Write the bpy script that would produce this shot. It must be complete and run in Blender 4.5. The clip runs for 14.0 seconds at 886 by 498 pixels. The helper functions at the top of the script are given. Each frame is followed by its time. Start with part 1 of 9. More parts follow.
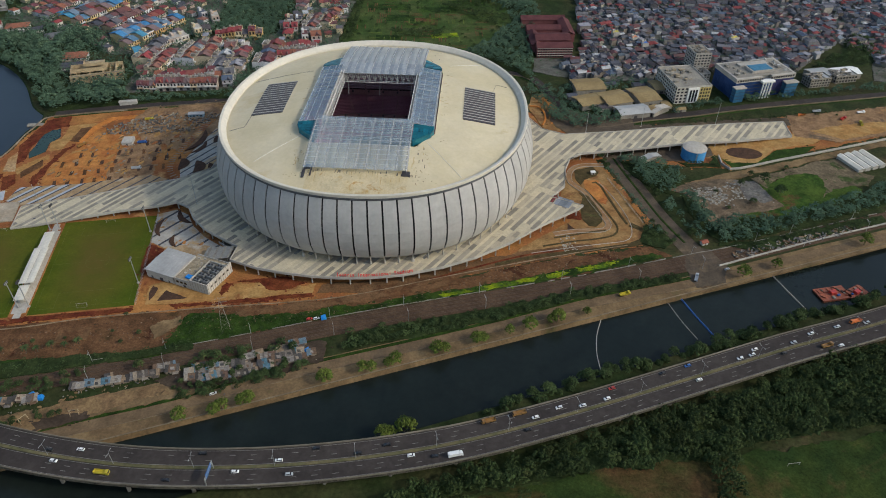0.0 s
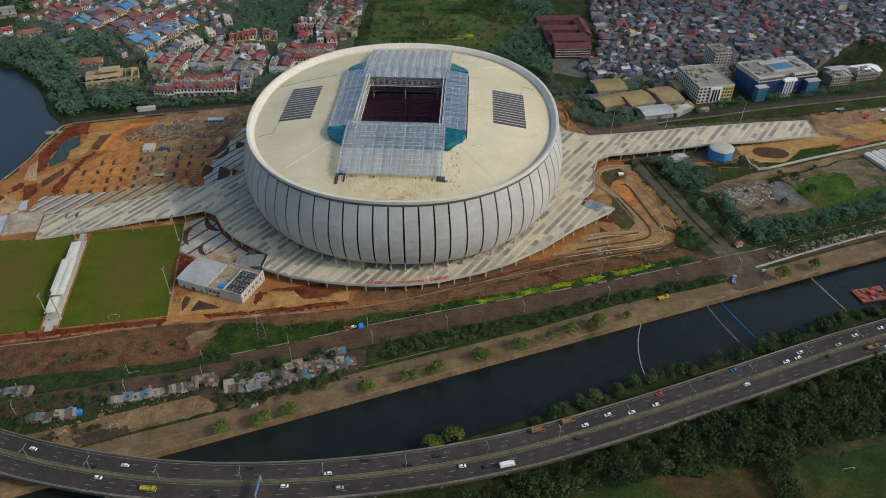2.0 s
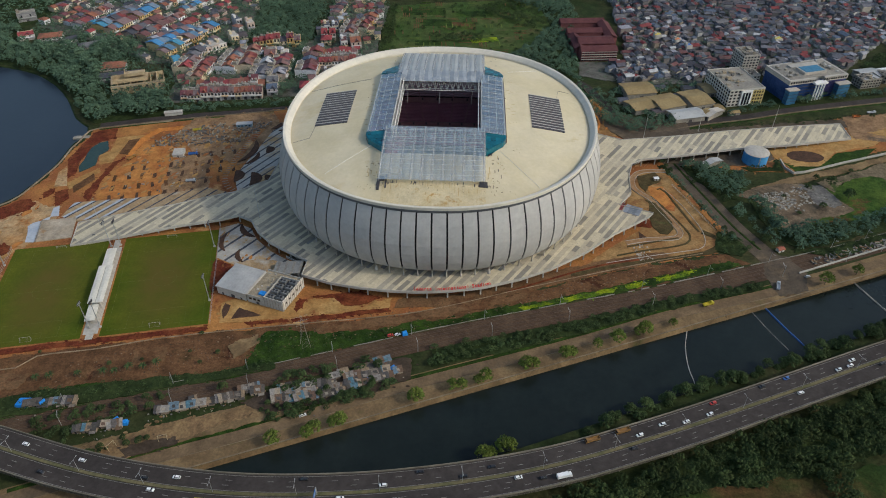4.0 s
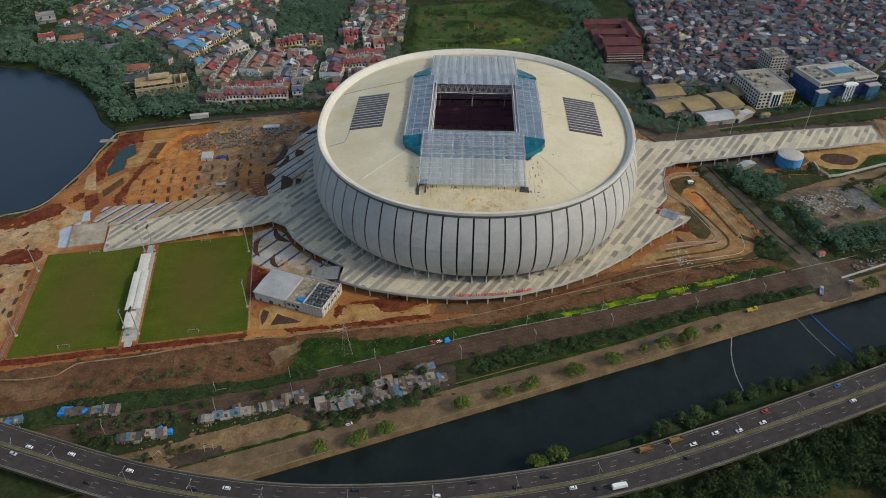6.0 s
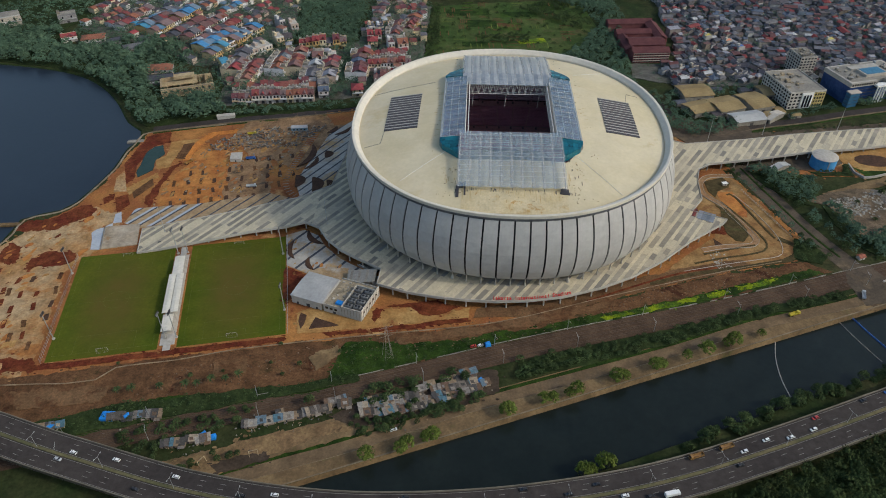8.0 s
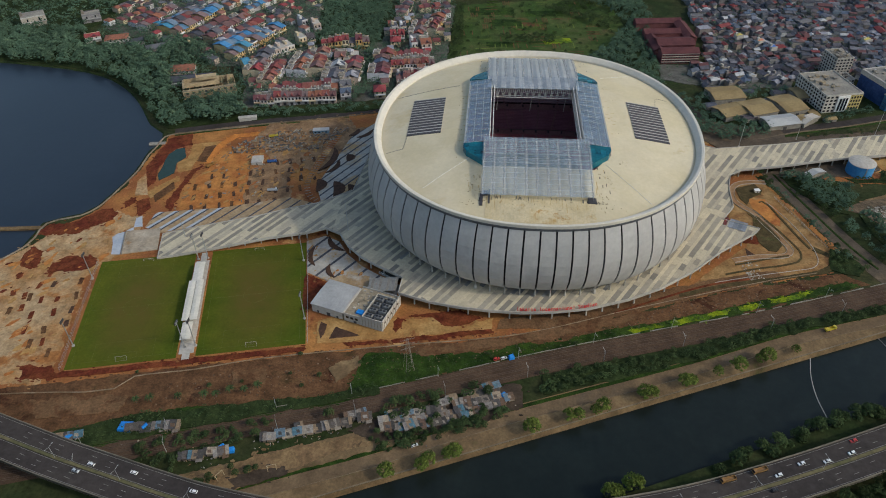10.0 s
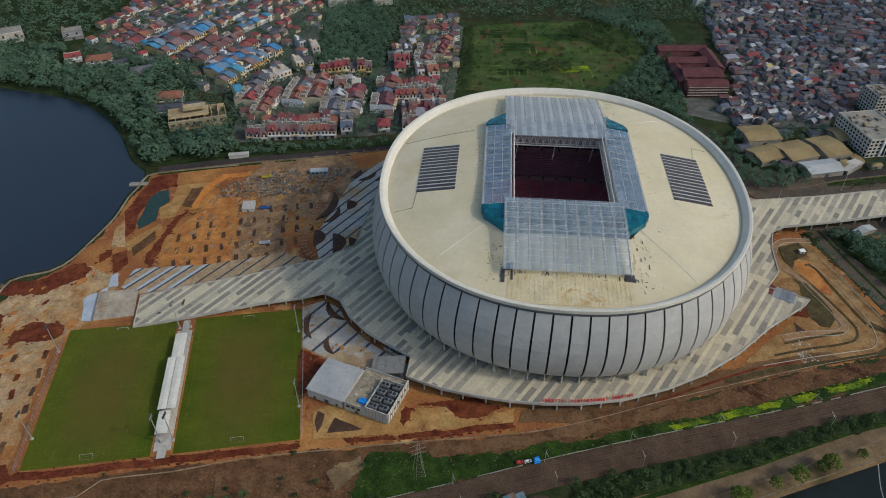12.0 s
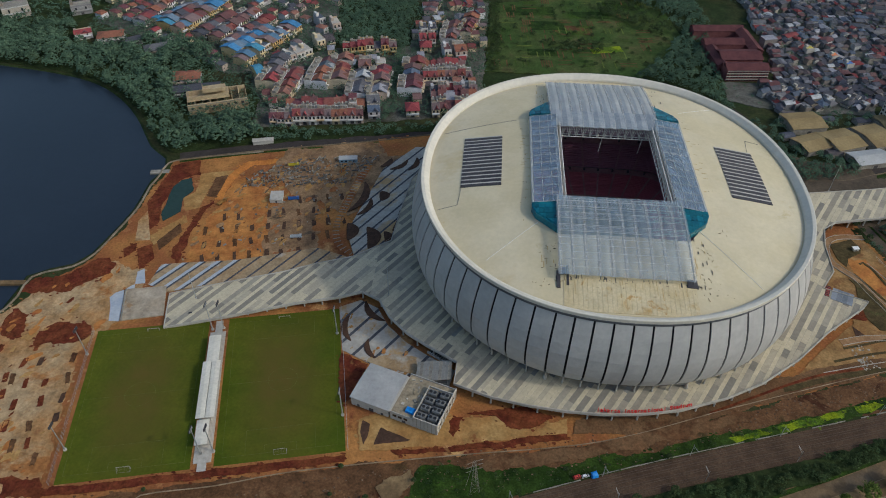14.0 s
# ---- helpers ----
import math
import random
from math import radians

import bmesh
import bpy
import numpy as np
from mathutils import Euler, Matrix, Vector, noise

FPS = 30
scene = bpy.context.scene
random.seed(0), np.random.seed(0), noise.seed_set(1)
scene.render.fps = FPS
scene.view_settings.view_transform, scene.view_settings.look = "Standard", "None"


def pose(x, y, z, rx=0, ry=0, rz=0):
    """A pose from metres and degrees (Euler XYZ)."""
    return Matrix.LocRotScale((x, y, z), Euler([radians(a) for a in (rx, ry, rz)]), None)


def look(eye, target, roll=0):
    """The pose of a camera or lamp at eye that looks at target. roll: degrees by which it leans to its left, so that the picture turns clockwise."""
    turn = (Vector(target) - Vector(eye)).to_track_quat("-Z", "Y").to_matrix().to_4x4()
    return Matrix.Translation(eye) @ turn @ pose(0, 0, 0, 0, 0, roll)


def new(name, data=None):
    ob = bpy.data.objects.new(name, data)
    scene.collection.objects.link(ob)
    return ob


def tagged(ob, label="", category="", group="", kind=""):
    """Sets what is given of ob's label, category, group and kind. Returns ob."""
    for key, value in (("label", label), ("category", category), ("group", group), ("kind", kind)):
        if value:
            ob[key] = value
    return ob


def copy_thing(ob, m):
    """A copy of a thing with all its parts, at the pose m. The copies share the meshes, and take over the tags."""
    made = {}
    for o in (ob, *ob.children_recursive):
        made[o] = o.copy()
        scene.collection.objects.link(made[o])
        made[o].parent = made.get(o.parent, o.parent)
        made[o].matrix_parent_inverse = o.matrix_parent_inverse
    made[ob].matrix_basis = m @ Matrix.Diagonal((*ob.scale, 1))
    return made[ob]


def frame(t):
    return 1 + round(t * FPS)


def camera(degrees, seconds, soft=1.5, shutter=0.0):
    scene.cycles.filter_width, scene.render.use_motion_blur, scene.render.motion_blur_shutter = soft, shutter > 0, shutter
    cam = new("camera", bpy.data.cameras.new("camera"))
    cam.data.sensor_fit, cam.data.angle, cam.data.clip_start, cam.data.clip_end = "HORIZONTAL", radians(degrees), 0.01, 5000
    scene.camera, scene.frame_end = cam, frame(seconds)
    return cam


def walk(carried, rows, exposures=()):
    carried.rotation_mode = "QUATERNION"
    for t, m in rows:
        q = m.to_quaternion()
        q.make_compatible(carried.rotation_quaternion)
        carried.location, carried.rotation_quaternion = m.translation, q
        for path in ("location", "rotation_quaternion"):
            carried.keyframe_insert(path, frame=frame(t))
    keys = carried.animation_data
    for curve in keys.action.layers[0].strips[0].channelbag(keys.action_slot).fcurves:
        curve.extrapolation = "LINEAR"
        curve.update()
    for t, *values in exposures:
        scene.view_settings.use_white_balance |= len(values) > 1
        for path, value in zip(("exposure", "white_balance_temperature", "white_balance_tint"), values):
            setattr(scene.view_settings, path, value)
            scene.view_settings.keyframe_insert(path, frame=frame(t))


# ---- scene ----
cam = camera(64.6, 14.0, soft=1.0)
K = 0.78          # plan units to metres
PATH = [
    (0.0, -0.53, 0.02, 360.35, 2.760, -38.856, 0.90),
    (0.5, -8.42, 1.57, 359.79, 2.135, -38.846, 0.70),
    (1.0, -16.44, 3.19, 359.83, 2.135, -38.891, 0.70),
    (1.5, -24.04, 4.81, 359.88, 2.210, -38.908, 0.50),
    (2.0, -31.98, 6.28, 359.45, 2.208, -38.867, 0.50),
    (2.5, -39.06, 7.43, 359.50, 2.355, -38.864, 0.40),
    (3.0, -47.56, 8.93, 359.09, 2.280, -38.803, 0.40),
    (3.5, -55.97, 10.40, 358.78, 2.209, -38.766, 0.41),
    (4.0, -63.83, 11.76, 358.71, 2.207, -38.768, 0.40),
    (4.5, -71.35, 13.09, 358.75, 2.240, -38.792, 0.37),
    (5.0, -78.70, 14.49, 358.76, 2.276, -38.817, 0.34),
    (5.5, -86.07, 16.05, 358.62, 2.280, -38.826, 0.30),
    (6.0, -93.61, 17.72, 358.29, 2.244, -38.804, 0.30),
    (6.5, -101.38, 19.08, 358.01, 2.205, -38.764, 0.40),
    (7.0, -109.55, 20.40, 357.64, 2.131, -38.748, 0.40),
    (7.5, -116.69, 21.58, 357.78, 2.207, -38.805, 0.30),
    (8.0, -120.29, 22.55, 357.69, 2.542, -38.941, 0.20),
    (8.2, -120.94, 22.66, 357.68, 2.733, -38.989, 0.13),
    (8.4, -121.31, 22.71, 357.72, 2.944, -39.029, 0.05),
    (8.5, -121.41, 22.76, 357.74, 3.056, -39.047, 0.01),
    (8.6, -121.48, 22.86, 357.77, 3.170, -39.064, -0.04),
    (8.8, -121.55, 23.30, 357.84, 3.402, -39.096, -0.14),
    (9.0, -121.60, 24.20, 357.90, 3.634, -39.129, -0.24),
    (9.2, -121.71, 25.69, 357.95, 3.860, -39.164, -0.33),
    (9.4, -121.89, 27.78, 357.99, 4.080, -39.202, -0.42),
    (9.5, -122.01, 29.05, 358.02, 4.188, -39.221, -0.46),
    (9.6, -122.15, 30.45, 358.06, 4.294, -39.241, -0.51),
    (9.8, -122.47, 33.68, 358.15, 4.502, -39.280, -0.59),
    (10.0, -122.88, 37.51, 358.26, 4.713, -39.318, -0.68),
    (10.2, -123.40, 42.00, 358.30, 4.944, -39.354, -0.77),
    (10.4, -124.09, 47.43, 358.26, 5.184, -39.390, -0.86),
    (10.5, -124.54, 50.79, 358.27, 5.272, -39.411, -0.90),
    (10.6, -125.06, 54.72, 358.32, 5.319, -39.433, -0.94),
    (10.8, -126.24, 63.88, 358.54, 5.316, -39.483, -1.00),
    (11.0, -127.41, 73.83, 358.81, 5.245, -39.533, -1.00),
    (11.2, -128.48, 83.62, 359.01, 5.159, -39.569, -0.93),
    (11.4, -130.01, 92.92, 359.09, 5.019, -39.561, -0.74),
    (11.5, -131.17, 97.34, 359.08, 4.909, -39.529, -0.60),
    (11.6, -132.70, 101.58, 359.02, 4.765, -39.477, -0.42),
    (11.8, -136.88, 109.61, 358.84, 4.428, -39.392, -0.00),
    (12.0, -142.56, 117.21, 358.66, 4.123, -39.483, 0.40),
    (12.2, -149.44, 124.37, 358.57, 3.940, -39.862, 0.69),
    (12.4, -156.05, 130.29, 358.56, 3.846, -40.348, 0.85),
    (12.5, -158.70, 132.49, 358.57, 3.812, -40.551, 0.90),
    (12.6, -160.70, 134.06, 358.59, 3.777, -40.694, 0.92),
    (12.8, -163.22, 135.85, 358.63, 3.714, -40.851, 0.92),
    (13.0, -164.96, 136.99, 358.69, 3.683, -40.963, 0.90),
    (13.2, -167.06, 138.54, 358.77, 3.701, -41.146, 0.89),
    (13.4, -169.57, 140.40, 358.82, 3.738, -41.376, 0.89),
    (13.5, -170.91, 141.32, 358.82, 3.750, -41.489, 0.90),
    (13.6, -172.27, 142.17, 358.79, 3.753, -41.593, 0.91),
    (13.8, -175.03, 143.70, 358.67, 3.735, -41.775, 0.95),
    (14.0, -177.82, 145.10, 358.49, 3.699, -41.938, 1.00),
]
walk(cam, [(t, pose(K * x, K * y, K * z, 90 + pitch, 0, yaw) @ pose(0, 0, 0, 0, 0, roll)) for t, x, y, z, yaw, pitch, roll in PATH],
     exposures=((0.0, 0.02, 6000, 6), (6.5, -0.02, 6000, 6), (11.0, -0.09, 5950, 6), (12.5, -0.15, 5800, 5), (14.0, -0.21, 5780, 5)))

# ---------------------------------------------------------------- light
# late-afternoon sun from the right of the walk, a little haze in the air
SUN_EL, SUN_AZ = 36.0, 103.0          # degrees; azimuth clockwise from +y
world = bpy.data.worlds.new("world")
scene.world = world
world.use_nodes = True
wt = world.node_tree
sky = wt.nodes.new("ShaderNodeTexSky")
sky.sky_type, sky.sun_disc = "NISHITA", False
sky.sun_elevation, sky.sun_rotation = radians(SUN_EL), radians(SUN_AZ)
sky.air_density, sky.dust_density = 1.3, 3.0
wt.links.new(sky.outputs[0], wt.nodes["Background"].inputs[0])
wt.nodes["Background"].inputs[1].default_value = 0.148
sun = new("sun", bpy.data.lights.new("sun", "SUN"))
sun.data.energy, sun.data.angle, sun.data.color = 1.5, radians(2.5), (1.0, 0.91, 0.77)
sun_way = Vector((math.sin(radians(SUN_AZ)) * math.cos(radians(SUN_EL)), math.cos(radians(SUN_AZ)) * math.cos(radians(SUN_EL)), math.sin(radians(SUN_EL))))
sun.matrix_world = look(sun_way * 900, (0, 0, 0))


# ---------------------------------------------------------------- helpers of this scene
class MB:
    """Collects vertices and faces of one mesh."""

    def __init__(self):
        self.v, self.f, self.m, self.k = [], [], [], 0

    def add(self, vs, fs, k=None):
        n = len(self.v)
        self.v += [tuple(p) for p in vs]
        self.f += [tuple(i + n for i in f) for f in fs]
        self.m += [self.k if k is None else k] * len(fs)
        return self

    def box(self, x0, x1, y0, y1, z0, z1, k=None):
        return self.add([(x0, y0, z0), (x1, y0, z0), (x1, y1, z0), (x0, y1, z0), (x0, y0, z1), (x1, y0, z1), (x1, y1, z1), (x0, y1, z1)],
                        [(3, 2, 1, 0), (4, 5, 6, 7), (0, 1, 5, 4), (1, 2, 6, 5), (2, 3, 7, 6), (3, 0, 4, 7)], k)

    def obox(self, cx, cy, z0, z1, lx, ly, deg=0.0, k=None):
        c, s = math.cos(radians(deg)), math.sin(radians(deg))
        q = [(cx + a * lx / 2 * c - b * ly / 2 * s, cy + a * lx / 2 * s + b * ly / 2 * c) for a, b in ((-1, -1), (1, -1), (1, 1), (-1, 1))]
        return self.prism(q, z0, z1, k)

    def prism(self, poly, z0, z1, k=None):
        """Upright prism; z0 and z1 are numbers or functions of x, y."""
        a = z0 if callable(z0) else lambda x, y: z0
        b = z1 if callable(z1) else lambda x, y: z1
        n = len(poly)
        area = sum(poly[i][0] * poly[(i + 1) % n][1] - poly[(i + 1) % n][0] * poly[i][1] for i in range(n))
        if area < 0:
            poly = poly[::-1]
        vs = [(x, y, a(x, y)) for x, y in poly] + [(x, y, b(x, y)) for x, y in poly]
        fs = [tuple(range(n - 1, -1, -1)), tuple(range(n, 2 * n))] + [(i, (i + 1) % n, n + (i + 1) % n, n + i) for i in range(n)]
        return self.add(vs, fs, k)

    def loft(self, rings, closed=True, caps=False, k=None):
        n = len(rings[0])
        vs = [p for r in rings for p in r]
        fs = []
        for j in range(len(rings) - 1):
            for i in range(n if closed else n - 1):
                a, b = j * n + i, j * n + (i + 1) % n
                fs.append((a, b, b + n, a + n))
        if caps:
            fs += [tuple(range(n - 1, -1, -1)), tuple(range((len(rings) - 1) * n, len(rings) * n))]
        return self.add(vs, fs, k)

    def rod(self, p, q, r, n=6, r2=None, k=None):
        p, q = Vector(p), Vector(q)
        d = (q - p).normalized()
        u = d.orthogonal().normalized()
        w = d.cross(u)
        rings = [[tuple(c + (u * math.cos(6.28318 * i / n) + w * math.sin(6.28318 * i / n)) * rr) for i in range(n)] for c, rr in ((p, r), (q, r if r2 is None else r2))]
        return self.loft(rings, True, True, k)

    def disc(self, cx, cy, r, z0, z1, n=24, k=None):
        return self.prism([(cx + r * math.cos(6.28318 * i / n), cy + r * math.sin(6.28318 * i / n)) for i in range(n)], z0, z1, k)

    def mesh(self, name, mats, smooth=False):
        me = bpy.data.meshes.new(name)
        me.from_pydata([(K * x, K * y, K * z) for x, y, z in self.v], [], self.f)
        for mt in mats if isinstance(mats, (list, tuple)) else [mats]:
            me.materials.append(mt)
        if any(self.m):
            me.polygons.foreach_set("material_index", self.m)
        if smooth:
            me.polygons.foreach_set("use_smooth", [True] * len(me.polygons))
        me.update()
        return me


def put(m):
    """A pose in plan units turned into metres."""
    q = m.copy()
    q.translation = m.translation * K
    return q


def part(name, mb, mats, parent=None, label="", smooth=False):
    ob = new(name, mb.mesh(name, mats, smooth))
    ob.parent = parent
    return tagged(ob, label)


def share(name, me, parent, m):
    ob = new(name, me)
    ob.parent = parent
    ob.matrix_basis = put(m)
    return ob


def thing(name, label, category, m=None, group="", kind=""):
    ob = new(name)
    ob.empty_display_size = 1.0
    if m is not None:
        ob.matrix_basis = put(m)
    return tagged(ob, label, category, group, kind)


def setting(name, mb, mats, label, category="ground", kind="structure", smooth=False):
    return tagged(part(name, mb, mats, None, "", smooth), label, category, "", kind)


def smooth_line(pts, step=8.0):
    """Catmull-Rom through plan points, about step metres apart."""
    p = [Vector((*q, 0.0)[:3]) for q in pts]
    p = [2 * p[0] - p[1]] + p + [2 * p[-1] - p[-2]]
    out = []
    for i in range(1, len(p) - 2):
        n = max(1, int((p[i + 1] - p[i]).length / step))
        for j in range(n):
            t = j / n
            out.append(0.5 * (2 * p[i] + (p[i + 1] - p[i - 1]) * t + (2 * p[i - 1] - 5 * p[i] + 4 * p[i + 1] - p[i + 2]) * t * t
                              + (3 * p[i] - p[i - 1] - 3 * p[i + 1] + p[i + 2]) * t ** 3))
    return out + [p[-2]]


def offset(line, d):
    """The line moved d metres to its left."""
    out = []
    for i, p in enumerate(line):
        t = (line[min(i + 1, len(line) - 1)] - line[max(i - 1, 0)])
        t.z = 0
        t.normalize()
        out.append(p + Vector((-t.y, t.x, 0)) * d)
    return out


def ribbon(line, d0, d1, z0, z1, mb=None):
    """A flat band along the line between two offsets, from z0 up to z1 (above the line's own z)."""
    mb = mb or MB()
    a, b = offset(line, d0), offset(line, d1)
    rings = [[(p.x, p.y, p.z + z0), (q.x, q.y, q.z + z0), (q.x, q.y, q.z + z1), (p.x, p.y, p.z + z1)] for p, q in zip(a, b)]
    return mb.loft(rings, True, True)


def ragged(poly, step=2.2, amp=2.0, seed=0):
    """A plan outline with an uneven edge."""
    out, n = [], len(poly)
    for i in range(n):
        (x0, y0), (x1, y1) = poly[i], poly[(i + 1) % n]
        m = max(1, int(math.hypot(x1 - x0, y1 - y0) / step))
        for j in range(m):
            x, y = x0 + (x1 - x0) * j / m, y0 + (y1 - y0) * j / m
            w = noise.noise_vector(Vector((x * 0.07, y * 0.07, seed * 7.3))) + 0.55 * noise.noise_vector(Vector((x * 0.31, y * 0.31, seed * 3.1))) + 0.3 * noise.noise_vector(Vector((x * 0.9, y * 0.9, seed * 1.7)))
            out.append((x + w.x * amp, y + w.y * amp))
    return out


def inside(x, y, poly):
    hit = False
    for i in range(len(poly)):
        (x0, y0), (x1, y1) = poly[i - 1], poly[i]
        if (y0 > y) != (y1 > y) and x < (x1 - x0) * (y - y0) / (y1 - y0) + x0:
            hit = not hit
    return hit


def clip(subject, quad):
    """The part of a plan outline inside a convex counter-clockwise quad."""
    out = subject
    for i in range(len(quad)):
        (ax, ay), (bx, by) = quad[i], quad[(i + 1) % len(quad)]
        side = lambda p: (bx - ax) * (p[1] - ay) - (by - ay) * (p[0] - ax)
        src, out = out, []
        for j in range(len(src)):
            p, q = src[j - 1], src[j]
            sp, sq = side(p), side(q)
            if (sp >= 0) != (sq >= 0):
                t = sp / (sp - sq)
                out.append((p[0] + (q[0] - p[0]) * t, p[1] + (q[1] - p[1]) * t))
            if sq >= 0:
                out.append(q)
        if not out:
            return []
    return out


# ---------------------------------------------------------------- materials
def mat(name, c1, c2=None, scale=0.05, fine=1.2, rough=0.9, metal=0.0, grain=0.25, bump=0.0, rand=0.0, palette=None, island=False, c3=None, detail=7.0, spec=None, mid=0.0, midscale=0.09, alpha=1.0, blot=None):
    """Two colours mixed by a broad noise, broken up by a fine one; rand: spread of brightness from piece to piece; palette: colours picked piece by piece."""
    m = bpy.data.materials.new(name)
    m.use_nodes = True
    nt = m.node_tree
    b = nt.nodes["Principled BSDF"]
    b.inputs["Roughness"].default_value, b.inputs["Metallic"].default_value = rough, metal
    b.inputs["Specular IOR Level"].default_value = spec if spec is not None else (0.1 if rough > 0.8 else 0.3)
    geo = nt.nodes.new("ShaderNodeNewGeometry")
    n1, n2 = nt.nodes.new("ShaderNodeTexNoise"), nt.nodes.new("ShaderNodeTexNoise")
    for n, s, d in ((n1, scale, detail), (n2, fine, 3.0)):
        n.inputs["Scale"].default_value, n.inputs["Detail"].default_value, n.inputs["Roughness"].default_value = s, d, 0.62
        nt.links.new(geo.outputs["Position"], n.inputs["Vector"])
    ramp = nt.nodes.new("ShaderNodeValToRGB")
    e = ramp.color_ramp.elements
    e[0].position, e[1].position = 0.40, 0.58
    e[0].color, e[1].color = (*c1, 1), (*(c2 or c1), 1)
    if c3:
        x = e.new(0.70)
        x.color = (*c3, 1)
    nt.links.new(n1.outputs[0], ramp.inputs[0])
    col = ramp.outputs[0]
    if blot:        # sharp-edged stains of another colour: colour, scale, threshold
        nb = nt.nodes.new("ShaderNodeTexNoise")
        nb.inputs["Scale"].default_value, nb.inputs["Detail"].default_value, nb.inputs["Roughness"].default_value, nb.inputs["Distortion"].default_value = blot[1], 9.0, 0.66, 0.6
        nt.links.new(geo.outputs["Position"], nb.inputs["Vector"])
        rb = nt.nodes.new("ShaderNodeMapRange")
        rb.inputs[1].default_value, rb.inputs[2].default_value = blot[2], blot[2] + (blot[3] if len(blot) > 3 else 0.05)
        nt.links.new(nb.outputs[0], rb.inputs[0])
        mb_ = nt.nodes.new("ShaderNodeMix")
        mb_.data_type = "RGBA"
        nt.links.new(rb.outputs[0], mb_.inputs[0])
        nt.links.new(col, mb_.inputs[6])
        mb_.inputs[7].default_value = (*blot[0], 1)
        col = mb_.outputs[2]
    src = None
    if palette or rand:
        if island:
            src = geo.outputs["Random Per Island"]
        else:
            src = nt.nodes.new("ShaderNodeObjectInfo").outputs["Random"]
    if palette:
        pr = nt.nodes.new("ShaderNodeValToRGB")
        pr.color_ramp.interpolation = "CONSTANT"
        pe = pr.color_ramp.elements
        while len(pe) < len(palette):
            pe.new(0.5)
        for i, c in enumerate(palette):
            pe[i].position = i / len(palette)
        for i, c in enumerate(palette):
            pe[i].color = (*c, 1)
        nt.links.new(src, pr.inputs[0])
        mx = nt.nodes.new("ShaderNodeMix")
        mx.data_type, mx.blend_type = "RGBA", "MULTIPLY"
        mx.inputs[0].default_value = 1.0
        nt.links.new(pr.outputs[0], mx.inputs[6])
        nt.links.new(col, mx.inputs[7])
        col = mx.outputs[2]
    val = nt.nodes.new("ShaderNodeMapRange")
    val.inputs[1].default_value, val.inputs[2].default_value = 0.25, 0.75
    val.inputs[3].default_value, val.inputs[4].default_value = 1 - grain, 1 + grain
    nt.links.new(n2.outputs[0], val.inputs[0])
    v = val.outputs[0]
    if mid:
        n3 = nt.nodes.new("ShaderNodeTexNoise")
        n3.inputs["Scale"].default_value, n3.inputs["Detail"].default_value, n3.inputs["Roughness"].default_value = midscale, 6.0, 0.7
        nt.links.new(geo.outputs["Position"], n3.inputs["Vector"])
        r3 = nt.nodes.new("ShaderNodeMapRange")
        r3.inputs[1].default_value, r3.inputs[2].default_value, r3.inputs[3].default_value, r3.inputs[4].default_value = 0.3, 0.7, 1 - mid, 1 + mid
        nt.links.new(n3.outputs[0], r3.inputs[0])
        m3 = nt.nodes.new("ShaderNodeMath")
        m3.operation = "MULTIPLY"
        nt.links.new(v, m3.inputs[0])
        nt.links.new(r3.outputs[0], m3.inputs[1])
        v = m3.outputs[0]
    if rand and not palette:
        r = nt.nodes.new("ShaderNodeMapRange")
        r.inputs[3].default_value, r.inputs[4].default_value = 1 - rand, 1 + rand
        nt.links.new(src, r.inputs[0])
        mu = nt.nodes.new("ShaderNodeMath")
        mu.operation = "MULTIPLY"
        nt.links.new(v, mu.inputs[0])
        nt.links.new(r.outputs[0], mu.inputs[1])
        v = mu.outputs[0]
    hsv = nt.nodes.new("ShaderNodeHueSaturation")
    nt.links.new(col, hsv.inputs["Color"])
    nt.links.new(v, hsv.inputs["Value"])
    nt.links.new(hsv.outputs[0], b.inputs["Base Color"])
    if bump:
        bu = nt.nodes.new("ShaderNodeBump")
        bu.inputs["Strength"].default_value, bu.inputs["Distance"].default_value = bump, 0.5
        nt.links.new(n2.outputs[0], bu.inputs["Height"])
        nt.links.new(bu.outputs[0], b.inputs["Normal"])
    if alpha < 1:
        clear, mix, out = nt.nodes.new("ShaderNodeBsdfTransparent"), nt.nodes.new("ShaderNodeMixShader"), nt.nodes["Material Output"]
        mix.inputs[0].default_value = alpha
        nt.links.new(clear.outputs[0], mix.inputs[1])
        nt.links.new(b.outputs[0], mix.inputs[2])
        nt.links.new(mix.outputs[0], out.inputs["Surface"])
    return m


M_GROUND = mat("open_ground", (0.022, 0.034, 0.010), (0.042, 0.044, 0.017), 0.02, 0.5, grain=0.4, bump=0.3, c3=(0.09, 0.065, 0.034), mid=0.4)
M_EARTH = mat("site_earth", (0.36, 0.165, 0.050), (0.22, 0.080, 0.030), 0.03, 0.8, grain=0.3, bump=0.4, c3=(0.42, 0.25, 0.10), mid=0.4, midscale=0.12, blot=((0.15, 0.042, 0.020), 0.022, 0.60))
M_BROWN = mat("brown_soil", (0.092, 0.047, 0.022), (0.129, 0.065, 0.030), 0.04, 0.9, grain=0.4, bump=0.4, c3=(0.036, 0.034, 0.012), mid=0.45, midscale=0.14, blot=((0.053, 0.021, 0.011), 0.035, 0.58))
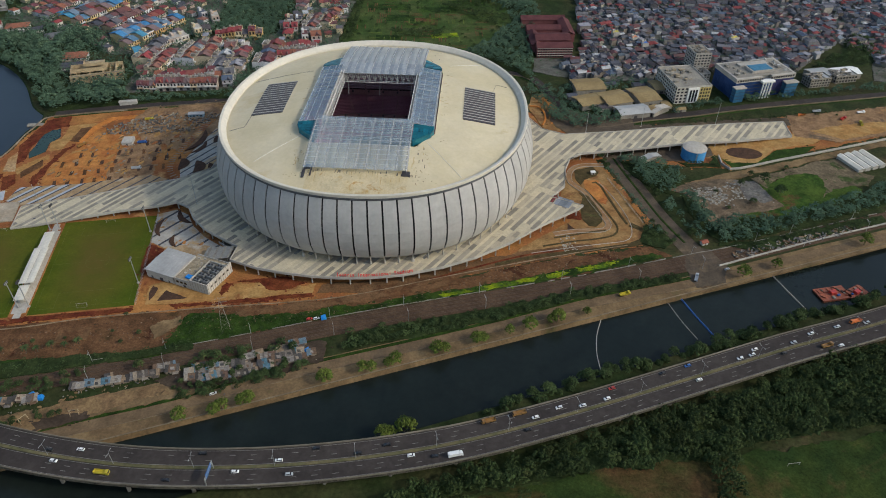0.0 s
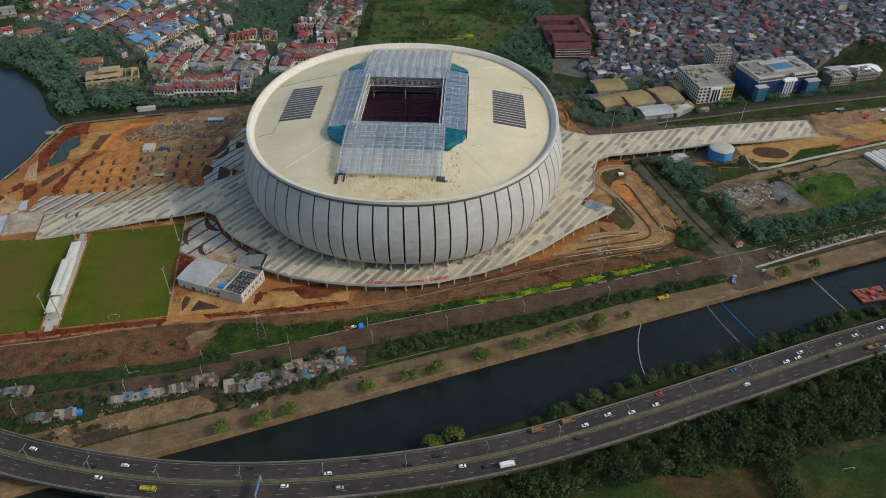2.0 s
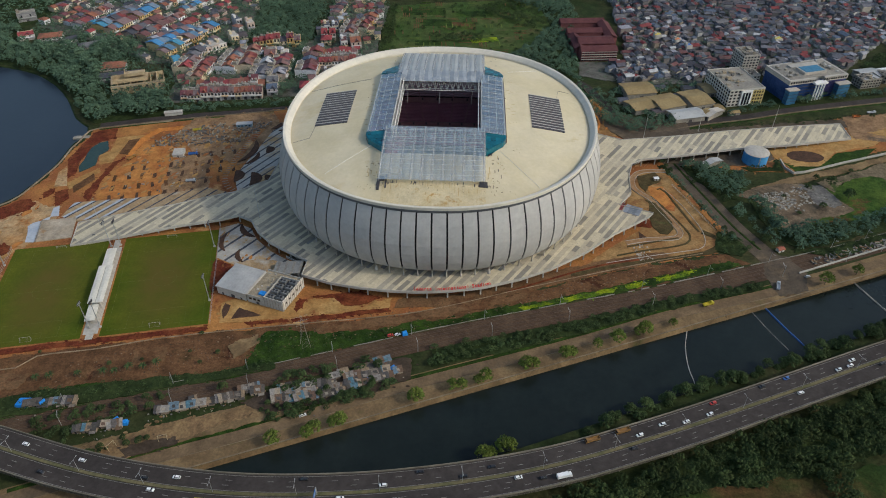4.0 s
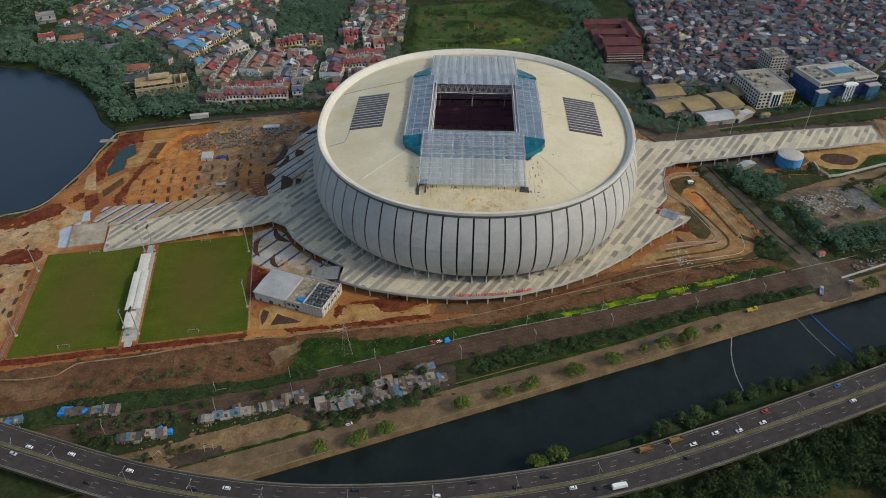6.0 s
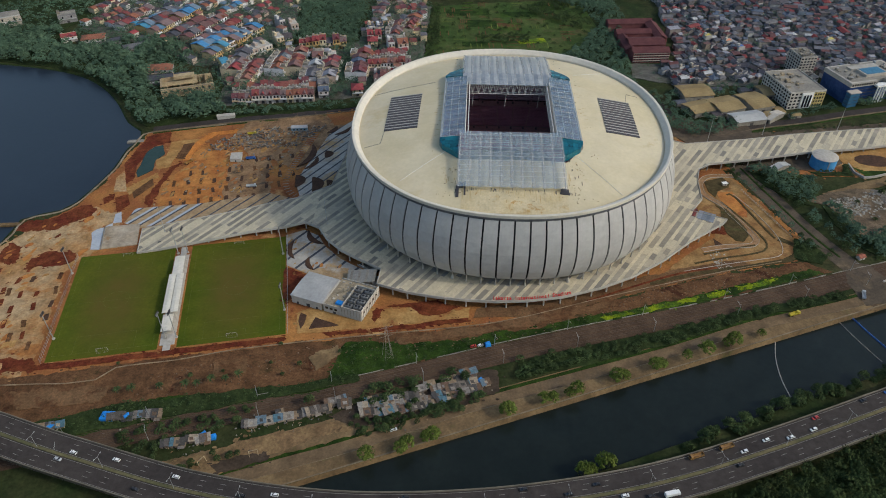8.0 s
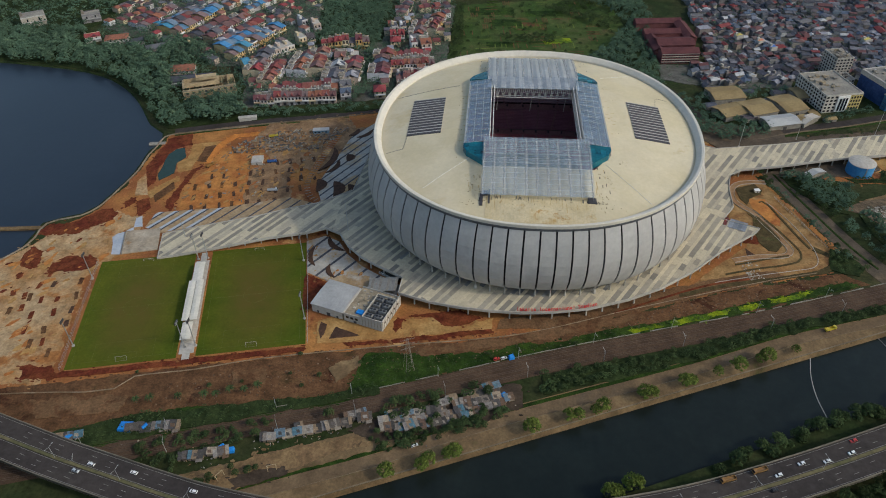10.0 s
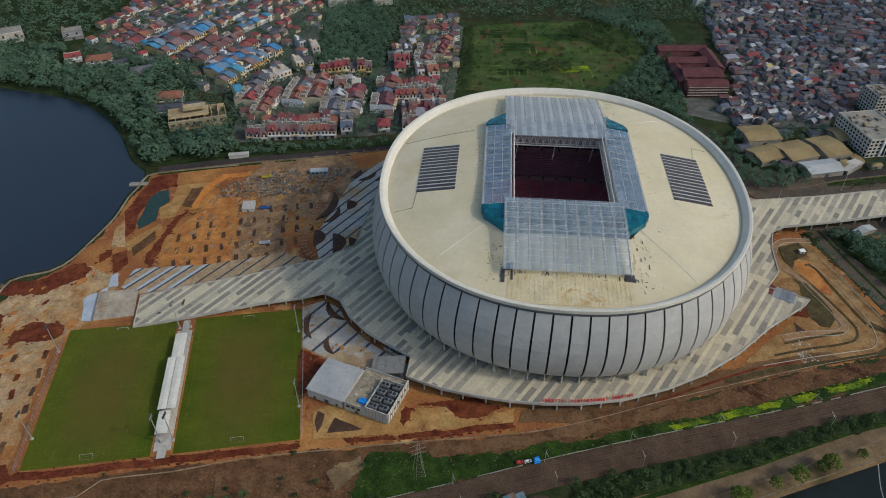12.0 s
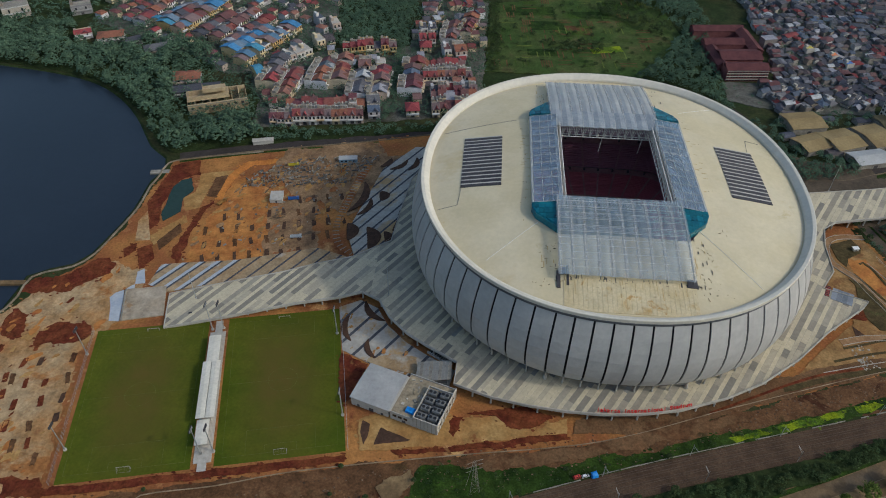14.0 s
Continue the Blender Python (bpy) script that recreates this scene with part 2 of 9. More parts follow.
M_DRYSOIL = mat("dry_brown_soil", (0.160, 0.092, 0.045), (0.125, 0.066, 0.031), 0.07, 0.9, grain=0.35, bump=0.4, mid=0.45, midscale=0.14, blot=((0.10, 0.048, 0.022), 0.05, 0.52, 0.08))
M_RED = mat("red_soil", (0.098, 0.021, 0.011), (0.143, 0.041, 0.016), 0.08, 0.9, grain=0.35, bump=0.4, mid=0.5, midscale=0.2, blot=((0.213, 0.098, 0.037), 0.07, 0.62))
M_ORANGE = mat("orange_soil", (0.43, 0.19, 0.052), (0.33, 0.12, 0.034), 0.05, 0.8, grain=0.25, bump=0.3, mid=0.35, midscale=0.16, c3=(0.43, 0.27, 0.11), blot=((0.24, 0.075, 0.026), 0.03, 0.57))
M_TAN = mat("tan_sand", (0.378, 0.229, 0.084), (0.317, 0.167, 0.055), 0.06, 0.8, grain=0.22, bump=0.3, mid=0.3, midscale=0.15, blot=((0.264, 0.114, 0.040), 0.05, 0.60))
M_PALE = mat("pale_screed", (0.38, 0.265, 0.145), (0.34, 0.19, 0.078), 0.035, 0.6, grain=0.28, bump=0.2, c3=(0.26, 0.095, 0.034), mid=0.4, midscale=0.12, blot=((0.30, 0.13, 0.042), 0.02, 0.53))
M_PLAIN = mat("worn_meadow", (0.017, 0.033, 0.008), (0.028, 0.043, 0.009), 0.03, 1.0, grain=0.4, bump=0.3, mid=0.4, midscale=0.1, c3=(0.039, 0.053, 0.010), blot=((0.090, 0.050, 0.021), 0.016, 0.50, 0.16))
M_YARDTAN = mat("terrace_sand", (0.297, 0.180, 0.074), (0.234, 0.122, 0.045), 0.06, 0.8, grain=0.25, bump=0.3, mid=0.35, midscale=0.15, blot=((0.189, 0.095, 0.038), 0.05, 0.58))
M_YARD = mat("trampled_yard", (0.27, 0.165, 0.085), (0.20, 0.120, 0.065), 0.04, 0.8, grain=0.3, bump=0.3, c3=(0.33, 0.18, 0.07), mid=0.45, midscale=0.12, blot=((0.12, 0.085, 0.055), 0.05, 0.58))
M_VIVID = mat("haul_soil", (0.50, 0.20, 0.045), (0.42, 0.15, 0.035), 0.07, 0.8, grain=0.25, bump=0.3, mid=0.3)
M_GRASS = mat("rough_grass", (0.017, 0.036, 0.006), (0.028, 0.050, 0.008), 0.06, 1.2, grain=0.45, bump=0.5, mid=0.5, midscale=0.12, blot=((0.034, 0.064, 0.008), 0.04, 0.57))
M_UNDER = mat("undergrowth", (0.020, 0.032, 0.010), (0.032, 0.045, 0.014), 0.08, 0.8, grain=0.45, bump=0.5, mid=0.4)
M_LIME = mat("lime_weed", (0.20, 0.25, 0.008), (0.07, 0.12, 0.010), 0.1, 1.0, grain=0.35, bump=0.4, mid=0.4, midscale=0.25)
M_FIELD = mat("crop_field", (0.038, 0.068, 0.015), (0.060, 0.080, 0.022), 0.03, 0.9, grain=0.35, bump=0.3, c3=(0.085, 0.072, 0.030), mid=0.4)
M_MEADOW = mat("meadow", (0.032, 0.066, 0.010), (0.050, 0.078, 0.012), 0.05, 1.0, grain=0.4, bump=0.4, mid=0.45, midscale=0.1, blot=((0.10, 0.050, 0.022), 0.018, 0.58))
M_PITCH = mat("pitch_turf", (0.062, 0.090, 0.010), (0.095, 0.092, 0.015), 0.025, 0.7, grain=0.14, c3=(0.115, 0.085, 0.025), mid=0.15, midscale=0.12)
M_WATER = mat("river_water", (0.010, 0.014, 0.012), (0.013, 0.017, 0.014), 0.01, 0.3, rough=0.24, grain=0.12, bump=0.06, spec=0.2, mid=0.2, midscale=0.05)
M_LAKE = mat("lake_water", (0.014, 0.020, 0.030), (0.018, 0.025, 0.036), 0.008, 0.25, rough=0.3, grain=0.08, bump=0.05, spec=0.35)
M_POND = mat("teal_pond", (0.018, 0.038, 0.029), (0.024, 0.045, 0.034), 0.05, 0.4, rough=0.2, grain=0.1)
M_ASPH = mat("asphalt", (0.043, 0.036, 0.033), (0.055, 0.046, 0.041), 0.03, 0.5, grain=0.2, mid=0.2, midscale=0.15)
M_OLDROAD = mat("dusty_road", (0.105, 0.080, 0.056), (0.082, 0.064, 0.046), 0.04, 0.8, grain=0.2, c3=(0.15, 0.11, 0.068), mid=0.3, midscale=0.12)
M_RIVERROAD = mat("sandy_road", (0.165, 0.112, 0.062), (0.13, 0.088, 0.050), 0.04, 0.8, grain=0.2, c3=(0.19, 0.14, 0.085), mid=0.3, midscale=0.12, blot=((0.105, 0.08, 0.055), 0.02, 0.54, 0.1))
M_QUAY = mat("earthy_quay_stone", (0.21, 0.165, 0.11), (0.16, 0.122, 0.08), 0.06, 0.7, grain=0.25, mid=0.3)
M_BALLAST = mat("ballast", (0.070, 0.044, 0.028), (0.088, 0.056, 0.035), 0.05, 1.2, grain=0.35, bump=0.3, mid=0.3)
M_STEEL = mat("rail_steel", (0.085, 0.060, 0.045), (0.12, 0.088, 0.066), 0.2, 1.0, rough=0.75, metal=0.2)
M_CONC = mat("concrete", (0.36, 0.335, 0.29), (0.44, 0.40, 0.345), 0.05, 0.6, grain=0.18)
M_CONCD = mat("weathered_concrete", (0.22, 0.20, 0.17), (0.30, 0.27, 0.22), 0.06, 0.6, grain=0.25)
M_BANK = mat("sandy_bank", (0.20, 0.135, 0.068), (0.14, 0.092, 0.047), 0.05, 0.8, grain=0.3, bump=0.3, mid=0.35, c3=(0.07, 0.07, 0.022), blot=((0.09, 0.06, 0.035), 0.05, 0.6))
M_WHITE = mat("white_paint", (0.74, 0.72, 0.68), (0.80, 0.78, 0.74), 0.1, 0.8, rough=0.6, grain=0.08)
M_MARK = mat("road_marking", (0.19, 0.18, 0.165), (0.25, 0.235, 0.21), 0.2, 1.0, rough=0.7, grain=0.15)
M_STANDROOF = mat("stand_roof_sheet", (0.60, 0.555, 0.46), (0.66, 0.61, 0.52), 0.06, 0.9, rough=0.6, grain=0.12, mid=0.1)
M_PLINE = mat("worn_pitch_line", (0.086, 0.104, 0.023), (0.135, 0.140, 0.045), 0.2, 1.0, grain=0.3)
M_CREAM = mat("roof_membrane", (0.575, 0.485, 0.305), (0.62, 0.535, 0.365), 0.022, 0.5, rough=0.65, grain=0.05, c3=(0.54, 0.43, 0.24), mid=0.07, midscale=0.05, blot=((0.52, 0.42, 0.24), 0.03, 0.64))
M_RIB = mat("ribbed_roof_sheet", (0.54, 0.43, 0.24), (0.60, 0.50, 0.31), 0.08, 0.9, rough=0.6, grain=0.14, c3=(0.46, 0.30, 0.11), mid=0.14, blot=((0.42, 0.25, 0.085), 0.09, 0.60))
M_RIM = mat("rim_cladding", (0.57, 0.525, 0.435), (0.62, 0.57, 0.475), 0.03, 0.5, rough=0.75, grain=0.06, mid=0.06, midscale=0.15)
# dark grey of fascia and seams, shade of the soffit gap included
M_RIMD = mat("seam_and_soffit_shade", (0.10, 0.105, 0.115), (0.14, 0.14, 0.15), 0.05, 0.4, rough=0.6)
M_PANEL = mat("facade_panel", (0.395, 0.382, 0.362), (0.44, 0.424, 0.398), 0.05, 0.5, rough=0.5, metal=0.05, grain=0.06, rand=0.05, mid=0.07, midscale=0.12)
# black fans, and the shade of gaps and openings put into near-black colour
M_DARK = mat("gap_shade_black", (0.012, 0.013, 0.016), (0.02, 0.02, 0.022), 0.1, 1.0, rough=0.7)
M_LOUVRE = mat("dark_louvre", (0.045, 0.04, 0.045), (0.06, 0.055, 0.055), 0.2, 1.0, rough=0.5)
M_SEAT = mat("maroon_seats", (0.36, 0.10, 0.125), (0.30, 0.09, 0.115), 0.06, 1.5, rough=0.7, grain=0.3)
M_SEATM = mat("plum_seats", (0.30, 0.135, 0.18), (0.25, 0.115, 0.155), 0.06, 1.5, rough=0.7, grain=0.3)
M_SEATG = mat("grey_rose_seats", (0.40, 0.29, 0.35), (0.34, 0.24, 0.30), 0.06, 1.5, rough=0.7, grain=0.3)
M_STAIR = mat("stand_concrete", (0.25, 0.14, 0.15), (0.30, 0.18, 0.185), 0.1, 1.0)
M_TRUSS = mat("truss_paint", (0.55, 0.53, 0.49), (0.62, 0.60, 0.56), 0.2, 1.0, rough=0.5)
M_SHEET = mat("polycarbonate_sheet", (0.345, 0.43, 0.50), (0.41, 0.48, 0.53), 0.05, 0.6, rough=0.3, grain=0.16, rand=0.07, alpha=0.27, mid=0.18, midscale=0.12)
M_SHEETW = mat("pale_canopy_sheet", (0.44, 0.46, 0.47), (0.50, 0.51, 0.51), 0.05, 0.6, rough=0.35, grain=0.14, rand=0.05, alpha=0.62, mid=0.14)
M_BAND = mat("pale_canopy_band", (0.44, 0.455, 0.465), (0.50, 0.51, 0.515), 0.1, 0.8, rough=0.5, grain=0.12, alpha=0.22)
M_SHEETD = mat("blue_side_pane", (0.23, 0.32, 0.42), (0.30, 0.38, 0.46), 0.06, 0.7, rough=0.25, grain=0.2, rand=0.14, alpha=0.38, mid=0.25, midscale=0.15)
M_MESH = mat("mesh_canopy", (0.30, 0.33, 0.36), (0.38, 0.40, 0.42), 0.3, 1.4, rough=0.5, grain=0.3, rand=0.12, alpha=0.72)
M_TEAL = mat("teal_glazing", (0.010, 0.10, 0.145), (0.016, 0.14, 0.18), 0.15, 0.8, rough=0.18, grain=0.3, rand=0.3, alpha=0.88)
M_DECK = mat("deck_slab", (0.20, 0.195, 0.18), (0.26, 0.25, 0.23), 0.05, 0.5, grain=0.15)
CREAM_TONES = [(0.56, 0.485, 0.335), (0.50, 0.43, 0.305), (0.58, 0.50, 0.345), (0.53, 0.455, 0.32), (0.45, 0.39, 0.285), (0.55, 0.475, 0.33)]
TAUPE_TONES = [(0.31, 0.272, 0.21), (0.50, 0.43, 0.305), (0.25, 0.225, 0.182), (0.34, 0.30, 0.235), (0.54, 0.465, 0.325), (0.28, 0.25, 0.20), (0.36, 0.32, 0.25), (0.23, 0.21, 0.175), (0.44, 0.38, 0.28)]
M_PAVE = [mat("cream_paving", (0.9, 0.9, 0.9), (1.0, 1.0, 1.0), 0.1, 0.7, grain=0.14, palette=CREAM_TONES), mat("taupe_paving", (0.9, 0.9, 0.9), (1.0, 1.0, 1.0), 0.1, 0.7, grain=0.14, palette=TAUPE_TONES)]
M_PAVEI = [mat("cream_paving_far", (0.9, 0.9, 0.9), (1.0, 1.0, 1.0), 0.1, 0.7, grain=0.14, palette=CREAM_TONES, island=True), mat("taupe_paving_far", (0.9, 0.9, 0.9), (1.0, 1.0, 1.0), 0.1, 0.7, grain=0.14, palette=TAUPE_TONES, island=True)]
M_SLATE = mat("plaza_screed", (0.36, 0.335, 0.295), (0.41, 0.37, 0.31), 0.04, 0.5, grain=0.16, c3=(0.42, 0.30, 0.165), mid=0.18, blot=((0.40, 0.265, 0.13), 0.03, 0.55, 0.08))
M_SANDY = mat("sandy_screed", (0.36, 0.27, 0.165), (0.33, 0.22, 0.115), 0.06, 0.7, grain=0.2, c3=(0.40, 0.36, 0.30), mid=0.25, midscale=0.15)
M_STRIPE = mat("plaza_stripe", (0.058, 0.058, 0.068), (0.085, 0.084, 0.092), 0.1, 0.7, grain=0.2)
M_BLUEISH = mat("pale_blue_paving", (0.35, 0.38, 0.43), (0.40, 0.42, 0.45), 0.1, 0.7, grain=0.12)
M_SOIL = mat("planting_soil", (0.058, 0.034, 0.024), (0.085, 0.047, 0.030), 0.2, 0.9, grain=0.3, bump=0.3)
M_TREAD = mat("red_tread", (0.22, 0.045, 0.04), (0.28, 0.06, 0.05), 0.3, 1.0, rough=0.7, grain=0.2)
M_SIGN = mat("red_letters", (0.62, 0.02, 0.025), (0.66, 0.03, 0.03), 0.5, 1.0, rough=0.5, grain=0.05)
M_POLE = mat("galvanised_pole", (0.34, 0.34, 0.33), (0.42, 0.42, 0.40), 0.5, 1.0, rough=0.45, metal=0.5)
M_ROOFGREY = mat("grey_metal_roof", (0.36, 0.355, 0.34), (0.42, 0.41, 0.39), 0.05, 0.6, rough=0.55, grain=0.1, metal=0.08, mid=0.12)
M_WALL = mat("plaster_wall", (0.42, 0.39, 0.34), (0.49, 0.455, 0.40), 0.08, 0.7, grain=0.12)
M_BLUE = mat("blue_sheet", (0.02, 0.18, 0.55), (0.03, 0.24, 0.62), 0.3, 1.0, rough=0.5)

# ---------------------------------------------------------------- plan
CX, CY, RA, RB, RN = -87.5, 556.0, 131.5, 141.0, 2.17     # the bowl's centre, half axes and roundness
DECK_Z = 8.0


def oval(theta, grow=0.0):
    c, s = math.cos(theta), math.sin(theta)
    k = (abs(c / (RA + grow)) ** RN + abs(s / (RB + grow)) ** RN) ** (-1 / RN)
    return CX + k * c, CY + k * s


def shore_n(x):
    return 336.6 + 0.414 * x


def shore_s(x):
    return 279.5 + 0.425 * x


LAKE = [(-700, 796), (-629, 784), (-578, 767), (-540, 740), (-508, 705), (-477, 660), (-457, 643), (-451, 626), (-457, 609), (-456, 570), (-461, 538),
        (-466, 515), (-475, 502), (-502, 487), (-502, 455), (-540, 405), (-700, 330), (-1200, 350), (-1300, 700), (-1000, 820)]
RIVER = [(-1200, shore_s(-1200)), (1500, shore_s(1500)), (1500, shore_n(1500)), (-1200, shore_n(-1200))]

# ---------------------------------------------------------------- ground and water
from mathutils.geometry import delaunay_2d_cdt

rim = [(-4500, -4500), (4500, -4500), (4500, 4500), (-4500, 4500)]
lake_edge = [(p.x, p.y) for p in smooth_line(LAKE + LAKE[:1], 12)][:-1]
river_edge = []
for i in range(4):
    (x0, y0), (x1, y1) = RIVER[i], RIVER[(i + 1) % 4]
    river_edge += [(x0 + (x1 - x0) * j / 40, y0 + (y1 - y0) * j / 40) for j in range(40 if i % 2 == 0 else 4)]
outlines = [rim, lake_edge, river_edge]
cv, cf = [], []
for o in outlines:
    cf.append(list(range(len(cv), len(cv) + len(o))))
    cv += [Vector(p) for p in o]
gv, _, gf, *_ = delaunay_2d_cdt(cv, [], cf, 0, 0.01)


def in_water(x, y):
    return inside(x, y, lake_edge) or inside(x, y, river_edge)



mb = MB()
mb.add([(p.x, p.y, 0.0) for p in gv], [f for f in gf if not in_water(sum((gv[i].x for i in f)) / 3, sum((gv[i].y for i in f)) / 3)])
setting("ground", mb, M_GROUND, "green and brown open ground reaching to the horizon")


def bank(name, outline, depth, run, material, label):
    """Sloping shore inside an outline."""
    line = [Vector((*p, 0)) for p in outline]
    n = len(line)
    area = sum(line[i].x * line[(i + 1) % n].y - line[(i + 1) % n].x * line[i].y for i in range(n))
    s = 1 if area > 0 else -1
    low = []
    for i in range(n):
        t = (line[(i + 1) % n] - line[i - 1]).normalized()
        low.append(line[i] + Vector((-t.y, t.x, 0)) * run * s + Vector((0, 0, -depth)))
    m = MB()
    m.loft([[tuple(p + Vector((0, 0, 0.01))) for p in line], [tuple(p) for p in low]])
    return setting(name, m, material, label)


bank("riverbank", river_edge, 5.0, 1.6, M_BANK, "sloping sandy bank of the river")
bank("lakeshore", lake_edge, 3.0, 5.0, M_UNDER, "dark overgrown shore of the lake")
setting("water_river", MB().prism(RIVER, -6.0, -3.5), M_WATER, "still dark green river water", "water")
setting("water_lake", MB().prism(LAKE, -4.0, -1.0), M_LAKE, "calm grey-blue lake water", "water")


laid = [0]
SOILS = ("red_soil", "orange_soil", "tan_sand", "brown_soil", "haul_soil", "trampled_yard", "rough_grass", "meadow", "lime_weed", "site_earth", "pale_screed", "dusty_tan_ground", "ash_and_shade_soil")


def patch(name, poly, z, material, label, category="ground", step=2.2, amp=2.2, seed=0):
    """A ragged area of ground; loose soil is also strewn a little way past its edge."""
    laid[0] += 1
    outline = ragged(poly, step, amp, seed)
    m = MB().prism(outline, -0.4 - 0.006 * laid[0], z + 0.006 * laid[0])
    if amp >= 0.7 and material.name in SOILS:
        rg = random.Random(seed + 500)
        for i in range(int(len(outline) * 0.4)):
            x, y = rg.choice(outline)
            x, y, s = x + rg.gauss(0, 0.6 + 0.5 * amp), y + rg.gauss(0, 0.6 + 0.5 * amp), rg.uniform(0.25, 1.1) ** 1.5 + 0.15
            a0, el = rg.uniform(0, 6.28), rg.uniform(0.5, 1.0)
            m.prism([(x + s * 1.3 * rg.uniform(0.7, 1.2) * math.cos(a0 + k * 0.898), y + s * el * rg.uniform(0.7, 1.2) * math.sin(a0 + k * 0.898)) for k in range(7)], -0.3, z + 0.006 * laid[0] + rg.uniform(0.001, 0.004))
    return setting(name, m, material, label, category)



EARTH = [(-500, 447), (-483, 482), (-462, 512), (-454, 545), (-452, 600), (-446, 640), (-374, 660), (-290, 682), (-213, 703), (-87, 716), (20, 700), (60, 690), (92, 668),
         (160, 662), (330, 700), (420, 712), (430, 668), (330, 628), (245, 590), (160, 590), (118, 600), (140, 545), (158, 492), (135, 462), (77, 445), (-13, 412),
         (-96, 380), (-178, 365), (-236, 352), (-300, 338), (-350, 326), (-420, 308), (-560, 285), (-640, 330)]
patch("earthworks", EARTH, 0.05, M_EARTH, "orange-brown bare earth of the building site", amp=3.0)
patch("brown_strip", [(-560, 296), (-420, 315), (-350, 331), (-236, 356), (-178, 367), (-96, 380), (-13, 410), (77, 443), (150, 462), (165, 452), (75, 418), (-12, 393), (-77, 371), (-131, 350), (-193, 329), (-253, 311), (-306, 294), (-420, 258), (-560, 215)],
      0.1, M_BROWN, "brown rubble-strewn soil beside the railway", amp=2.5, seed=1)

# ---------------------------------------------------------------- the stadium
stadium = thing("stadium", "huge oval football stadium with pale ribbed facade and cream roof", "stadium", pose(CX, CY, DECK_Z))
ring = [oval(2 * math.pi * i / 1440 - math.pi / 2) for i in range(1440)]
arc = [0.0]
for i in range(1440):
    arc.append(arc[-1] + math.dist(ring[i], ring[(i + 1) % 1440]))


def along(s):
    """Angle of the oval at a share s of its perimeter, from the front."""
    want = (s % 1.0) * arc[-1]
    i = int(np.searchsorted(arc, want)) - 1
    i = max(0, min(1439, i))
    return 2 * math.pi * (i + (want - arc[i]) / (arc[i + 1] - arc[i])) / 1440 - math.pi / 2


QUARTER = [0.0]
for i in range(18):
    QUARTER.append(QUARTER[-1] + (10.9 if i < 4 else 12.41))
SLOT = [q / QUARTER[-1] / 4 for q in QUARTER]
SLOT = SLOT[:-1] + [0.5 - q for q in SLOT[:0:-1]]
SLOT = SLOT + [1.0 - q for q in SLOT[::-1]]          # share of the perimeter at each gap, from the front
SLOT = sorted(set(round(s, 6) for s in SLOT + [0.25, 0.5, 0.75, 1.0]))


# facade section: height above the deck and bulge beyond the rim line
PROFILE = [(4.5, -2.0), (6.5, 1.2), (11.0, 4.3), (18.0, 6.8), (26.0, 7.9), (34.0, 7.8), (42.0, 6.4), (50.0, 4.0), (56.0, 1.6), (60.8, -0.4)]


def local(theta, grow, z):
    x, y = oval(theta, grow)
    return (x - CX, y - CY, z)


for i in range(len(SLOT) - 1):
    rows = []
    for z, g in PROFILE:
        gap = 0.62 / arc[-1]
        a, b = along(SLOT[i] + gap), along(SLOT[i + 1] - gap)
        rows.append([local(a + (b - a) * j / 3 if b > a else a + (b + 2 * math.pi - a) * j / 3, g, z) for j in range(4)]
                    + [local(b - (b - a) * j / 3 if b > a else b - (b + 2 * math.pi - a) * j / 3, g - 0.7, z) for j in range(4)])
    part("facade_panel", MB().loft(rows, True, True), M_PANEL, stadium)
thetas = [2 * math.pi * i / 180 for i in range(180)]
# added shell, coloured near black to give the shade between panels
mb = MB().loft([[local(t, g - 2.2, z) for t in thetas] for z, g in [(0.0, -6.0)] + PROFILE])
part("inner_shell", mb, M_DARK, stadium, "near-black shell added for the shade behind facade gaps", True)
# rim: pale parapet ring over a fascia darkened for the soffit gap's shade
mb = MB().loft([[local(t, g, z) for t in thetas] for g, z in ((1.0, 61.3), (1.15, 63.8), (0.95, 64.1), (0.5, 64.15), (-1.2, 63.9), (-1.6, 63.6), (-4.3, 61.3), (-4.7, 60.4), (-4.7, 57.0))])
part("rim", mb, M_RIM, stadium, "pale broad parapet ring sloping inwards to the roof")
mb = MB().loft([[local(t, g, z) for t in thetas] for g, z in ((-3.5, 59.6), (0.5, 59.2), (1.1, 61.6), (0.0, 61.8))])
part("rim_fascia", mb, M_RIMD, stadium, "dark grey fascia band with the soffit gap's shade in its colour")
# foot nodes of the facade ribs
for i in range(len(SLOT) - 1):
    t = along(SLOT[i])
    x, y, _ = local(t, 0.6, 0)
    big = 1.7 if i in (4, len(SLOT) - 5) else 0.85
    mb = MB().rod((x, y, 0.0), (x, y, 3.6), big * 0.9, 8, big * 0.55)
    mb.rod((x, y, 3.4), (local(t, 1.2, 0)[0], local(t, 1.2, 0)[1], 7.0), 0.45, 6)
    part("rib_foot", mb, M_CONC, stadium)


# roof surface, falling from the opening to the gutter behind the rim
def roof_z(x, y):
    s = (abs(x / RA) ** RN + abs(y / RB) ** RN) ** (1 / RN)
    return 74.0 - 15.8 * s * s


def opening(c, s):
    """Distance from the middle to the edge of the eight-sided roof opening along a direction."""
    c, s = max(abs(c), 1e-6), max(abs(s), 1e-6)
    return min(55.0 / c, 77.0 / s, 1926.5 / (20.0 * c + 14.5 * s))


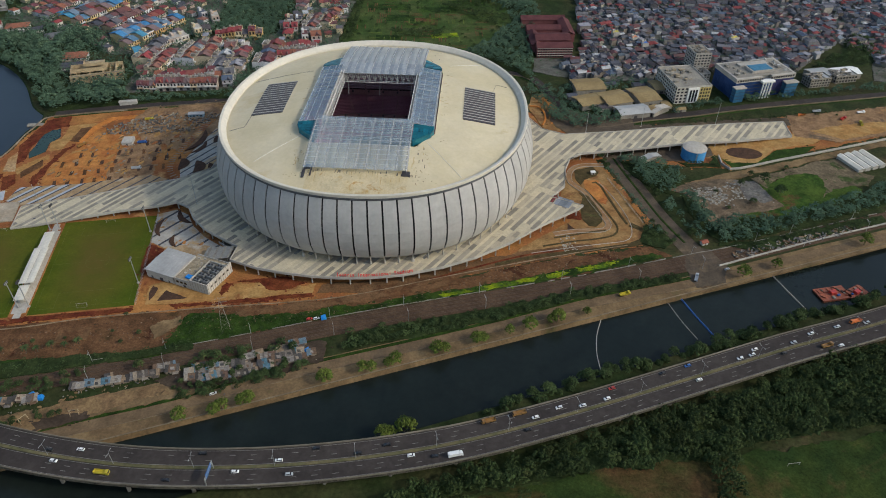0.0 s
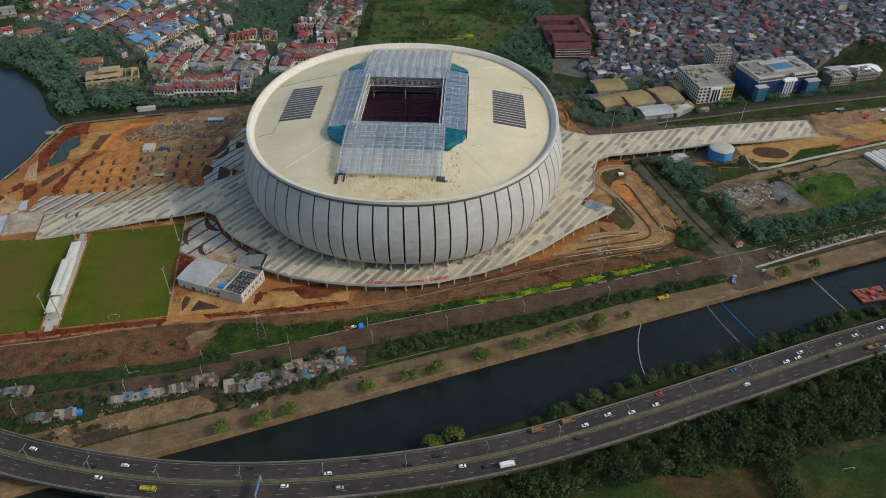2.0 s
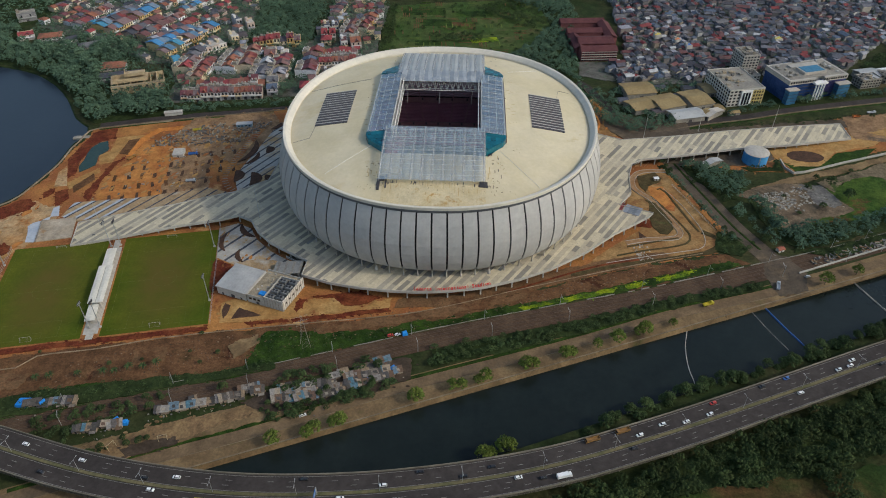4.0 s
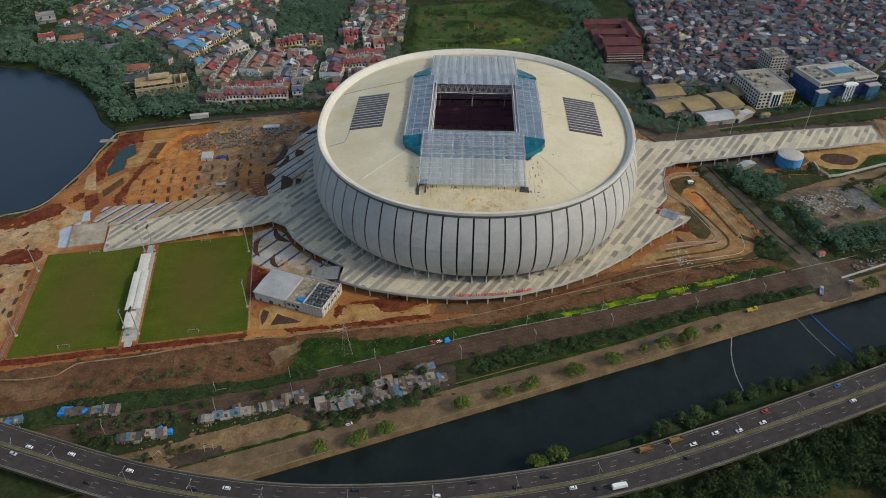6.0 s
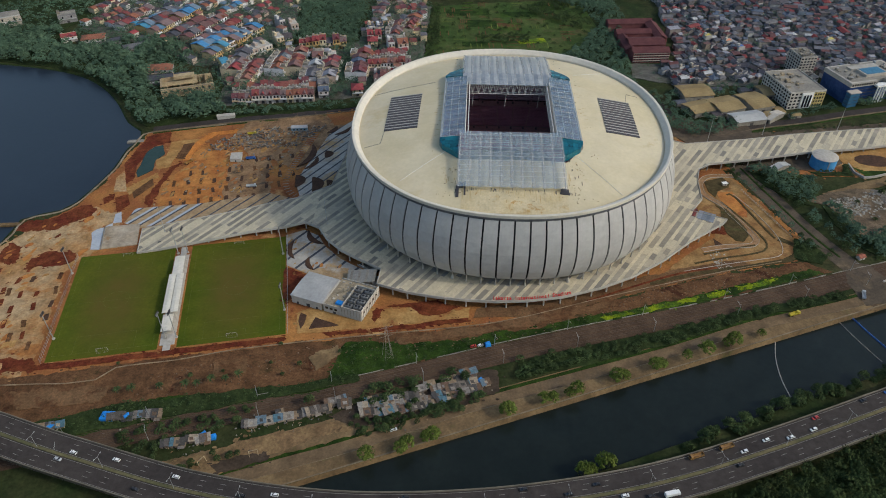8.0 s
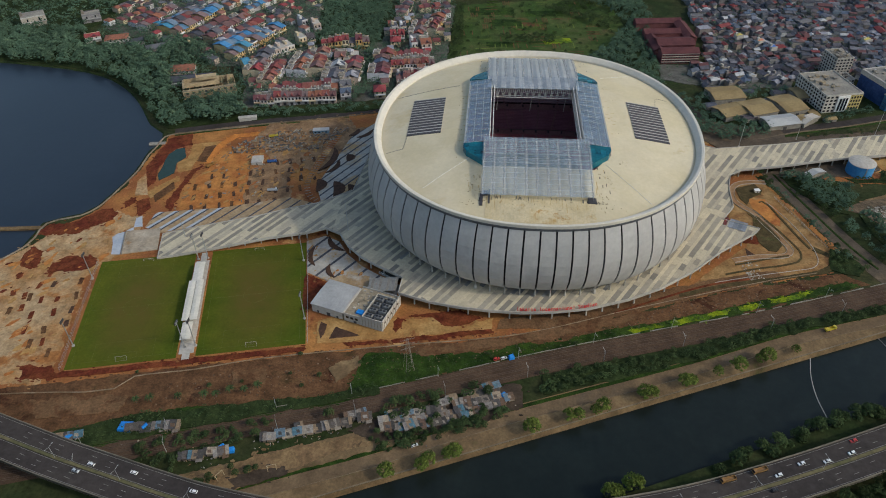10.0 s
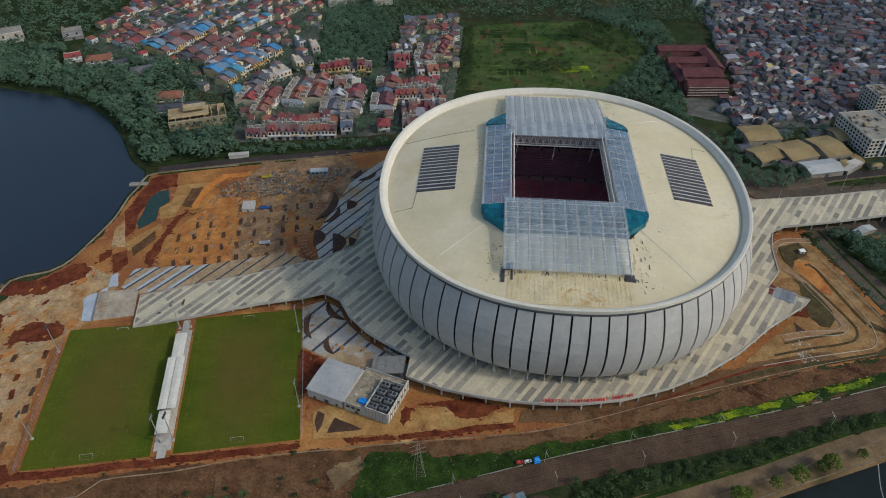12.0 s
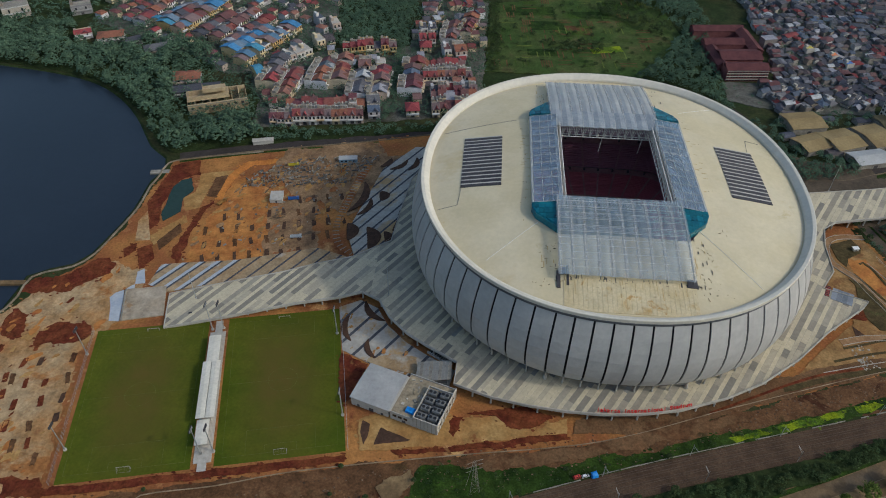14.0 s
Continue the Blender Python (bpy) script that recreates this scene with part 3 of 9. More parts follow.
mb = MB()
NR = 240
rows = []
for j in range(13):
    f = j / 12
    row = []
    for i in range(NR):
        t = 2 * math.pi * (i + 0.5) / NR
        ox, oy, _ = local(t, -3.6, 0)
        c, s = math.cos(t), math.sin(t)
        k = opening(c, s)
        x, y = k * c + (ox - k * c) * f, k * s + (oy - k * s) * f
        row.append((x, y, roof_z(x, y)))
    rows.append(row)
mb.loft(rows)
mb.loft([[(x, y, z - 1.2) for x, y, z in r] for r in rows[::-1]])
part("roof", mb, M_CREAM, stadium, "cream roof membrane with faint seams and stains", True)


def roof_strip(name, x0, x1, y0, y1, lift, material, label="", thick=0.15, n=12):
    """A strip that follows the roof's curve."""
    m = MB()
    rows = []
    for j in range(n + 1):
        y = y0 + (y1 - y0) * j / n
        rows.append([(x0, y, roof_z(x0, y) + lift - thick), (x1, y, roof_z(x1, y) + lift - thick), (x1, y, roof_z(x1, y) + lift), (x0, y, roof_z(x0, y) + lift)])
    m.loft(rows, True, True)
    return part(name, m, material, stadium, label)


# louvred vents on both flanks
for sx in (-1, 1):
    for r in range(14):
        y = -29.5 + r * 4.36
        xs = (sx * 76.5, sx * 104.0)
        roof_strip("vent_louvre", min(xs), max(xs), y, y + 1.5, 0.45, M_LOUVRE, "", 0.4, 2)
        roof_strip("vent_louvre", min(xs), max(xs), y + 1.6, y + 3.0, 0.35, M_LOUVRE, "", 0.3, 2)
        roof_strip("vent_curb", min(xs), max(xs), y + 3.1, y + 4.28, 0.3, M_WALL, "", 0.3, 2)
# ribbed sheet before and behind the sliding canopies
for x in range(28):
    roof_strip("roof_sheet", -38.5 + x * 2.75, -38.5 + x * 2.75 + 2.6, -133.5, -106.0, 0.22, M_RIB, "", 0.2, 6)


def canopy_z(y):
    """Height of the canopies: the front one from its inner edge at 49, the rear one from 38."""
    if y < 0:
        return 67.5 + 9.5 * (1 - ((-y - 49.0) / 63.0) ** 1.7)
    f = (y - 38.0) / 83.0
    return 65.0 + 11.5 * (1 - f ** 1.9) - 1.8 * max(0.0, 1 - (y - 38.0) / 9.0) ** 2


# sliding canopies over both ends, sheet by sheet
for sy, ms in ((-1, M_SHEET), (1, M_SHEETW)):
    start, reach = (49.0, 63.0) if sy < 0 else (38.0, 83.0)
    nj = 6 if sy < 0 else 8
    for b in range(10):
        x0 = -40.5 + b * 8.1
        for j in range(nj):
            ya, yb = start + j * reach / nj, start + (j + 1) * reach / nj
            m = MB()
            edge = [(x0 + 0.12, 0.0), (x0 + 4.05, 0.55), (x0 + 7.98, 0.0)]
            rings = []
            for h in range(5):
                y = sy * (ya + (yb - ya) * h / 4)
                rings.append([(x, y, canopy_z(y) + e) for x, e in edge] + [(x, y, canopy_z(y) + e - 0.2) for x, e in edge[::-1]])
            m.loft(rings, True, True)
            part("canopy_sheet", m, ms if sy < 0 or j > 1 else M_MESH, stadium)
    for b in range(11):
        x = -40.5 + b * 8.1
        m = MB()
        for h in range(12):
            y0, y1 = sy * (start + h * reach / 12), sy * (start + (h + 1) * reach / 12)
            m.rod((x, y0, canopy_z(y0) + 0.1), (x, y1, canopy_z(y1) + 0.1), 0.14, 4)
            if h % 2 == 0 and abs(y0) > 79:
                m.rod((x, y0, canopy_z(y0) - 0.1), (x, y0, roof_z(x, y0)), 0.2, 4)
        part("canopy_rib", m, M_TRUSS, stadium)
    for b in range(11):
        x, half = -40.5 + b * 8.1, 1.3 if sy > 0 else 1.1
        rings = []
        for h in range(13):
            y = sy * ((start if sy < 0 else start + 20.0) + h * (reach if sy < 0 else reach - 20.0) / 12)
            z = canopy_z(y) + 0.28
            rings.append([(x - half, y, z), (x, y, z + 0.3), (x + half, y, z), (x, y, z + 0.1)])
        part("canopy_band", MB().loft(rings, True, True), M_BAND, stadium)
    if sy < 0:
        for j in range(1, 12):
            y = sy * (start + j * reach / 12)
            part("purlin", MB().rod((-40.5, y, canopy_z(y) + 0.5), (40.5, y, canopy_z(y) + 0.5), 0.07, 4), M_TRUSS, stadium)
    for x in (-40.5, 40.5):
        m = MB()
        rows = []
        for h in range(13):
            y = sy * (start + h * reach / 12)
            rows.append([(x, y, canopy_z(y)), (x, y, max(roof_z(x, y), canopy_z(y) - 2.4))])
        m.loft(rows, False)
        part("canopy_cheek", m, M_SHEETW, stadium)

# glazed strips along both sides of the opening, and teal glazing at its corners
def side_z(x):
    return 77.0 - 3.0 * (abs(x) - 37.0) / 18.9


for sx in (-1, 1):
    for a in range(3):
        for b in range(12):
            x0, x1 = 37.0 + a * 6.3 + 0.12, 37.0 + a * 6.3 + 6.18
            y0, y1 = -54 + b * 8.75 + 0.15, -54 + b * 8.75 + 8.6
            m = MB()
            m.loft([[(sx * x, y0, side_z(x)), (sx * x, y1, side_z(x)), (sx * x, y1, side_z(x) - 0.2), (sx * x, y0, side_z(x) - 0.2)] for x in (x0, x1)], True, True)
            part("roof_pane", m, M_SHEETD, stadium)
    m = MB()
    for a in range(4):
        x = sx * (37.0 + a * 6.3)
        m.rod((x, -54, side_z(x) + 0.05), (x, 51, side_z(x) + 0.05), 0.11, 4)
    for b in range(13):
        y = -54 + b * 8.75
        m.rod((sx * 37, y, side_z(37) + 0.05), (sx * 55.9, y, side_z(55.9) + 0.05), 0.08, 4)
    part("glazing_bar", m, M_TRUSS, stadium)
    for b in range(13):
        y = -54 + b * 8.75
        y0, y1 = max(-54.0, y - 1.1), min(51.0, y + 1.1)
        part("pane_band", MB().loft([[(sx * x, y0, side_z(x) + 0.12), (sx * x, y1, side_z(x) + 0.12), (sx * x, y1, side_z(x) + 0.22), (sx * x, y0, side_z(x) + 0.22)] for x in (37.0, 55.9)], True, True), M_BAND, stadium)
    m = MB().prism([(sx * 55.9, -54), (sx * 55.9, 51), (sx * 56.9, 51), (sx * 56.9, -54)], lambda x, y: roof_z(x, y) - 0.5, 74.0)
    part("kerb_strip", m, M_SHEETW, stadium)
    for sy in (-1, 1):
        def teal_z(x, y):
            return 74.2 + (56 - abs(x)) * 0.1 - (abs(y) - 54) * 0.10

        for a in range(4):
            for b in range(5):
                x0, y0 = 56.5 - a * 4.1, 54 + b * 4.9
                tri = [(x0 - 3.95, y0), (x0, y0), (x0, y0 + 4.75), (x0 - 3.95, y0 + 4.75)]
                half = clip(tri, [(56.7, 53.0), (56.7, 57.0), (54.0, 63.0), (40.3, 75.0), (40.3, 53.0)])
                if len(half) >= 3:
                    part("teal_pane", MB().prism([(sx * x, sy * y) for x, y in half], lambda x, y: teal_z(x, y) - 0.3, teal_z), M_TEAL, stadium)
        part("teal_curb", MB().prism([(sx * 40, sy * 53), (sx * 57, sy * 53), (sx * 57, sy * 57.4), (sx * 54.5, sy * 63.6), (sx * 41, sy * 76.0), (sx * 40, sy * 76.0)], lambda x, y: roof_z(x, y) - 0.4, lambda x, y: max(roof_z(x, y) + 0.2, teal_z(x, y) - 0.5)), M_TEAL, stadium)


def truss(p, q, depth, bays, r=0.36):
    """A flat lattice girder between two points."""
    m = MB()
    p, q = Vector(p), Vector(q)
    up = Vector((0, 0, depth))
    m.rod(p, q, r, 5).rod(p - up, q - up, r, 5)
    for i in range(bays):
        a, b = p.lerp(q, i / bays), p.lerp(q, (i + 1) / bays)
        c = (a + b) / 2
        m.rod(a, a - up, r * 0.7, 4).rod(a - up, c, r * 0.7, 4).rod(c, b - up, r * 0.7, 4)
    return m


for y in (39.0, 42.0):
    part("girder", truss((-37, y, 74.4), (37, y, 74.4), 8.6, 14), M_TRUSS, stadium)
for y in (-49.5, -52.0):
    part("girder", truss((-37, y, 75.6), (37, y, 75.6), 6.0, 14), M_TRUSS, stadium)
for y in (-62.0, -74.5, 62.0, 75.0):
    part("girder", truss((-39, y, 73.6), (39, y, 73.6), 3.0, 14, 0.26), M_TRUSS, stadium)
for sx in (-1, 1):
    for x in (34.5, 36.8):
        part("girder", truss((sx * x, -49, 75.8), (sx * x, 49, 75.8), 10.5, 18), M_TRUSS, stadium)
for x in (-31, -1, 29):
    part("hanger", MB().rod((x, 39.5, 66.0), (x - 1, 41, 52), 0.3, 6), M_TRUSS, stadium)

# the sliding roof sits a little west of the bowl's middle
for ob in stadium.children:
    kind = ob.name.split(".")[0]
    if kind.startswith("canopy_") or kind == "purlin":
        ob.matrix_basis = put(pose(-2.0, 0, 0)) @ Matrix.Diagonal((0.962, 1, 1, 1))
    elif kind in ("roof_pane", "glazing_bar", "pane_band", "kerb_strip", "girder", "hanger", "teal_pane", "teal_curb"):
        ob.matrix_basis = put(pose(-1.4, 0, 0)) @ Matrix.Diagonal((0.975, 1, 1, 1))

# seating bowl in three tiers
def bowl(theta, grow, z):
    c, s = math.cos(theta), math.sin(theta)
    a, b = RA + grow, RB + grow
    k = (abs(c / a) ** 5 + abs(s / b) ** 5) ** -0.2
    return (k * c * 0.9, k * s * 0.9, z)


def tier(name, g0, z0, g1, z1, material, steps=14):
    m = MB()
    rows = []
    for j in range(steps):
        ga, gb = g0 + (g1 - g0) * j / steps, g0 + (g1 - g0) * (j + 1) / steps
        za = z0 + (z1 - z0) * (j + 1) / steps
        rows += [[bowl(t, ga, za) for t in thetas], [bowl(t, gb, za) for t in thetas]]
    m.loft(rows)
    return part(name, m, material, stadium)


tier("lower_tier", -82, 1.0, -60, 10.0, M_SEAT)
tier("middle_tier", -59, 14.0, -38, 26.0, M_SEATM)
tier("upper_tier", -37, 31.0, -12, 52.0, M_SEATG)
for g, z0, z1 in ((-59.5, 9.5, 14.5), (-37.5, 25.5, 31.5), (-82, 0.0, 1.6)):
    part("tier_front", MB().loft([[bowl(t, g, z) for t in thetas] for z in (z0, z1)]), M_STAIR, stadium, "grey concrete tier front")
for g, z0, g1, z1 in ((-59, 14.3, -38, 26.3), (-37, 31.3, -12, 52.3), (-82, 1.3, -60, 10.3)):
    for i in range(36):
        t = 2 * math.pi * (i + 0.5) / 36
        a, b = Vector(bowl(t, g, z0)), Vector(bowl(t, g1, z1))
        d = (b - a).cross(Vector((0, 0, 1))).normalized() * 0.7
        u = Vector((0, 0, 0.5))
        part("gangway", MB().loft([[p - d - u, p + d - u, p + d + u * 0.6, p - d + u * 0.6] for p in (a, b)], True, True), M_STAIR, stadium)
for g, z in ((-37.2, 30.0), (-59.2, 13.5)):
    for i in range(40):
        x, y, _ = bowl(2 * math.pi * (i + 0.5) / 40, g - 0.8, z)
        part("loudspeaker", MB().obox(x, y, z - 0.9, z + 0.9, 1.6, 1.6), M_LOUVRE, stadium)
part("playing_field", MB().box(-34, 34, -52.5, 52.5, 0.15, 0.3), M_PITCH, stadium, "green grass pitch")

# roof-edge clutter: hatches, dark stains of tar, drain boxes
rng = random.Random(5)
for x, y, w, l in ((-42.5, -118, 2.2, 12), (-36.5, -116, 1.2, 14), (33.5, -113, 6.0, 5.5), (-41, -108.5, 4.0, 5.0)):
    roof_strip("roof_hatch", x, x + w, y, y + l, 0.7, M_LOUVRE, "dark open roof hatch", 0.5, 2)
for i in range(60):
    sx = rng.choice((-1, 1))
    x = rng.uniform(-44, 44) if i < 34 else sx * rng.uniform(41, 50)
    y = rng.uniform(-113.5, -111) if i < 34 else rng.choice((-1, 1)) * rng.uniform(70, 122)
    w, l = rng.uniform(0.3, 0.8), rng.uniform(0.6, 3.5)
    roof_strip("roof_stain", x, x + w, y, y + l, 0.27, M_LOUVRE, "", 0.1, 1)
for p, q in (((-120, 42), (-66, 54)), ((-118, -50), (-105, -47)), ((-105, -47), (-103, -24)), ((-84, -97), (-50, -64)), ((45, -64), (79, -107)), ((60, 79), (89, 97)), ((105, 50), (115, 49)), ((105, 50), (101, 28))):
    m = MB()
    for h in range(6):
        a, b = [(p[0] + (q[0] - p[0]) * e / 6, p[1] + (q[1] - p[1]) * e / 6) for e in (h, h + 1)]
        m.rod((*a, roof_z(*a) + 0.15), (*b, roof_z(*b) + 0.15), 0.14, 4)
    part("roof_seam", m, M_RIMD if abs(p[0]) > 100 else M_WHITE, stadium)

M_STREAK = mat("rust_streak", (0.44, 0.31, 0.13), (0.50, 0.38, 0.20), 0.3, 0.8, rough=0.7, grain=0.2)
for i in range(70):
    sx = rng.choice((-1, 1))
    if i < 30:
        x, y, w, l = sx * rng.uniform(57.0, 62.5) - 1.4, rng.uniform(-52, 52), rng.uniform(0.8, 4.0), rng.uniform(0.25, 0.6)
    elif i < 50:
        x, y, w, l = sx * rng.uniform(41.5, 50) - 2.0, rng.choice((-1, 1)) * rng.uniform(76, 116), rng.uniform(0.3, 0.7), rng.uniform(1.5, 6.0)
    else:
        x, y, w, l = rng.uniform(-40, 36), -rng.uniform(112, 124), rng.uniform(0.25, 0.6), rng.uniform(2.0, 8.0)
    roof_strip("rust_streak", x, x + w, y, y + l, 0.3 if i >= 50 else 0.09, M_STREAK, "", 0.12, 2)

# ---------------------------------------------------------------- raised deck round the stadium, with two wings
DECK = [(-385, 446), (-344, 458), (-301, 472), (-271, 479), (-256, 485), (-243, 478), (-234, 463), (-220, 449), (-208, 441), (-186, 428), (-187, 411), (-164, 403),
        (-143, 399), (-120, 396.5), (-98, 396), (-75, 398), (-50, 403), (-20, 414.5), (5, 428), (33, 449), (60, 475), (92, 500), (97, 506), (70, 517), (83, 535), (86, 564),
        (92, 584), (104, 594), (144, 603), (201, 619), (260, 634), (326, 655), (327, 686), (271, 673), (209, 656), (149, 641), (90, 630), (68, 640), (50, 672), (0, 705),
        (-87, 714), (-170, 702), (-215, 670), (-236, 620), (-240, 580), (-243, 540), (-269, 521), (-294, 513), (-317, 503), (-355, 491), (-393, 478)]


def deck_z(x, y=0):
    return DECK_Z - 7.6 * max(0, (-250 - x) / 144) - 6.0 * min(1, max(0, (x - 200) / 130))


deck_parts = [clip(DECK, [(x0, 300), (x1, 300), (x1, 800), (x0, 800)]) for x0, x1 in ((-420, -250), (-250, 200), (200, 400))]
deck = thing("raised_deck", "grey and cream paved concrete deck raised on columns", "plaza", None, "", "structure")
for poly in deck_parts:
    part("deck_slab", MB().prism(poly, lambda x, y: deck_z(x) - 1.3, lambda x, y: deck_z(x)), M_DECK, deck)
line = [Vector((x, y, deck_z(x))) for x, y in DECK + DECK[:1]]
edge_line = []
for a, b in zip(line, line[1:]):
    n = max(1, int((b - a).length / 6))
    edge_line += [Vector((a.lerp(b, j / n).x, a.lerp(b, j / n).y, deck_z(a.lerp(b, j / n).x))) for j in range(n)]
edge_line.append(edge_line[0].copy())
part("deck_kerb", ribbon(edge_line, 0.45, -0.15, -1.5, 0.75), M_CONC, deck, "pale concrete edge beam")
last = None
for p, q in zip(edge_line, offset(edge_line, 1.6)):
    if q.y > 660 or (q.x < -225 and q.y > 500) or p.z < 2.2:
        continue
    if last is None or (q - last).length > 10.5:
        last = q.copy()
        part("column", MB().rod((q.x, q.y, 0), (q.x, q.y, q.z - 1.2), 0.62, 8, 0.55), M_CONC, deck)

# paving: long slabs laid on the bias
PD = radians(57.0)
pu, pv = (math.cos(PD), math.sin(PD)), (-math.sin(PD), math.cos(PD))
rng = random.Random(11)
slabs = []
core = [oval(2 * math.pi * i / 48, -9) for i in range(48)]
for r in range(-200, 220):
    # narrow cream courses between wider courses of cream and taupe
    wide = r % 2
    v, w = (r // 2) * 6.5 + 2.7 * wide, 3.8 if wide else 2.7
    u = -260.0 + rng.uniform(0, 20)
    while u < 1000:
        l = rng.choice((8, 11, 14, 18, 23) if wide else (16, 22, 30, 40))
        q = [(a * pu[0] + b * pv[0], a * pu[1] + b * pv[1]) for a, b in ((u + 0.06, v + 0.06), (u + l - 0.06, v + 0.06), (u + l - 0.06, v + w - 0.06), (u + 0.06, v + w - 0.06))]
        u += l
        cx, cy = (q[0][0] + q[2][0]) / 2, (q[0][1] + q[2][1]) / 2
        if not (-420 < cx < 345 and 385 < cy < 725) or inside(cx, cy, core):
            continue
        for poly in deck_parts:
            c = clip(poly, q)
            if len(c) >= 3:
                slabs.append((cy, wide, c))
slabs.sort(key=lambda s: s[0])
rest = [MB(), MB()]
for i, (_, wide, c) in enumerate(slabs):
    if 60 <= i < 360:
        part("paving_slab", MB().prism(c, lambda x, y: deck_z(x) - 0.05, lambda x, y: deck_z(x) + 0.1), M_PAVE[wide], deck)
    else:
        rest[wide].prism(c, lambda x, y: deck_z(x) - 0.05, lambda x, y: deck_z(x) + 0.1)
for wide in (0, 1):
    tagged(part("paving", rest[wide], M_PAVEI[wide], deck), kind="stuff")

# loose sheets and scraps left lying on the roof round the canopies
rg = random.Random(66)
scraps = MB()
for i in range(120):
    k = rg.random()
    if k < 0.45:
        x, y = rg.uniform(-62, 62), -rg.gauss(114, 3.5)
    elif k < 0.8:
        x, y = rg.choice((-1, 1)) * rg.gauss(47, 3.5), -rg.uniform(78, 122)
    else:
        x, y = rg.choice((-1, 1)) * rg.gauss(60, 3.0), rg.uniform(-70, 70)
    z = roof_z(x, y)
    scraps.obox(x + CX, y + CY, z + DECK_Z - 0.3, z + DECK_Z + rg.uniform(0.1, 0.35), rg.uniform(0.3, 2.0), rg.uniform(0.15, 0.5), rg.choice((0, 90, rg.uniform(0, 180))))
M_SCRAPS = mat("roof_scraps", (0.24, 0.18, 0.11), (0.36, 0.29, 0.18), 0.3, 1.0, grain=0.3, rand=0.6, island=True)
setting("roof_scraps", scraps, M_SCRAPS, "loose offcuts and tools lying on the cream roof", "scraps", "stuff")

# ---------------------------------------------------------------- practice pitches
PITCH_DEG = 12.5
PO = Vector((-403, 329, 0))
px, py = Vector((math.cos(radians(PITCH_DEG)), math.sin(radians(PITCH_DEG)), 0)), Vector((-math.sin(radians(PITCH_DEG)), math.cos(radians(PITCH_DEG)), 0))


def on_pitch(u, v):
    p = PO + px * u + py * v
    return (p.x, p.y)


patch("apron", [on_pitch(-5, -5), on_pitch(165, -5), on_pitch(166, 118), on_pitch(-5, 119)], 0.12, M_EARTH, "packed red-brown earth round the pitches", amp=1.0, seed=3)
def turf(mid_u):
    """Turf whose long middle is worn brown by play, greener towards the touchlines."""
    m = mat("practice_turf", (0.060, 0.082, 0.006), (0.082, 0.092, 0.008), 0.03, 0.7, grain=0.16, mid=0.16, midscale=0.1)
    nt = m.node_tree
    b = nt.nodes["Principled BSDF"]
    geo = nt.nodes.new("ShaderNodeNewGeometry")
    c = PO + px * mid_u + py * 57.0
    wear = None
    for axis, half in ((px, 24.0), (py, 52.0)):
        dot = nt.nodes.new("ShaderNodeVectorMath")
        dot.operation = "DOT_PRODUCT"
        dot.inputs[1].default_value = axis
        nt.links.new(geo.outputs["Position"], dot.inputs[0])
        sub = nt.nodes.new("ShaderNodeMath")
        sub.operation = "SUBTRACT"
        sub.inputs[1].default_value = c.dot(axis) * K
        nt.links.new(dot.outputs["Value"], sub.inputs[0])
        far = nt.nodes.new("ShaderNodeMath")
        far.operation = "ABSOLUTE"
        nt.links.new(sub.outputs[0], far.inputs[0])
        r = nt.nodes.new("ShaderNodeMapRange")
        r.interpolation_type = "SMOOTHSTEP"
        r.inputs[1].default_value, r.inputs[2].default_value, r.inputs[3].default_value, r.inputs[4].default_value = half * K * 1.5, half * K * 0.15, 0.0, 1.0
        nt.links.new(far.outputs[0], r.inputs[0])
        if wear is None:
            wear = r.outputs[0]
        else:
            mu = nt.nodes.new("ShaderNodeMath")
            mu.operation = "MULTIPLY"
            nt.links.new(wear, mu.inputs[0])
            nt.links.new(r.outputs[0], mu.inputs[1])
            wear = mu.outputs[0]
    n = nt.nodes.new("ShaderNodeTexNoise")
    n.inputs["Scale"].default_value, n.inputs["Detail"].default_value, n.inputs["Roughness"].default_value = 0.07, 6.0, 0.65
    nt.links.new(geo.outputs["Position"], n.inputs["Vector"])
    rn = nt.nodes.new("ShaderNodeMapRange")
    rn.inputs[1].default_value, rn.inputs[2].default_value, rn.inputs[3].default_value, rn.inputs[4].default_value = 0.30, 0.62, 0.45, 1.0
    nt.links.new(n.outputs[0], rn.inputs[0])
    mu = nt.nodes.new("ShaderNodeMath")
    mu.operation = "MULTIPLY"
    nt.links.new(wear, mu.inputs[0])
    nt.links.new(rn.outputs[0], mu.inputs[1])
    old = b.inputs["Base Color"].links[0].from_socket
    mx = nt.nodes.new("ShaderNodeMix")
    mx.data_type = "RGBA"
    nt.links.new(mu.outputs[0], mx.inputs[0])
    nt.links.new(old, mx.inputs[6])
    mx.inputs[7].default_value = (0.100, 0.076, 0.016, 1)
    nt.links.new(mx.outputs[2], b.inputs["Base Color"])
    return m


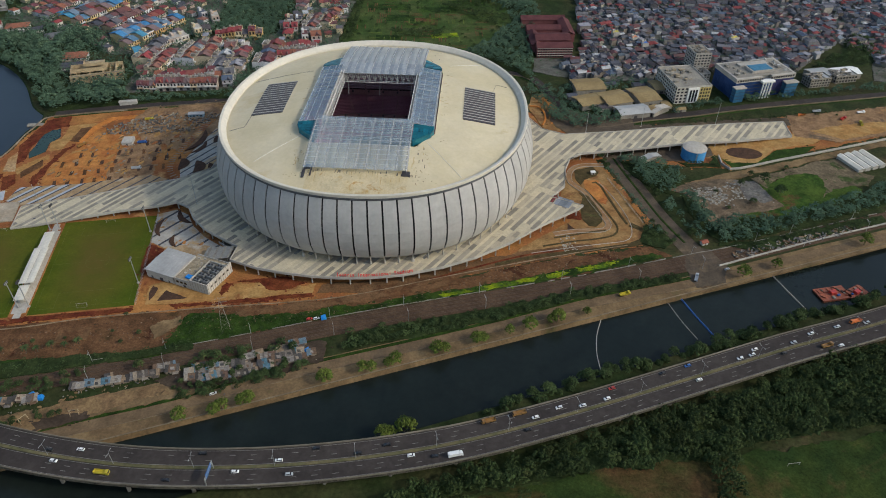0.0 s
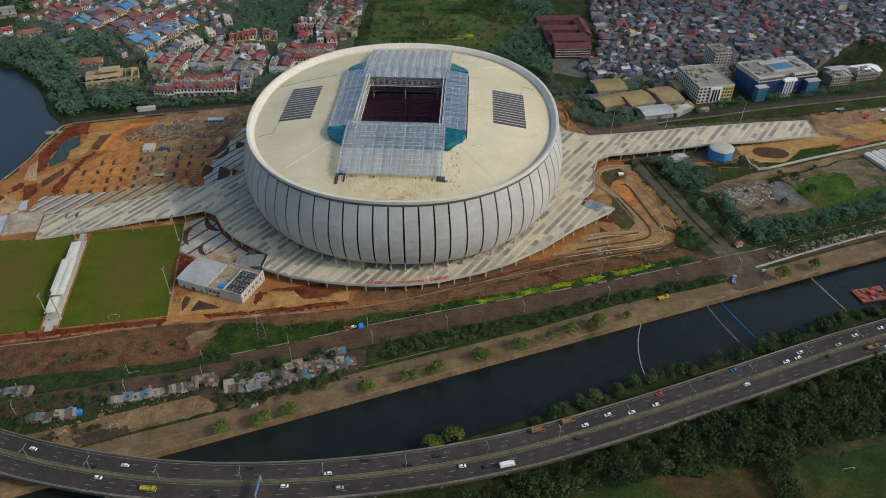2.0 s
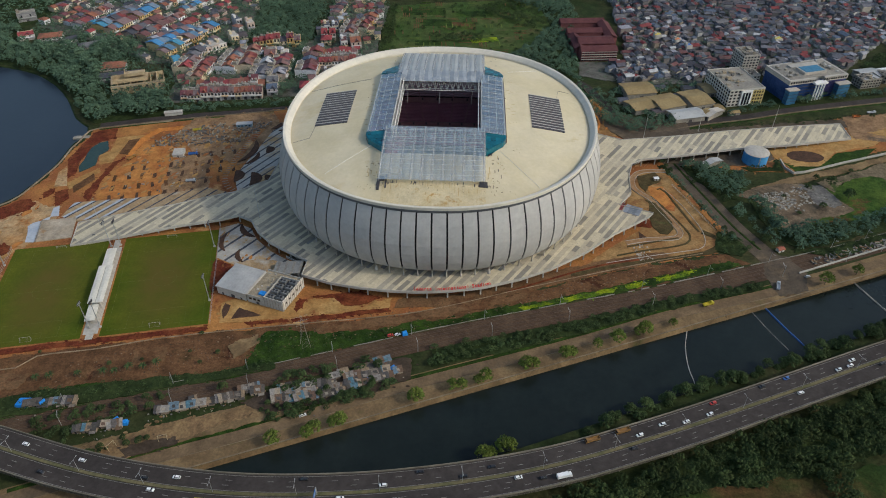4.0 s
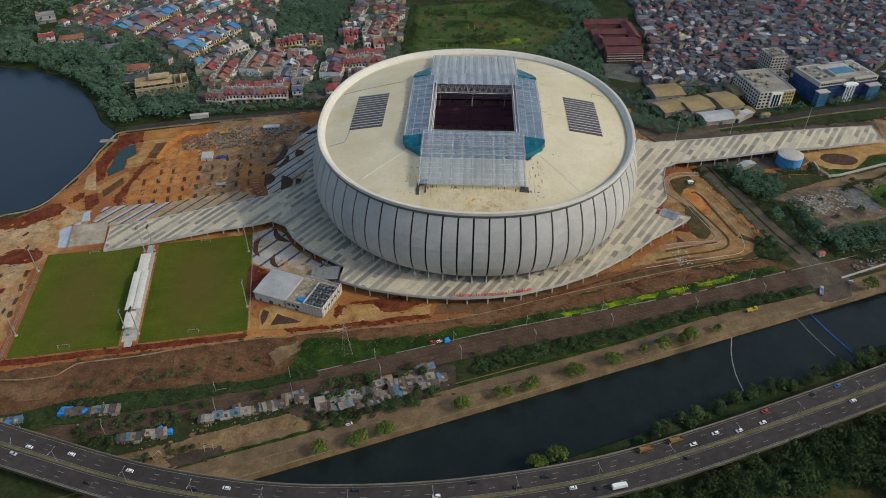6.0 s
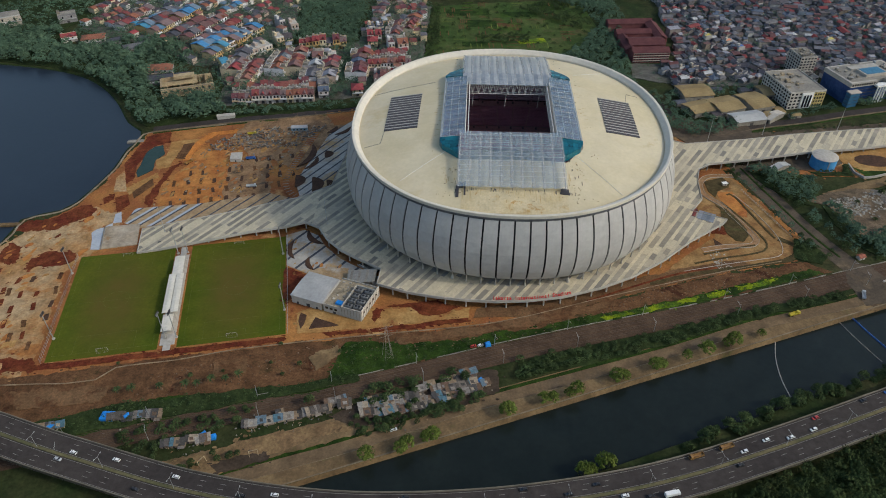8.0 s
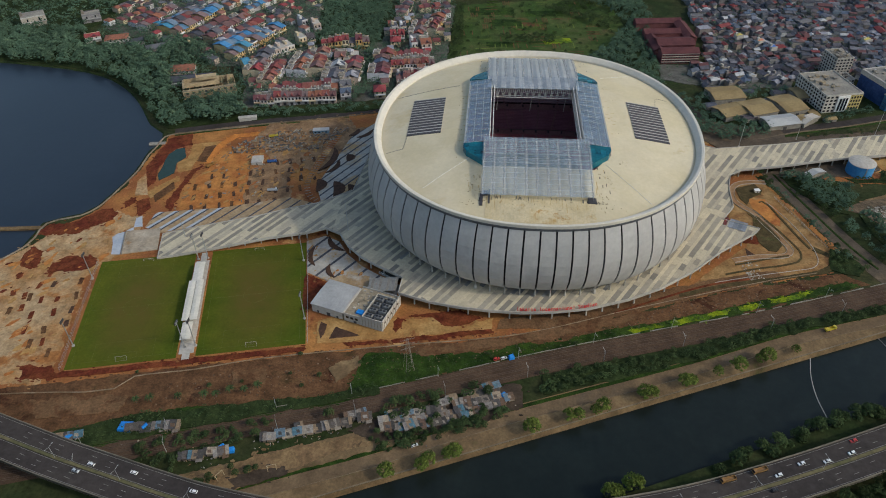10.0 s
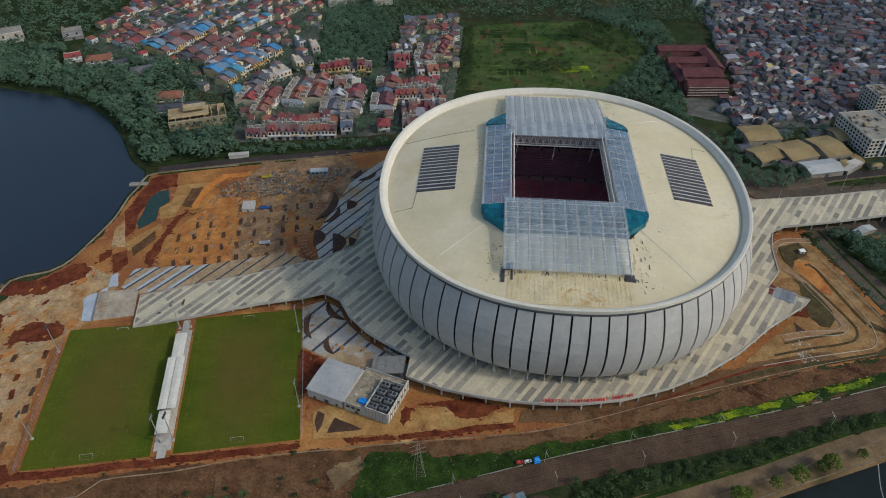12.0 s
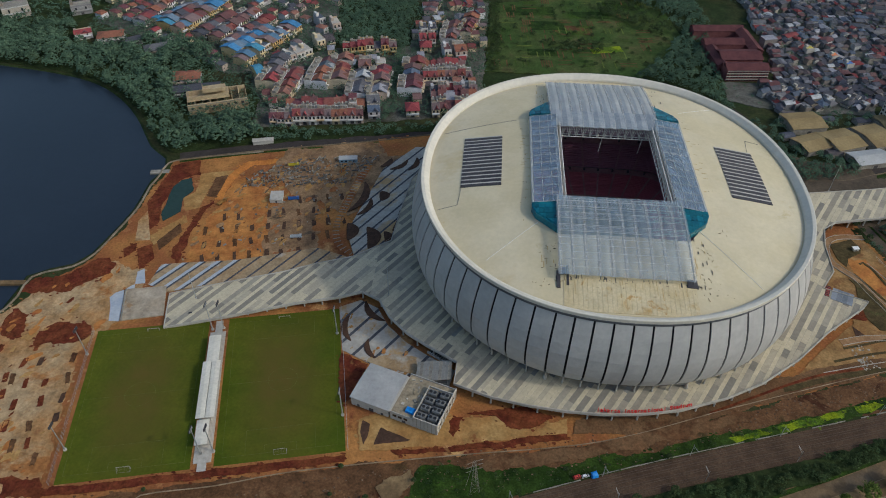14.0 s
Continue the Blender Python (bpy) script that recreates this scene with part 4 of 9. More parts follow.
for u0, u1 in ((0.0, 73.0), (86.0, 160.5)):
    lawn = tagged(part("practice_pitch", MB().prism([on_pitch(u0, 0), on_pitch(u1, 0), on_pitch(u1, 113.5), on_pitch(u0, 113.5)], -0.3, 0.2), turf((u0 + u1) / 2)), "mown green practice pitch with worn brown middle", "pitch", "practice pitches")
    m = MB()
    c = (u0 + u1) / 2
    a, b, v0, v1 = c - 33, c + 33, 5.0, 109.0

    def stripe(ua, va, ub, vb, w=0.11):
        p, q = Vector((*on_pitch(ua, va), 0)), Vector((*on_pitch(ub, vb), 0))
        n = (q - p).cross(Vector((0, 0, 1))).normalized() * w / 2
        m.prism([tuple((p - n).xy), tuple((q - n).xy), tuple((q + n).xy), tuple((p + n).xy)], 0.15, 0.24)

    for s in ((a, v0, b, v0), (a, v1, b, v1), (a, v0, a, v1), (b, v0, b, v1), (a, 57, b, 57)):
        stripe(*s)
    for v, d in ((v0, 1), (v1, -1)):
        for hw, dd in ((20.1, 16.5), (9.2, 5.5)):
            stripe(c - hw, v, c - hw, v + d * dd)
            stripe(c + hw, v, c + hw, v + d * dd)
            stripe(c - hw, v + d * dd, c + hw, v + d * dd)
    for i in range(24):
        t0, t1 = 6.28318 * i / 24, 6.28318 * (i + 1) / 24
        stripe(c + 9.15 * math.cos(t0), 57 + 9.15 * math.sin(t0), c + 9.15 * math.cos(t1), 57 + 9.15 * math.sin(t1))
    part("pitch_line", m, M_PLINE, lawn, "faint white line marking")
    for v, d in ((v0, -1), (v1, 1)):
        g = thing("goal", "white football goal with net frame on the grass", "goal", pose(*on_pitch(c, v), 0.2, 0, 0, PITCH_DEG), "goals on the practice pitches")
        m = MB().rod((-3.66, 0, 0), (-3.66, 0, 2.44), 0.09, 6).rod((3.66, 0, 0), (3.66, 0, 2.44), 0.09, 6).rod((-3.66, 0, 2.44), (3.66, 0, 2.44), 0.09, 6)
        part("goal_frame", m, M_CONC, g)
        m = MB()
        for x in (-3.66, 3.66):
            m.rod((x, 0, 2.44), (x, d * 2.0, 0), 0.06, 4).rod((x, 0, 0), (x, d * 2.0, 0), 0.06, 4)
        for e in range(9):
            m.rod((-3.66 + e * 0.915, 0, 2.44), (-3.66 + e * 0.915, d * 2.0, 0), 0.012, 3)
        m.rod((-3.66, d * 2, 0), (3.66, d * 2, 0), 0.06, 4)
        part("net_frame", m, M_CONCD, g)

# ---------------------------------------------------------------- elevated motorway over the river
HW = [(-1100, 640), (-800, 440), (-600, 340), (-480, 293), (-390, 264), (-340, 250), (-270, 233), (-199, 225), (-134, 227), (-70, 236), (-5, 252), (63, 277), (139, 309), (222, 345), (299, 376), (500, 462), (900, 640)]
hw = [p + Vector((0, 0, 9.0)) for p in smooth_line(HW, 9)]
M_BARRIER = mat("barrier_concrete", (0.15, 0.132, 0.10), (0.20, 0.176, 0.135), 0.05, 0.6, grain=0.2)
M_MEDIAN = mat("median_strip", (0.15, 0.125, 0.065), (0.10, 0.095, 0.045), 0.08, 0.6, grain=0.3)
motorway = thing("motorway", "dark asphalt motorway on a viaduct with concrete barriers", "road", None, "", "structure")
part("carriageway", ribbon(hw, -12.6, 12.6, -1.5, 0.0), M_ASPH, motorway)
for d in (-12.6, 12.3):
    part("barrier", ribbon(hw, d, d + 0.5, -1.8, 1.0), M_BARRIER, motorway)
part("median", ribbon(hw, -0.9, 0.9, 0.0, 0.5), M_MEDIAN, motorway, "weedy raised median")
for d in (-11.3, -1.6, 1.5, 11.2):
    part("edge_line", ribbon(hw, d, d + 0.2, 0.0, 0.03), M_MARK, motorway)
dash = MB()
acc = 0.0
for d in (-8.1, -4.9, 4.9, 8.1):
    side = offset(hw, d)
    run = 0.0
    for a, b in zip(side, side[1:]):
        l = (b - a).length
        if b.x < -480 or a.x > 480:
            continue
        u = (b - a) / l
        n = Vector((-u.y, u.x, 0)) * 0.11
        s = (-run) % 12.0
        while s < l - 3.5:
            p, q = a + u * s, a + u * (s + 3.5)
            dash.prism([tuple((p - n).xy), tuple((q - n).xy), tuple((q + n).xy), tuple((p + n).xy)], 9.0, 9.03)
            s += 12.0
        run += l
tagged(part("lane_dash", dash, M_MARK, motorway), kind="stuff")
last = None
for p in hw:
    if -520 < p.x < 460 and (last is None or (p - last).length > 32):
        last = p
        q0, q1 = offset(hw, -8)[hw.index(p)], offset(hw, 8)[hw.index(p)]
        for q in (q0, q1):
            part("pier", MB().rod((q.x, q.y, -6), (q.x, q.y, 7.6), 1.1, 10), M_CONCD, motorway)
        part("pier_cap", MB().loft([[(e.x + a, e.y, z) for a, z in ((-1.2, 6.6), (1.2, 6.6), (1.2, 7.6), (-1.2, 7.6))] for e in (offset(hw, -11)[hw.index(p)], offset(hw, 11)[hw.index(p)])], True, True), M_CONCD, motorway)


def lamp_post(m, h, arm, label, group, both=True):
    """Street lamp with one or two arms."""
    ob = thing("street_lamp", label, "street lamp", m, group)
    part("post", MB().rod((0, 0, 0), (0, 0, h), 0.14, 6, 0.09), M_POLE, ob)
    for s in ((-1, 1) if both else (1,)):
        a = part("arm", MB().rod((0, 0, h), (0, s * arm, h + 0.5), 0.08, 5), M_POLE, ob)
        part("lamp_head", MB().obox(0, s * (arm + 0.4), h + 0.4, h + 0.6, 0.35, 1.0), M_POLE, a)
    return ob


lampo = None
last = None
for p, q in zip(hw, hw[1:]):
    if -500 < p.x < 440 and (last is None or (p - last).length > 38):
        last = p
        d = math.degrees(math.atan2(q.y - p.y, q.x - p.x))
        mm = pose(p.x, p.y, 9.5, 0, 0, d)
        if lampo is None:
            lampo = lamp_post(mm, 10.0, 2.2, "grey twin-arm street lamp standing on the motorway median", "motorway lamps")
        else:
            copy_thing(lampo, put(mm))

# ---------------------------------------------------------------- vehicles
M_GLASS = mat("car_glass", (0.015, 0.018, 0.022), (0.02, 0.024, 0.03), 1.0, 2.0, rough=0.12, spec=0.6)
M_TYRE = mat("tyre", (0.015, 0.015, 0.015), (0.02, 0.02, 0.02), 1.0, 3.0, rough=0.9)
PAINT = {n: mat(n + "_car_paint", c, tuple(v * 1.08 for v in c), 0.5, 2.0, rough=0.35, grain=0.05, spec=0.5) for n, c in
         (("white", (0.72, 0.71, 0.69)), ("silver", (0.40, 0.41, 0.42)), ("black", (0.02, 0.02, 0.022)), ("yellow", (0.45, 0.36, 0.03)), ("orange", (0.55, 0.16, 0.04)), ("brown", (0.24, 0.13, 0.04)), ("red", (0.42, 0.04, 0.03)), ("blue", (0.04, 0.12, 0.35)))}


def wheels(ob, xs, w, r):
    for x in xs:
        for s in (-1, 1):
            t = part("wheel", MB().rod((x, s * (w / 2 - 0.22), r), (x, s * w / 2, r), r, 10), M_TYRE, ob)


def car(colour):
    ob = thing("car", colour + " passenger car driving on the asphalt", "car", None, "cars")
    sec = [(-2.2, 0.35, 0.75), (-2.1, 0.3, 1.0), (2.0, 0.3, 0.95), (2.25, 0.35, 0.65)]
    part("body", MB().loft([[(x, -0.88, a), (x, 0.88, a), (x, 0.88, b), (x, -0.88, b)] for x, a, b in sec], True, True), PAINT[colour], ob)
    part("cabin", MB().loft([[(-1.95, -0.82, 0.98), (-1.95, 0.82, 0.98), (1.25, 0.82, 0.98), (1.25, -0.82, 0.98)], [(-1.75, -0.68, 1.5), (-1.75, 0.68, 1.5), (0.45, 0.68, 1.5), (0.45, -0.68, 1.5)]], True, True), M_GLASS, ob, "dark glass")
    part("car_roof", MB().loft([[(-1.75, -0.7, 1.49), (-1.75, 0.7, 1.49), (0.5, 0.7, 1.49), (0.5, -0.7, 1.49)], [(-1.6, -0.6, 1.58), (-1.6, 0.6, 1.58), (0.35, 0.6, 1.58), (0.35, -0.6, 1.58)]], True, True), PAINT[colour], ob)
    wheels(ob, (-1.35, 1.4), 1.76, 0.33)
    return ob


def truck(colour, length=9.0, open_bed=True):
    ob = thing("truck", colour + (" open-bed lorry" if open_bed else " box lorry") + " driving on the asphalt", "truck", None, "lorries")
    part("cab", MB().loft([[(length / 2 - 2.0, -1.15, z), (length / 2 - d, -1.15, z), (length / 2 - d, 1.15, z), (length / 2 - 2.0, 1.15, z)] for z, d in ((0.5, 0.0), (1.6, 0.0), (2.7, 0.35))], True, True), PAINT[colour], ob)
    part("windscreen", MB().loft([[(length / 2 - 0.02, -1.0, 1.65), (length / 2 - 0.02, 1.0, 1.65), (length / 2 + 0.03, 1.0, 1.6), (length / 2 + 0.03, -1.0, 1.6)], [(length / 2 - 0.33, -1.0, 2.5), (length / 2 - 0.33, 1.0, 2.5), (length / 2 - 0.27, 1.0, 2.5), (length / 2 - 0.27, -1.0, 2.5)]], True, True), M_GLASS, ob)
    part("chassis", MB().box(-length / 2, length / 2 - 0.2, -0.9, 0.9, 0.5, 0.85), M_TYRE, ob)
    if open_bed:
        m = MB().box(-length / 2, length / 2 - 2.3, -1.2, 1.2, 0.9, 1.1)
        for y in (-1.2, 1.1):
            m.box(-length / 2, length / 2 - 2.3, y, y + 0.1, 1.1, 2.2)
        m.box(-length / 2, -length / 2 + 0.1, -1.1, 1.1, 1.1, 2.2).box(length / 2 - 2.4, length / 2 - 2.3, -1.1, 1.1, 1.1, 2.4)
        part("bed", m, PAINT[colour], ob)
    else:
        part("box_body", MB().box(-length / 2, length / 2 - 2.3, -1.2, 1.2, 0.9, 3.3), PAINT["white"], ob)
    wheels(ob, (-length / 2 + 1.4, -length / 2 + 2.7, length / 2 - 1.3), 2.3, 0.5)
    return ob


proto = {}


def drive(kind, colour, x, y, z, deg):
    key = (kind, colour)
    if key not in proto:
        ob = car(colour) if kind == "car" else truck(colour, 9.0, kind == "truck")
        ob.matrix_basis = put(pose(x, y, z, 0, 0, deg))
        proto[key] = ob
    else:
        copy_thing(proto[key], put(pose(x, y, z, 0, 0, deg)))


def on_motorway(x, lane):
    side = offset(hw, lane)
    for a, b in zip(side, side[1:]):
        if a.x <= x < b.x:
            f = (x - a.x) / (b.x - a.x)
            return a.lerp(b, f), math.degrees(math.atan2(b.y - a.y, b.x - a.x))


for x, lane, kind, colour in ((-222, 6.5, "car", "white"), (-240, 3.2, "car", "black"), (-234, -3.2, "car", "white"), (-203, -6.5, "truck", "yellow"), (-128, -3.2, "car", "white"), (-105, 3.2, "car", "white"),
                              (-97, -6.5, "car", "silver"), (-85, 9.6, "car", "black"), (-44, 6.5, "car", "black"), (-29, -3.2, "car", "white"), (-15, -6.5, "car", "black"), (-3, -8.5, "box", "white"), (16, 9.6, "truck", "brown"), (35, 9.6, "truck", "brown"),
                              (45, 4.0, "car", "white"), (40, -3.2, "car", "black"), (60, 6.5, "car", "white"), (75, 3.2, "car", "white"), (91, 3.2, "car", "white"), (95, 9.6, "car", "red"), (130, 9.6, "car", "black"), (153, -3.2, "car", "white"),
                              (148, 9.6, "car", "blue"), (185, 3.2, "car", "white"), (197, 6.5, "car", "white"), (194, 3.2, "car", "white"), (216, -3.0, "car", "black"), (226, 3.2, "car", "silver"), (241, 6.5, "car", "white"), (248, -6.5, "truck", "brown"), (258, -9.0, "car", "white"),
                              (277, 6.5, "truck", "orange"), (262, 6.5, "car", "white"), (285, 3.2, "car", "silver"), (-280, 6.5, "car", "white"), (-300, -6.5, "car", "black"), (-318, 6.5, "car", "white"), (-345, 3.2, "car", "white"), (-352, -3.2, "car", "silver"), (-150, 9.3, "car", "black"), (-165, -8.5, "car", "black"), (-60, 3.2, "car", "black")):
    p, d = on_motorway(x, lane)
    drive(kind, colour, p.x, p.y, 9.03, d + (180 if lane > 0 else 0))
for x, y, kind, colour, d in ((-162, 286, "car", "white", 26), (119, 401, "truck", "yellow", 23), (178, 424, "truck", "silver", 70), (205, 437, "car", "silver", 20)):
    drive(kind, colour, x, y, 0.25, d)

# blue sign gantry over the near carriageway
gantry = thing("sign_gantry", "blue motorway sign gantry on grey posts", "sign gantry", None)
ga, gb = on_motorway(-141.0, -12.2)[0], on_motorway(-141.0, -0.4)[0]
part("post", MB().rod((ga.x, ga.y, 9.0), (ga.x, ga.y, 16.5), 0.3, 8), M_POLE, gantry)
part("post", MB().rod((gb.x, gb.y, 9.4), (gb.x, gb.y, 16.5), 0.3, 8), M_POLE, gantry)
part("beam", MB().rod((ga.x, ga.y, 16.2), (gb.x, gb.y, 16.2), 0.25, 6).rod((ga.x, ga.y, 14.6), (gb.x, gb.y, 14.6), 0.2, 6), M_POLE, gantry)
gm = (ga + gb) / 2
gd = math.degrees(math.atan2(gb.y - ga.y, gb.x - ga.x))
part("sign_panel", MB().obox(gm.x, gm.y, 13.6, 17.2, 8.5, 0.3, gd), mat("sign_blue", (0.03, 0.10, 0.28), (0.04, 0.13, 0.33), 0.4, 1.0, rough=0.5), gantry, "plain blue sign panel")

# ---------------------------------------------------------------- riverside road, railway and verge
road_line = smooth_line([(-700, 30), (-400, 181), (-250, 247), (-187, 272), (-122, 302), (-33, 337), (30, 362), (90, 388), (163, 413), (225, 437), (289, 464), (354, 490), (700, 634), (1200, 840)], 14)
setting("verge", ribbon(road_line, -9.5, 9.5, -0.4, 0.07), M_BANK, "dry sandy verge along the river", "ground")
setting("road", ribbon(road_line, -2.5, 5.5, -0.3, 0.14), M_RIVERROAD, "dusty tan road along the river", "road")
near = [q for q in road_line if -330 < q.x < 180]
setting("road_kerb", ribbon(near, -3.0, -2.75, -0.2, 0.24), M_QUAY, "low worn kerb between road and quay", "kerb")
setting("roadside_grass", ribbon(near, 5.9, 8.6, -0.2, 0.2), M_GRASS, "ragged green strip beside the river road", "grass")
shore_ground = MB()
xs = list(range(-320, 176, 16))
for xa, xb in zip(xs, xs[1:]):
    shore_ground.prism([(xa, shore_n(xa) + 0.2), (xb, shore_n(xb) + 0.2), (xb, shore_n(xb) + 8.0), (xa, shore_n(xa) + 8.0)], -0.4, 0.05)
setting("quay_ground", shore_ground, M_BANK, "dry sandy ground along the quay", "ground")
setting("quay_wall", ribbon(smooth_line([(x, shore_n(x) + 0.6) for x in range(-320, 560, 40)], 20), -0.45, 0.35, -3.4, 0.35), M_QUAY, "low weathered concrete quay wall", "wall")
setting("roadside_wall", ribbon(smooth_line([(200, 441), (240, 459), (300, 485), (420, 534)], 20), -0.6, 0.6, -0.2, 1.2), M_CONC, "pale concrete wall beside the river road", "wall")
rail_line = smooth_line([(-800, 118), (-560, 200), (-302, 283), (-191, 318), (-85, 356), (-18, 378), (75, 407), (168, 440), (240, 466), (362, 516), (800, 690), (1300, 890)], 14)
setting("railway_bed", ribbon(rail_line, -9, 9, -0.3, 0.2), M_BALLAST, "brown ballast bed of the railway", "railway")
for d in (-6.2, -4.9, -2.0, -0.7, 2.0, 3.3, 5.6, 6.9):
    setting("rail", ribbon(rail_line, d, d + 0.16, 0.15, 0.42), M_STEEL, "rusty steel railway rail", "rail")
wall_line = smooth_line([(q.x, q.y) for q in offset(rail_line, 9.6) if -480 < q.x < 430], 5.0)
rk = random.Random(19)
kerb = MB()
for a, b in zip(wall_line, wall_line[1:]):
    if rk.random() < 0.72:
        ribbon([a, b], -0.22 + rk.uniform(-0.15, 0.15), 0.2, -0.2, rk.uniform(0.35, 0.85), kerb)
setting("rail_kerb", kerb, M_CONCD, "low broken concrete wall beside the railway", "wall", "stuff")


def mast(x, y, h=9.0, deg=0.0):
    ob = thing("railway_mast", "slender grey catenary mast beside the railway", "mast", pose(x, y, 0.1, 0, 0, deg), "railway masts")
    part("post", MB().rod((0, 0, 0), (0, 0, h), 0.2, 6, 0.13), M_POLE, ob)
    part("bracket", MB().rod((0, 0, h - 1.2), (0, -4.2, h - 0.4), 0.09, 4).rod((0, 0, h - 2.6), (0, -4.0, h - 0.6), 0.07, 4), M_POLE, ob)
    return ob


first_mast = None
for i, p in enumerate(rail_line):
    if -420 < p.x < 420 and i % 4 == 0:
        for d, f in ((8.6, 0), (-8.6, 180)):
            q = offset(rail_line, d)[i]
            if first_mast is None:
                first_mast = mast(q.x, q.y, 11.0, 20 + f)
            else:
                copy_thing(first_mast, put(pose(q.x, q.y, 0.1, 0, 0, 20 + f)))

# lattice pylon in the grass beside the railway
pylon = thing("pylon", "tall grey lattice pylon in the grass beside the railway", "pylon", pose(-172, 346, 0.1, 0, 0, 25))
corner = lambda z: 2.6 * (1 - z / 30.0) + 0.35
for sx, sy in ((-1, -1), (1, -1), (1, 1), (-1, 1)):
    part("leg", MB().rod((2.95 * sx, 2.95 * sy, 0), (0.35 * sx, 0.35 * sy, 29), 0.09, 4), M_CONCD, pylon)
for i in range(8):
    z0, z1 = i * 3.4, i * 3.4 + 3.4
    a, b = corner(z0), corner(z1)
    part("bracing", MB().rod((-a, -a, z0), (b, -b, z1), 0.045, 3).rod((a, -a, z0), (-b, -b, z1), 0.045, 3).rod((a, -a, z0), (b, b, z1), 0.045, 3), M_CONCD, pylon)
for z in (20, 24, 28):
    part("cross_arm", MB().rod((-5, 0, z), (5, 0, z), 0.08, 4).rod((-5, 0, z), (0, 0, z + 1.2), 0.045, 3).rod((5, 0, z), (0, 0, z + 1.2), 0.045, 3), M_CONCD, pylon)

GREEN1 = [(-204, 356), (-185, 361), (-165, 358), (-137, 361), (-96, 374), (-70, 374), (-82, 367), (-139, 346), (-182, 331), (-210, 322), (-208, 337)]
patch("grass_strip", GREEN1, 0.16, M_GRASS, "lush green grass beside the railway", seed=4, amp=3.5)
patch("grass_strip", [(-82, 374), (-33, 391), (40, 414), (110, 440), (150, 455), (160, 450), (110, 431), (30, 404), (-30, 383), (-76, 368)], 0.16, M_GRASS, "lush green grass beside the railway", seed=5)
for n, poly in enumerate(([(-22, 391), (-2, 398), (4, 397), (-4, 394), (-18, 388)], [(8, 402), (30, 409), (55, 418), (52, 413), (32, 405), (12, 398)], [(60, 421), (74, 425), (80, 424), (72, 419), (62, 417)], [(86, 429), (104, 436), (119, 441), (113, 435), (98, 429), (88, 426)])):
    patch("lime_strip", poly, 0.24, M_LIME, "bright yellow-green weed strip", seed=6 + 40 * n, step=1.6, amp=1.4)
patch("grass_strip", [(-330, 300), (-240, 316), (-190, 330), (-188, 324), (-250, 304), (-310, 287), (-380, 265), (-395, 275)], 0.16, M_GRASS, "dark green weeds beside the railway", seed=7)
setting("boundary_wall", ribbon(smooth_line([(-520, 296), (-416, 309), (-380, 312), (-362, 316), (-353, 327), (-314, 336), (-278, 347), (-226, 358), (-178, 367), (-96, 383), (-13, 414), (77, 446), (130, 462)], 10), -0.16, 0.16, -0.2, 0.9), mat("earth_stained_wall", (0.30, 0.235, 0.16), (0.22, 0.16, 0.10), 0.1, 0.7, grain=0.25, mid=0.35), "pale earth-stained boundary wall round the site", "wall")

# ---------------------------------------------------------------- northern road, streets and outlying ground
north_line = smooth_line([(-446, 645), (-374, 667), (-290, 688), (-213, 710), (-90, 736), (-10, 762), (40, 786), (66, 772), (80, 738), (95, 701), (112, 676), (131, 667), (176, 684), (233, 700), (300, 722), (467, 766), (900, 880)], 12)
setting("road_north", ribbon(north_line, -4.5, 5.5, -0.3, 0.12), M_ASPH, "grey asphalt road behind the stadium", "road")
setting("road_north_verge", ribbon(north_line, -9.6, -6.8, -0.3, 0.1), M_GRASS, "green verge between road and site", "verge")
setting("north_wall", ribbon(north_line, -6.4, -6.0, -0.2, 1.3), M_QUAY, "pale concrete wall along the road", "wall")
street = smooth_line([(128, 640), (135, 605), (152, 545), (166, 499), (182, 462), (190, 444), (184, 418)], 10)
setting("street", ribbon(street, -10.0, 9.0, -0.3, 0.16), M_OLDROAD, "dusty grey street with a planted median", "road")
setting("street_median", ribbon(street[:-4], -0.9, 0.9, 0.0, 0.45), M_GRASS, "narrow planted median of the street", "median")
patch("crossing", [(178, 462), (198, 462), (206, 440), (200, 420), (176, 412), (172, 436)], 0.22, M_OLDROAD, "dusty level crossing", "road", seed=8)
lake_path = smooth_line([(-374, 659), (-430, 644), (-452, 634), (-453, 615), (-455, 600), (-454, 570), (-459, 538), (-464, 514), (-474, 499), (-498, 486), (-500, 455), (-530, 410)], 8)
setting("lake_kerb", ribbon(lake_path, -0.7, 0.7, -0.4, 0.6), mat("dusty_kerb", (0.27, 0.225, 0.165), (0.20, 0.155, 0.105), 0.06, 0.7, grain=0.25, mid=0.3), "pale concrete kerb along the lake", "kerb")
setting("jetty", MB().obox(-455, 621, -1.6, 0.3, 16, 5, 8), M_CONCD, "small grey concrete jetty on the lake", "jetty")
setting("causeway", MB().obox(-530, 477, -1.6, 0.5, 60, 4, 6), M_BANK, "narrow causeway crossing the lake", "causeway")

# ---------------------------------------------------------------- surfaces of the building site
patch("pale_yard", [(-498, 452), (-484, 480), (-446, 508), (-420, 500), (-414, 470), (-420, 450), (-432, 420), (-412, 340), (-414, 318), (-470, 316), (-560, 326), (-540, 390)], 0.1, M_PALE, "pale trampled screed with red earth showing", seed=10, amp=4.0)
patch("orange_yard", [(-387, 622), (-354, 605), (-346, 563), (-338, 523), (-392, 512), (-397, 532), (-392, 565)], 0.1, M_ORANGE, "vivid orange graded earth", seed=11, amp=4, step=2.5)
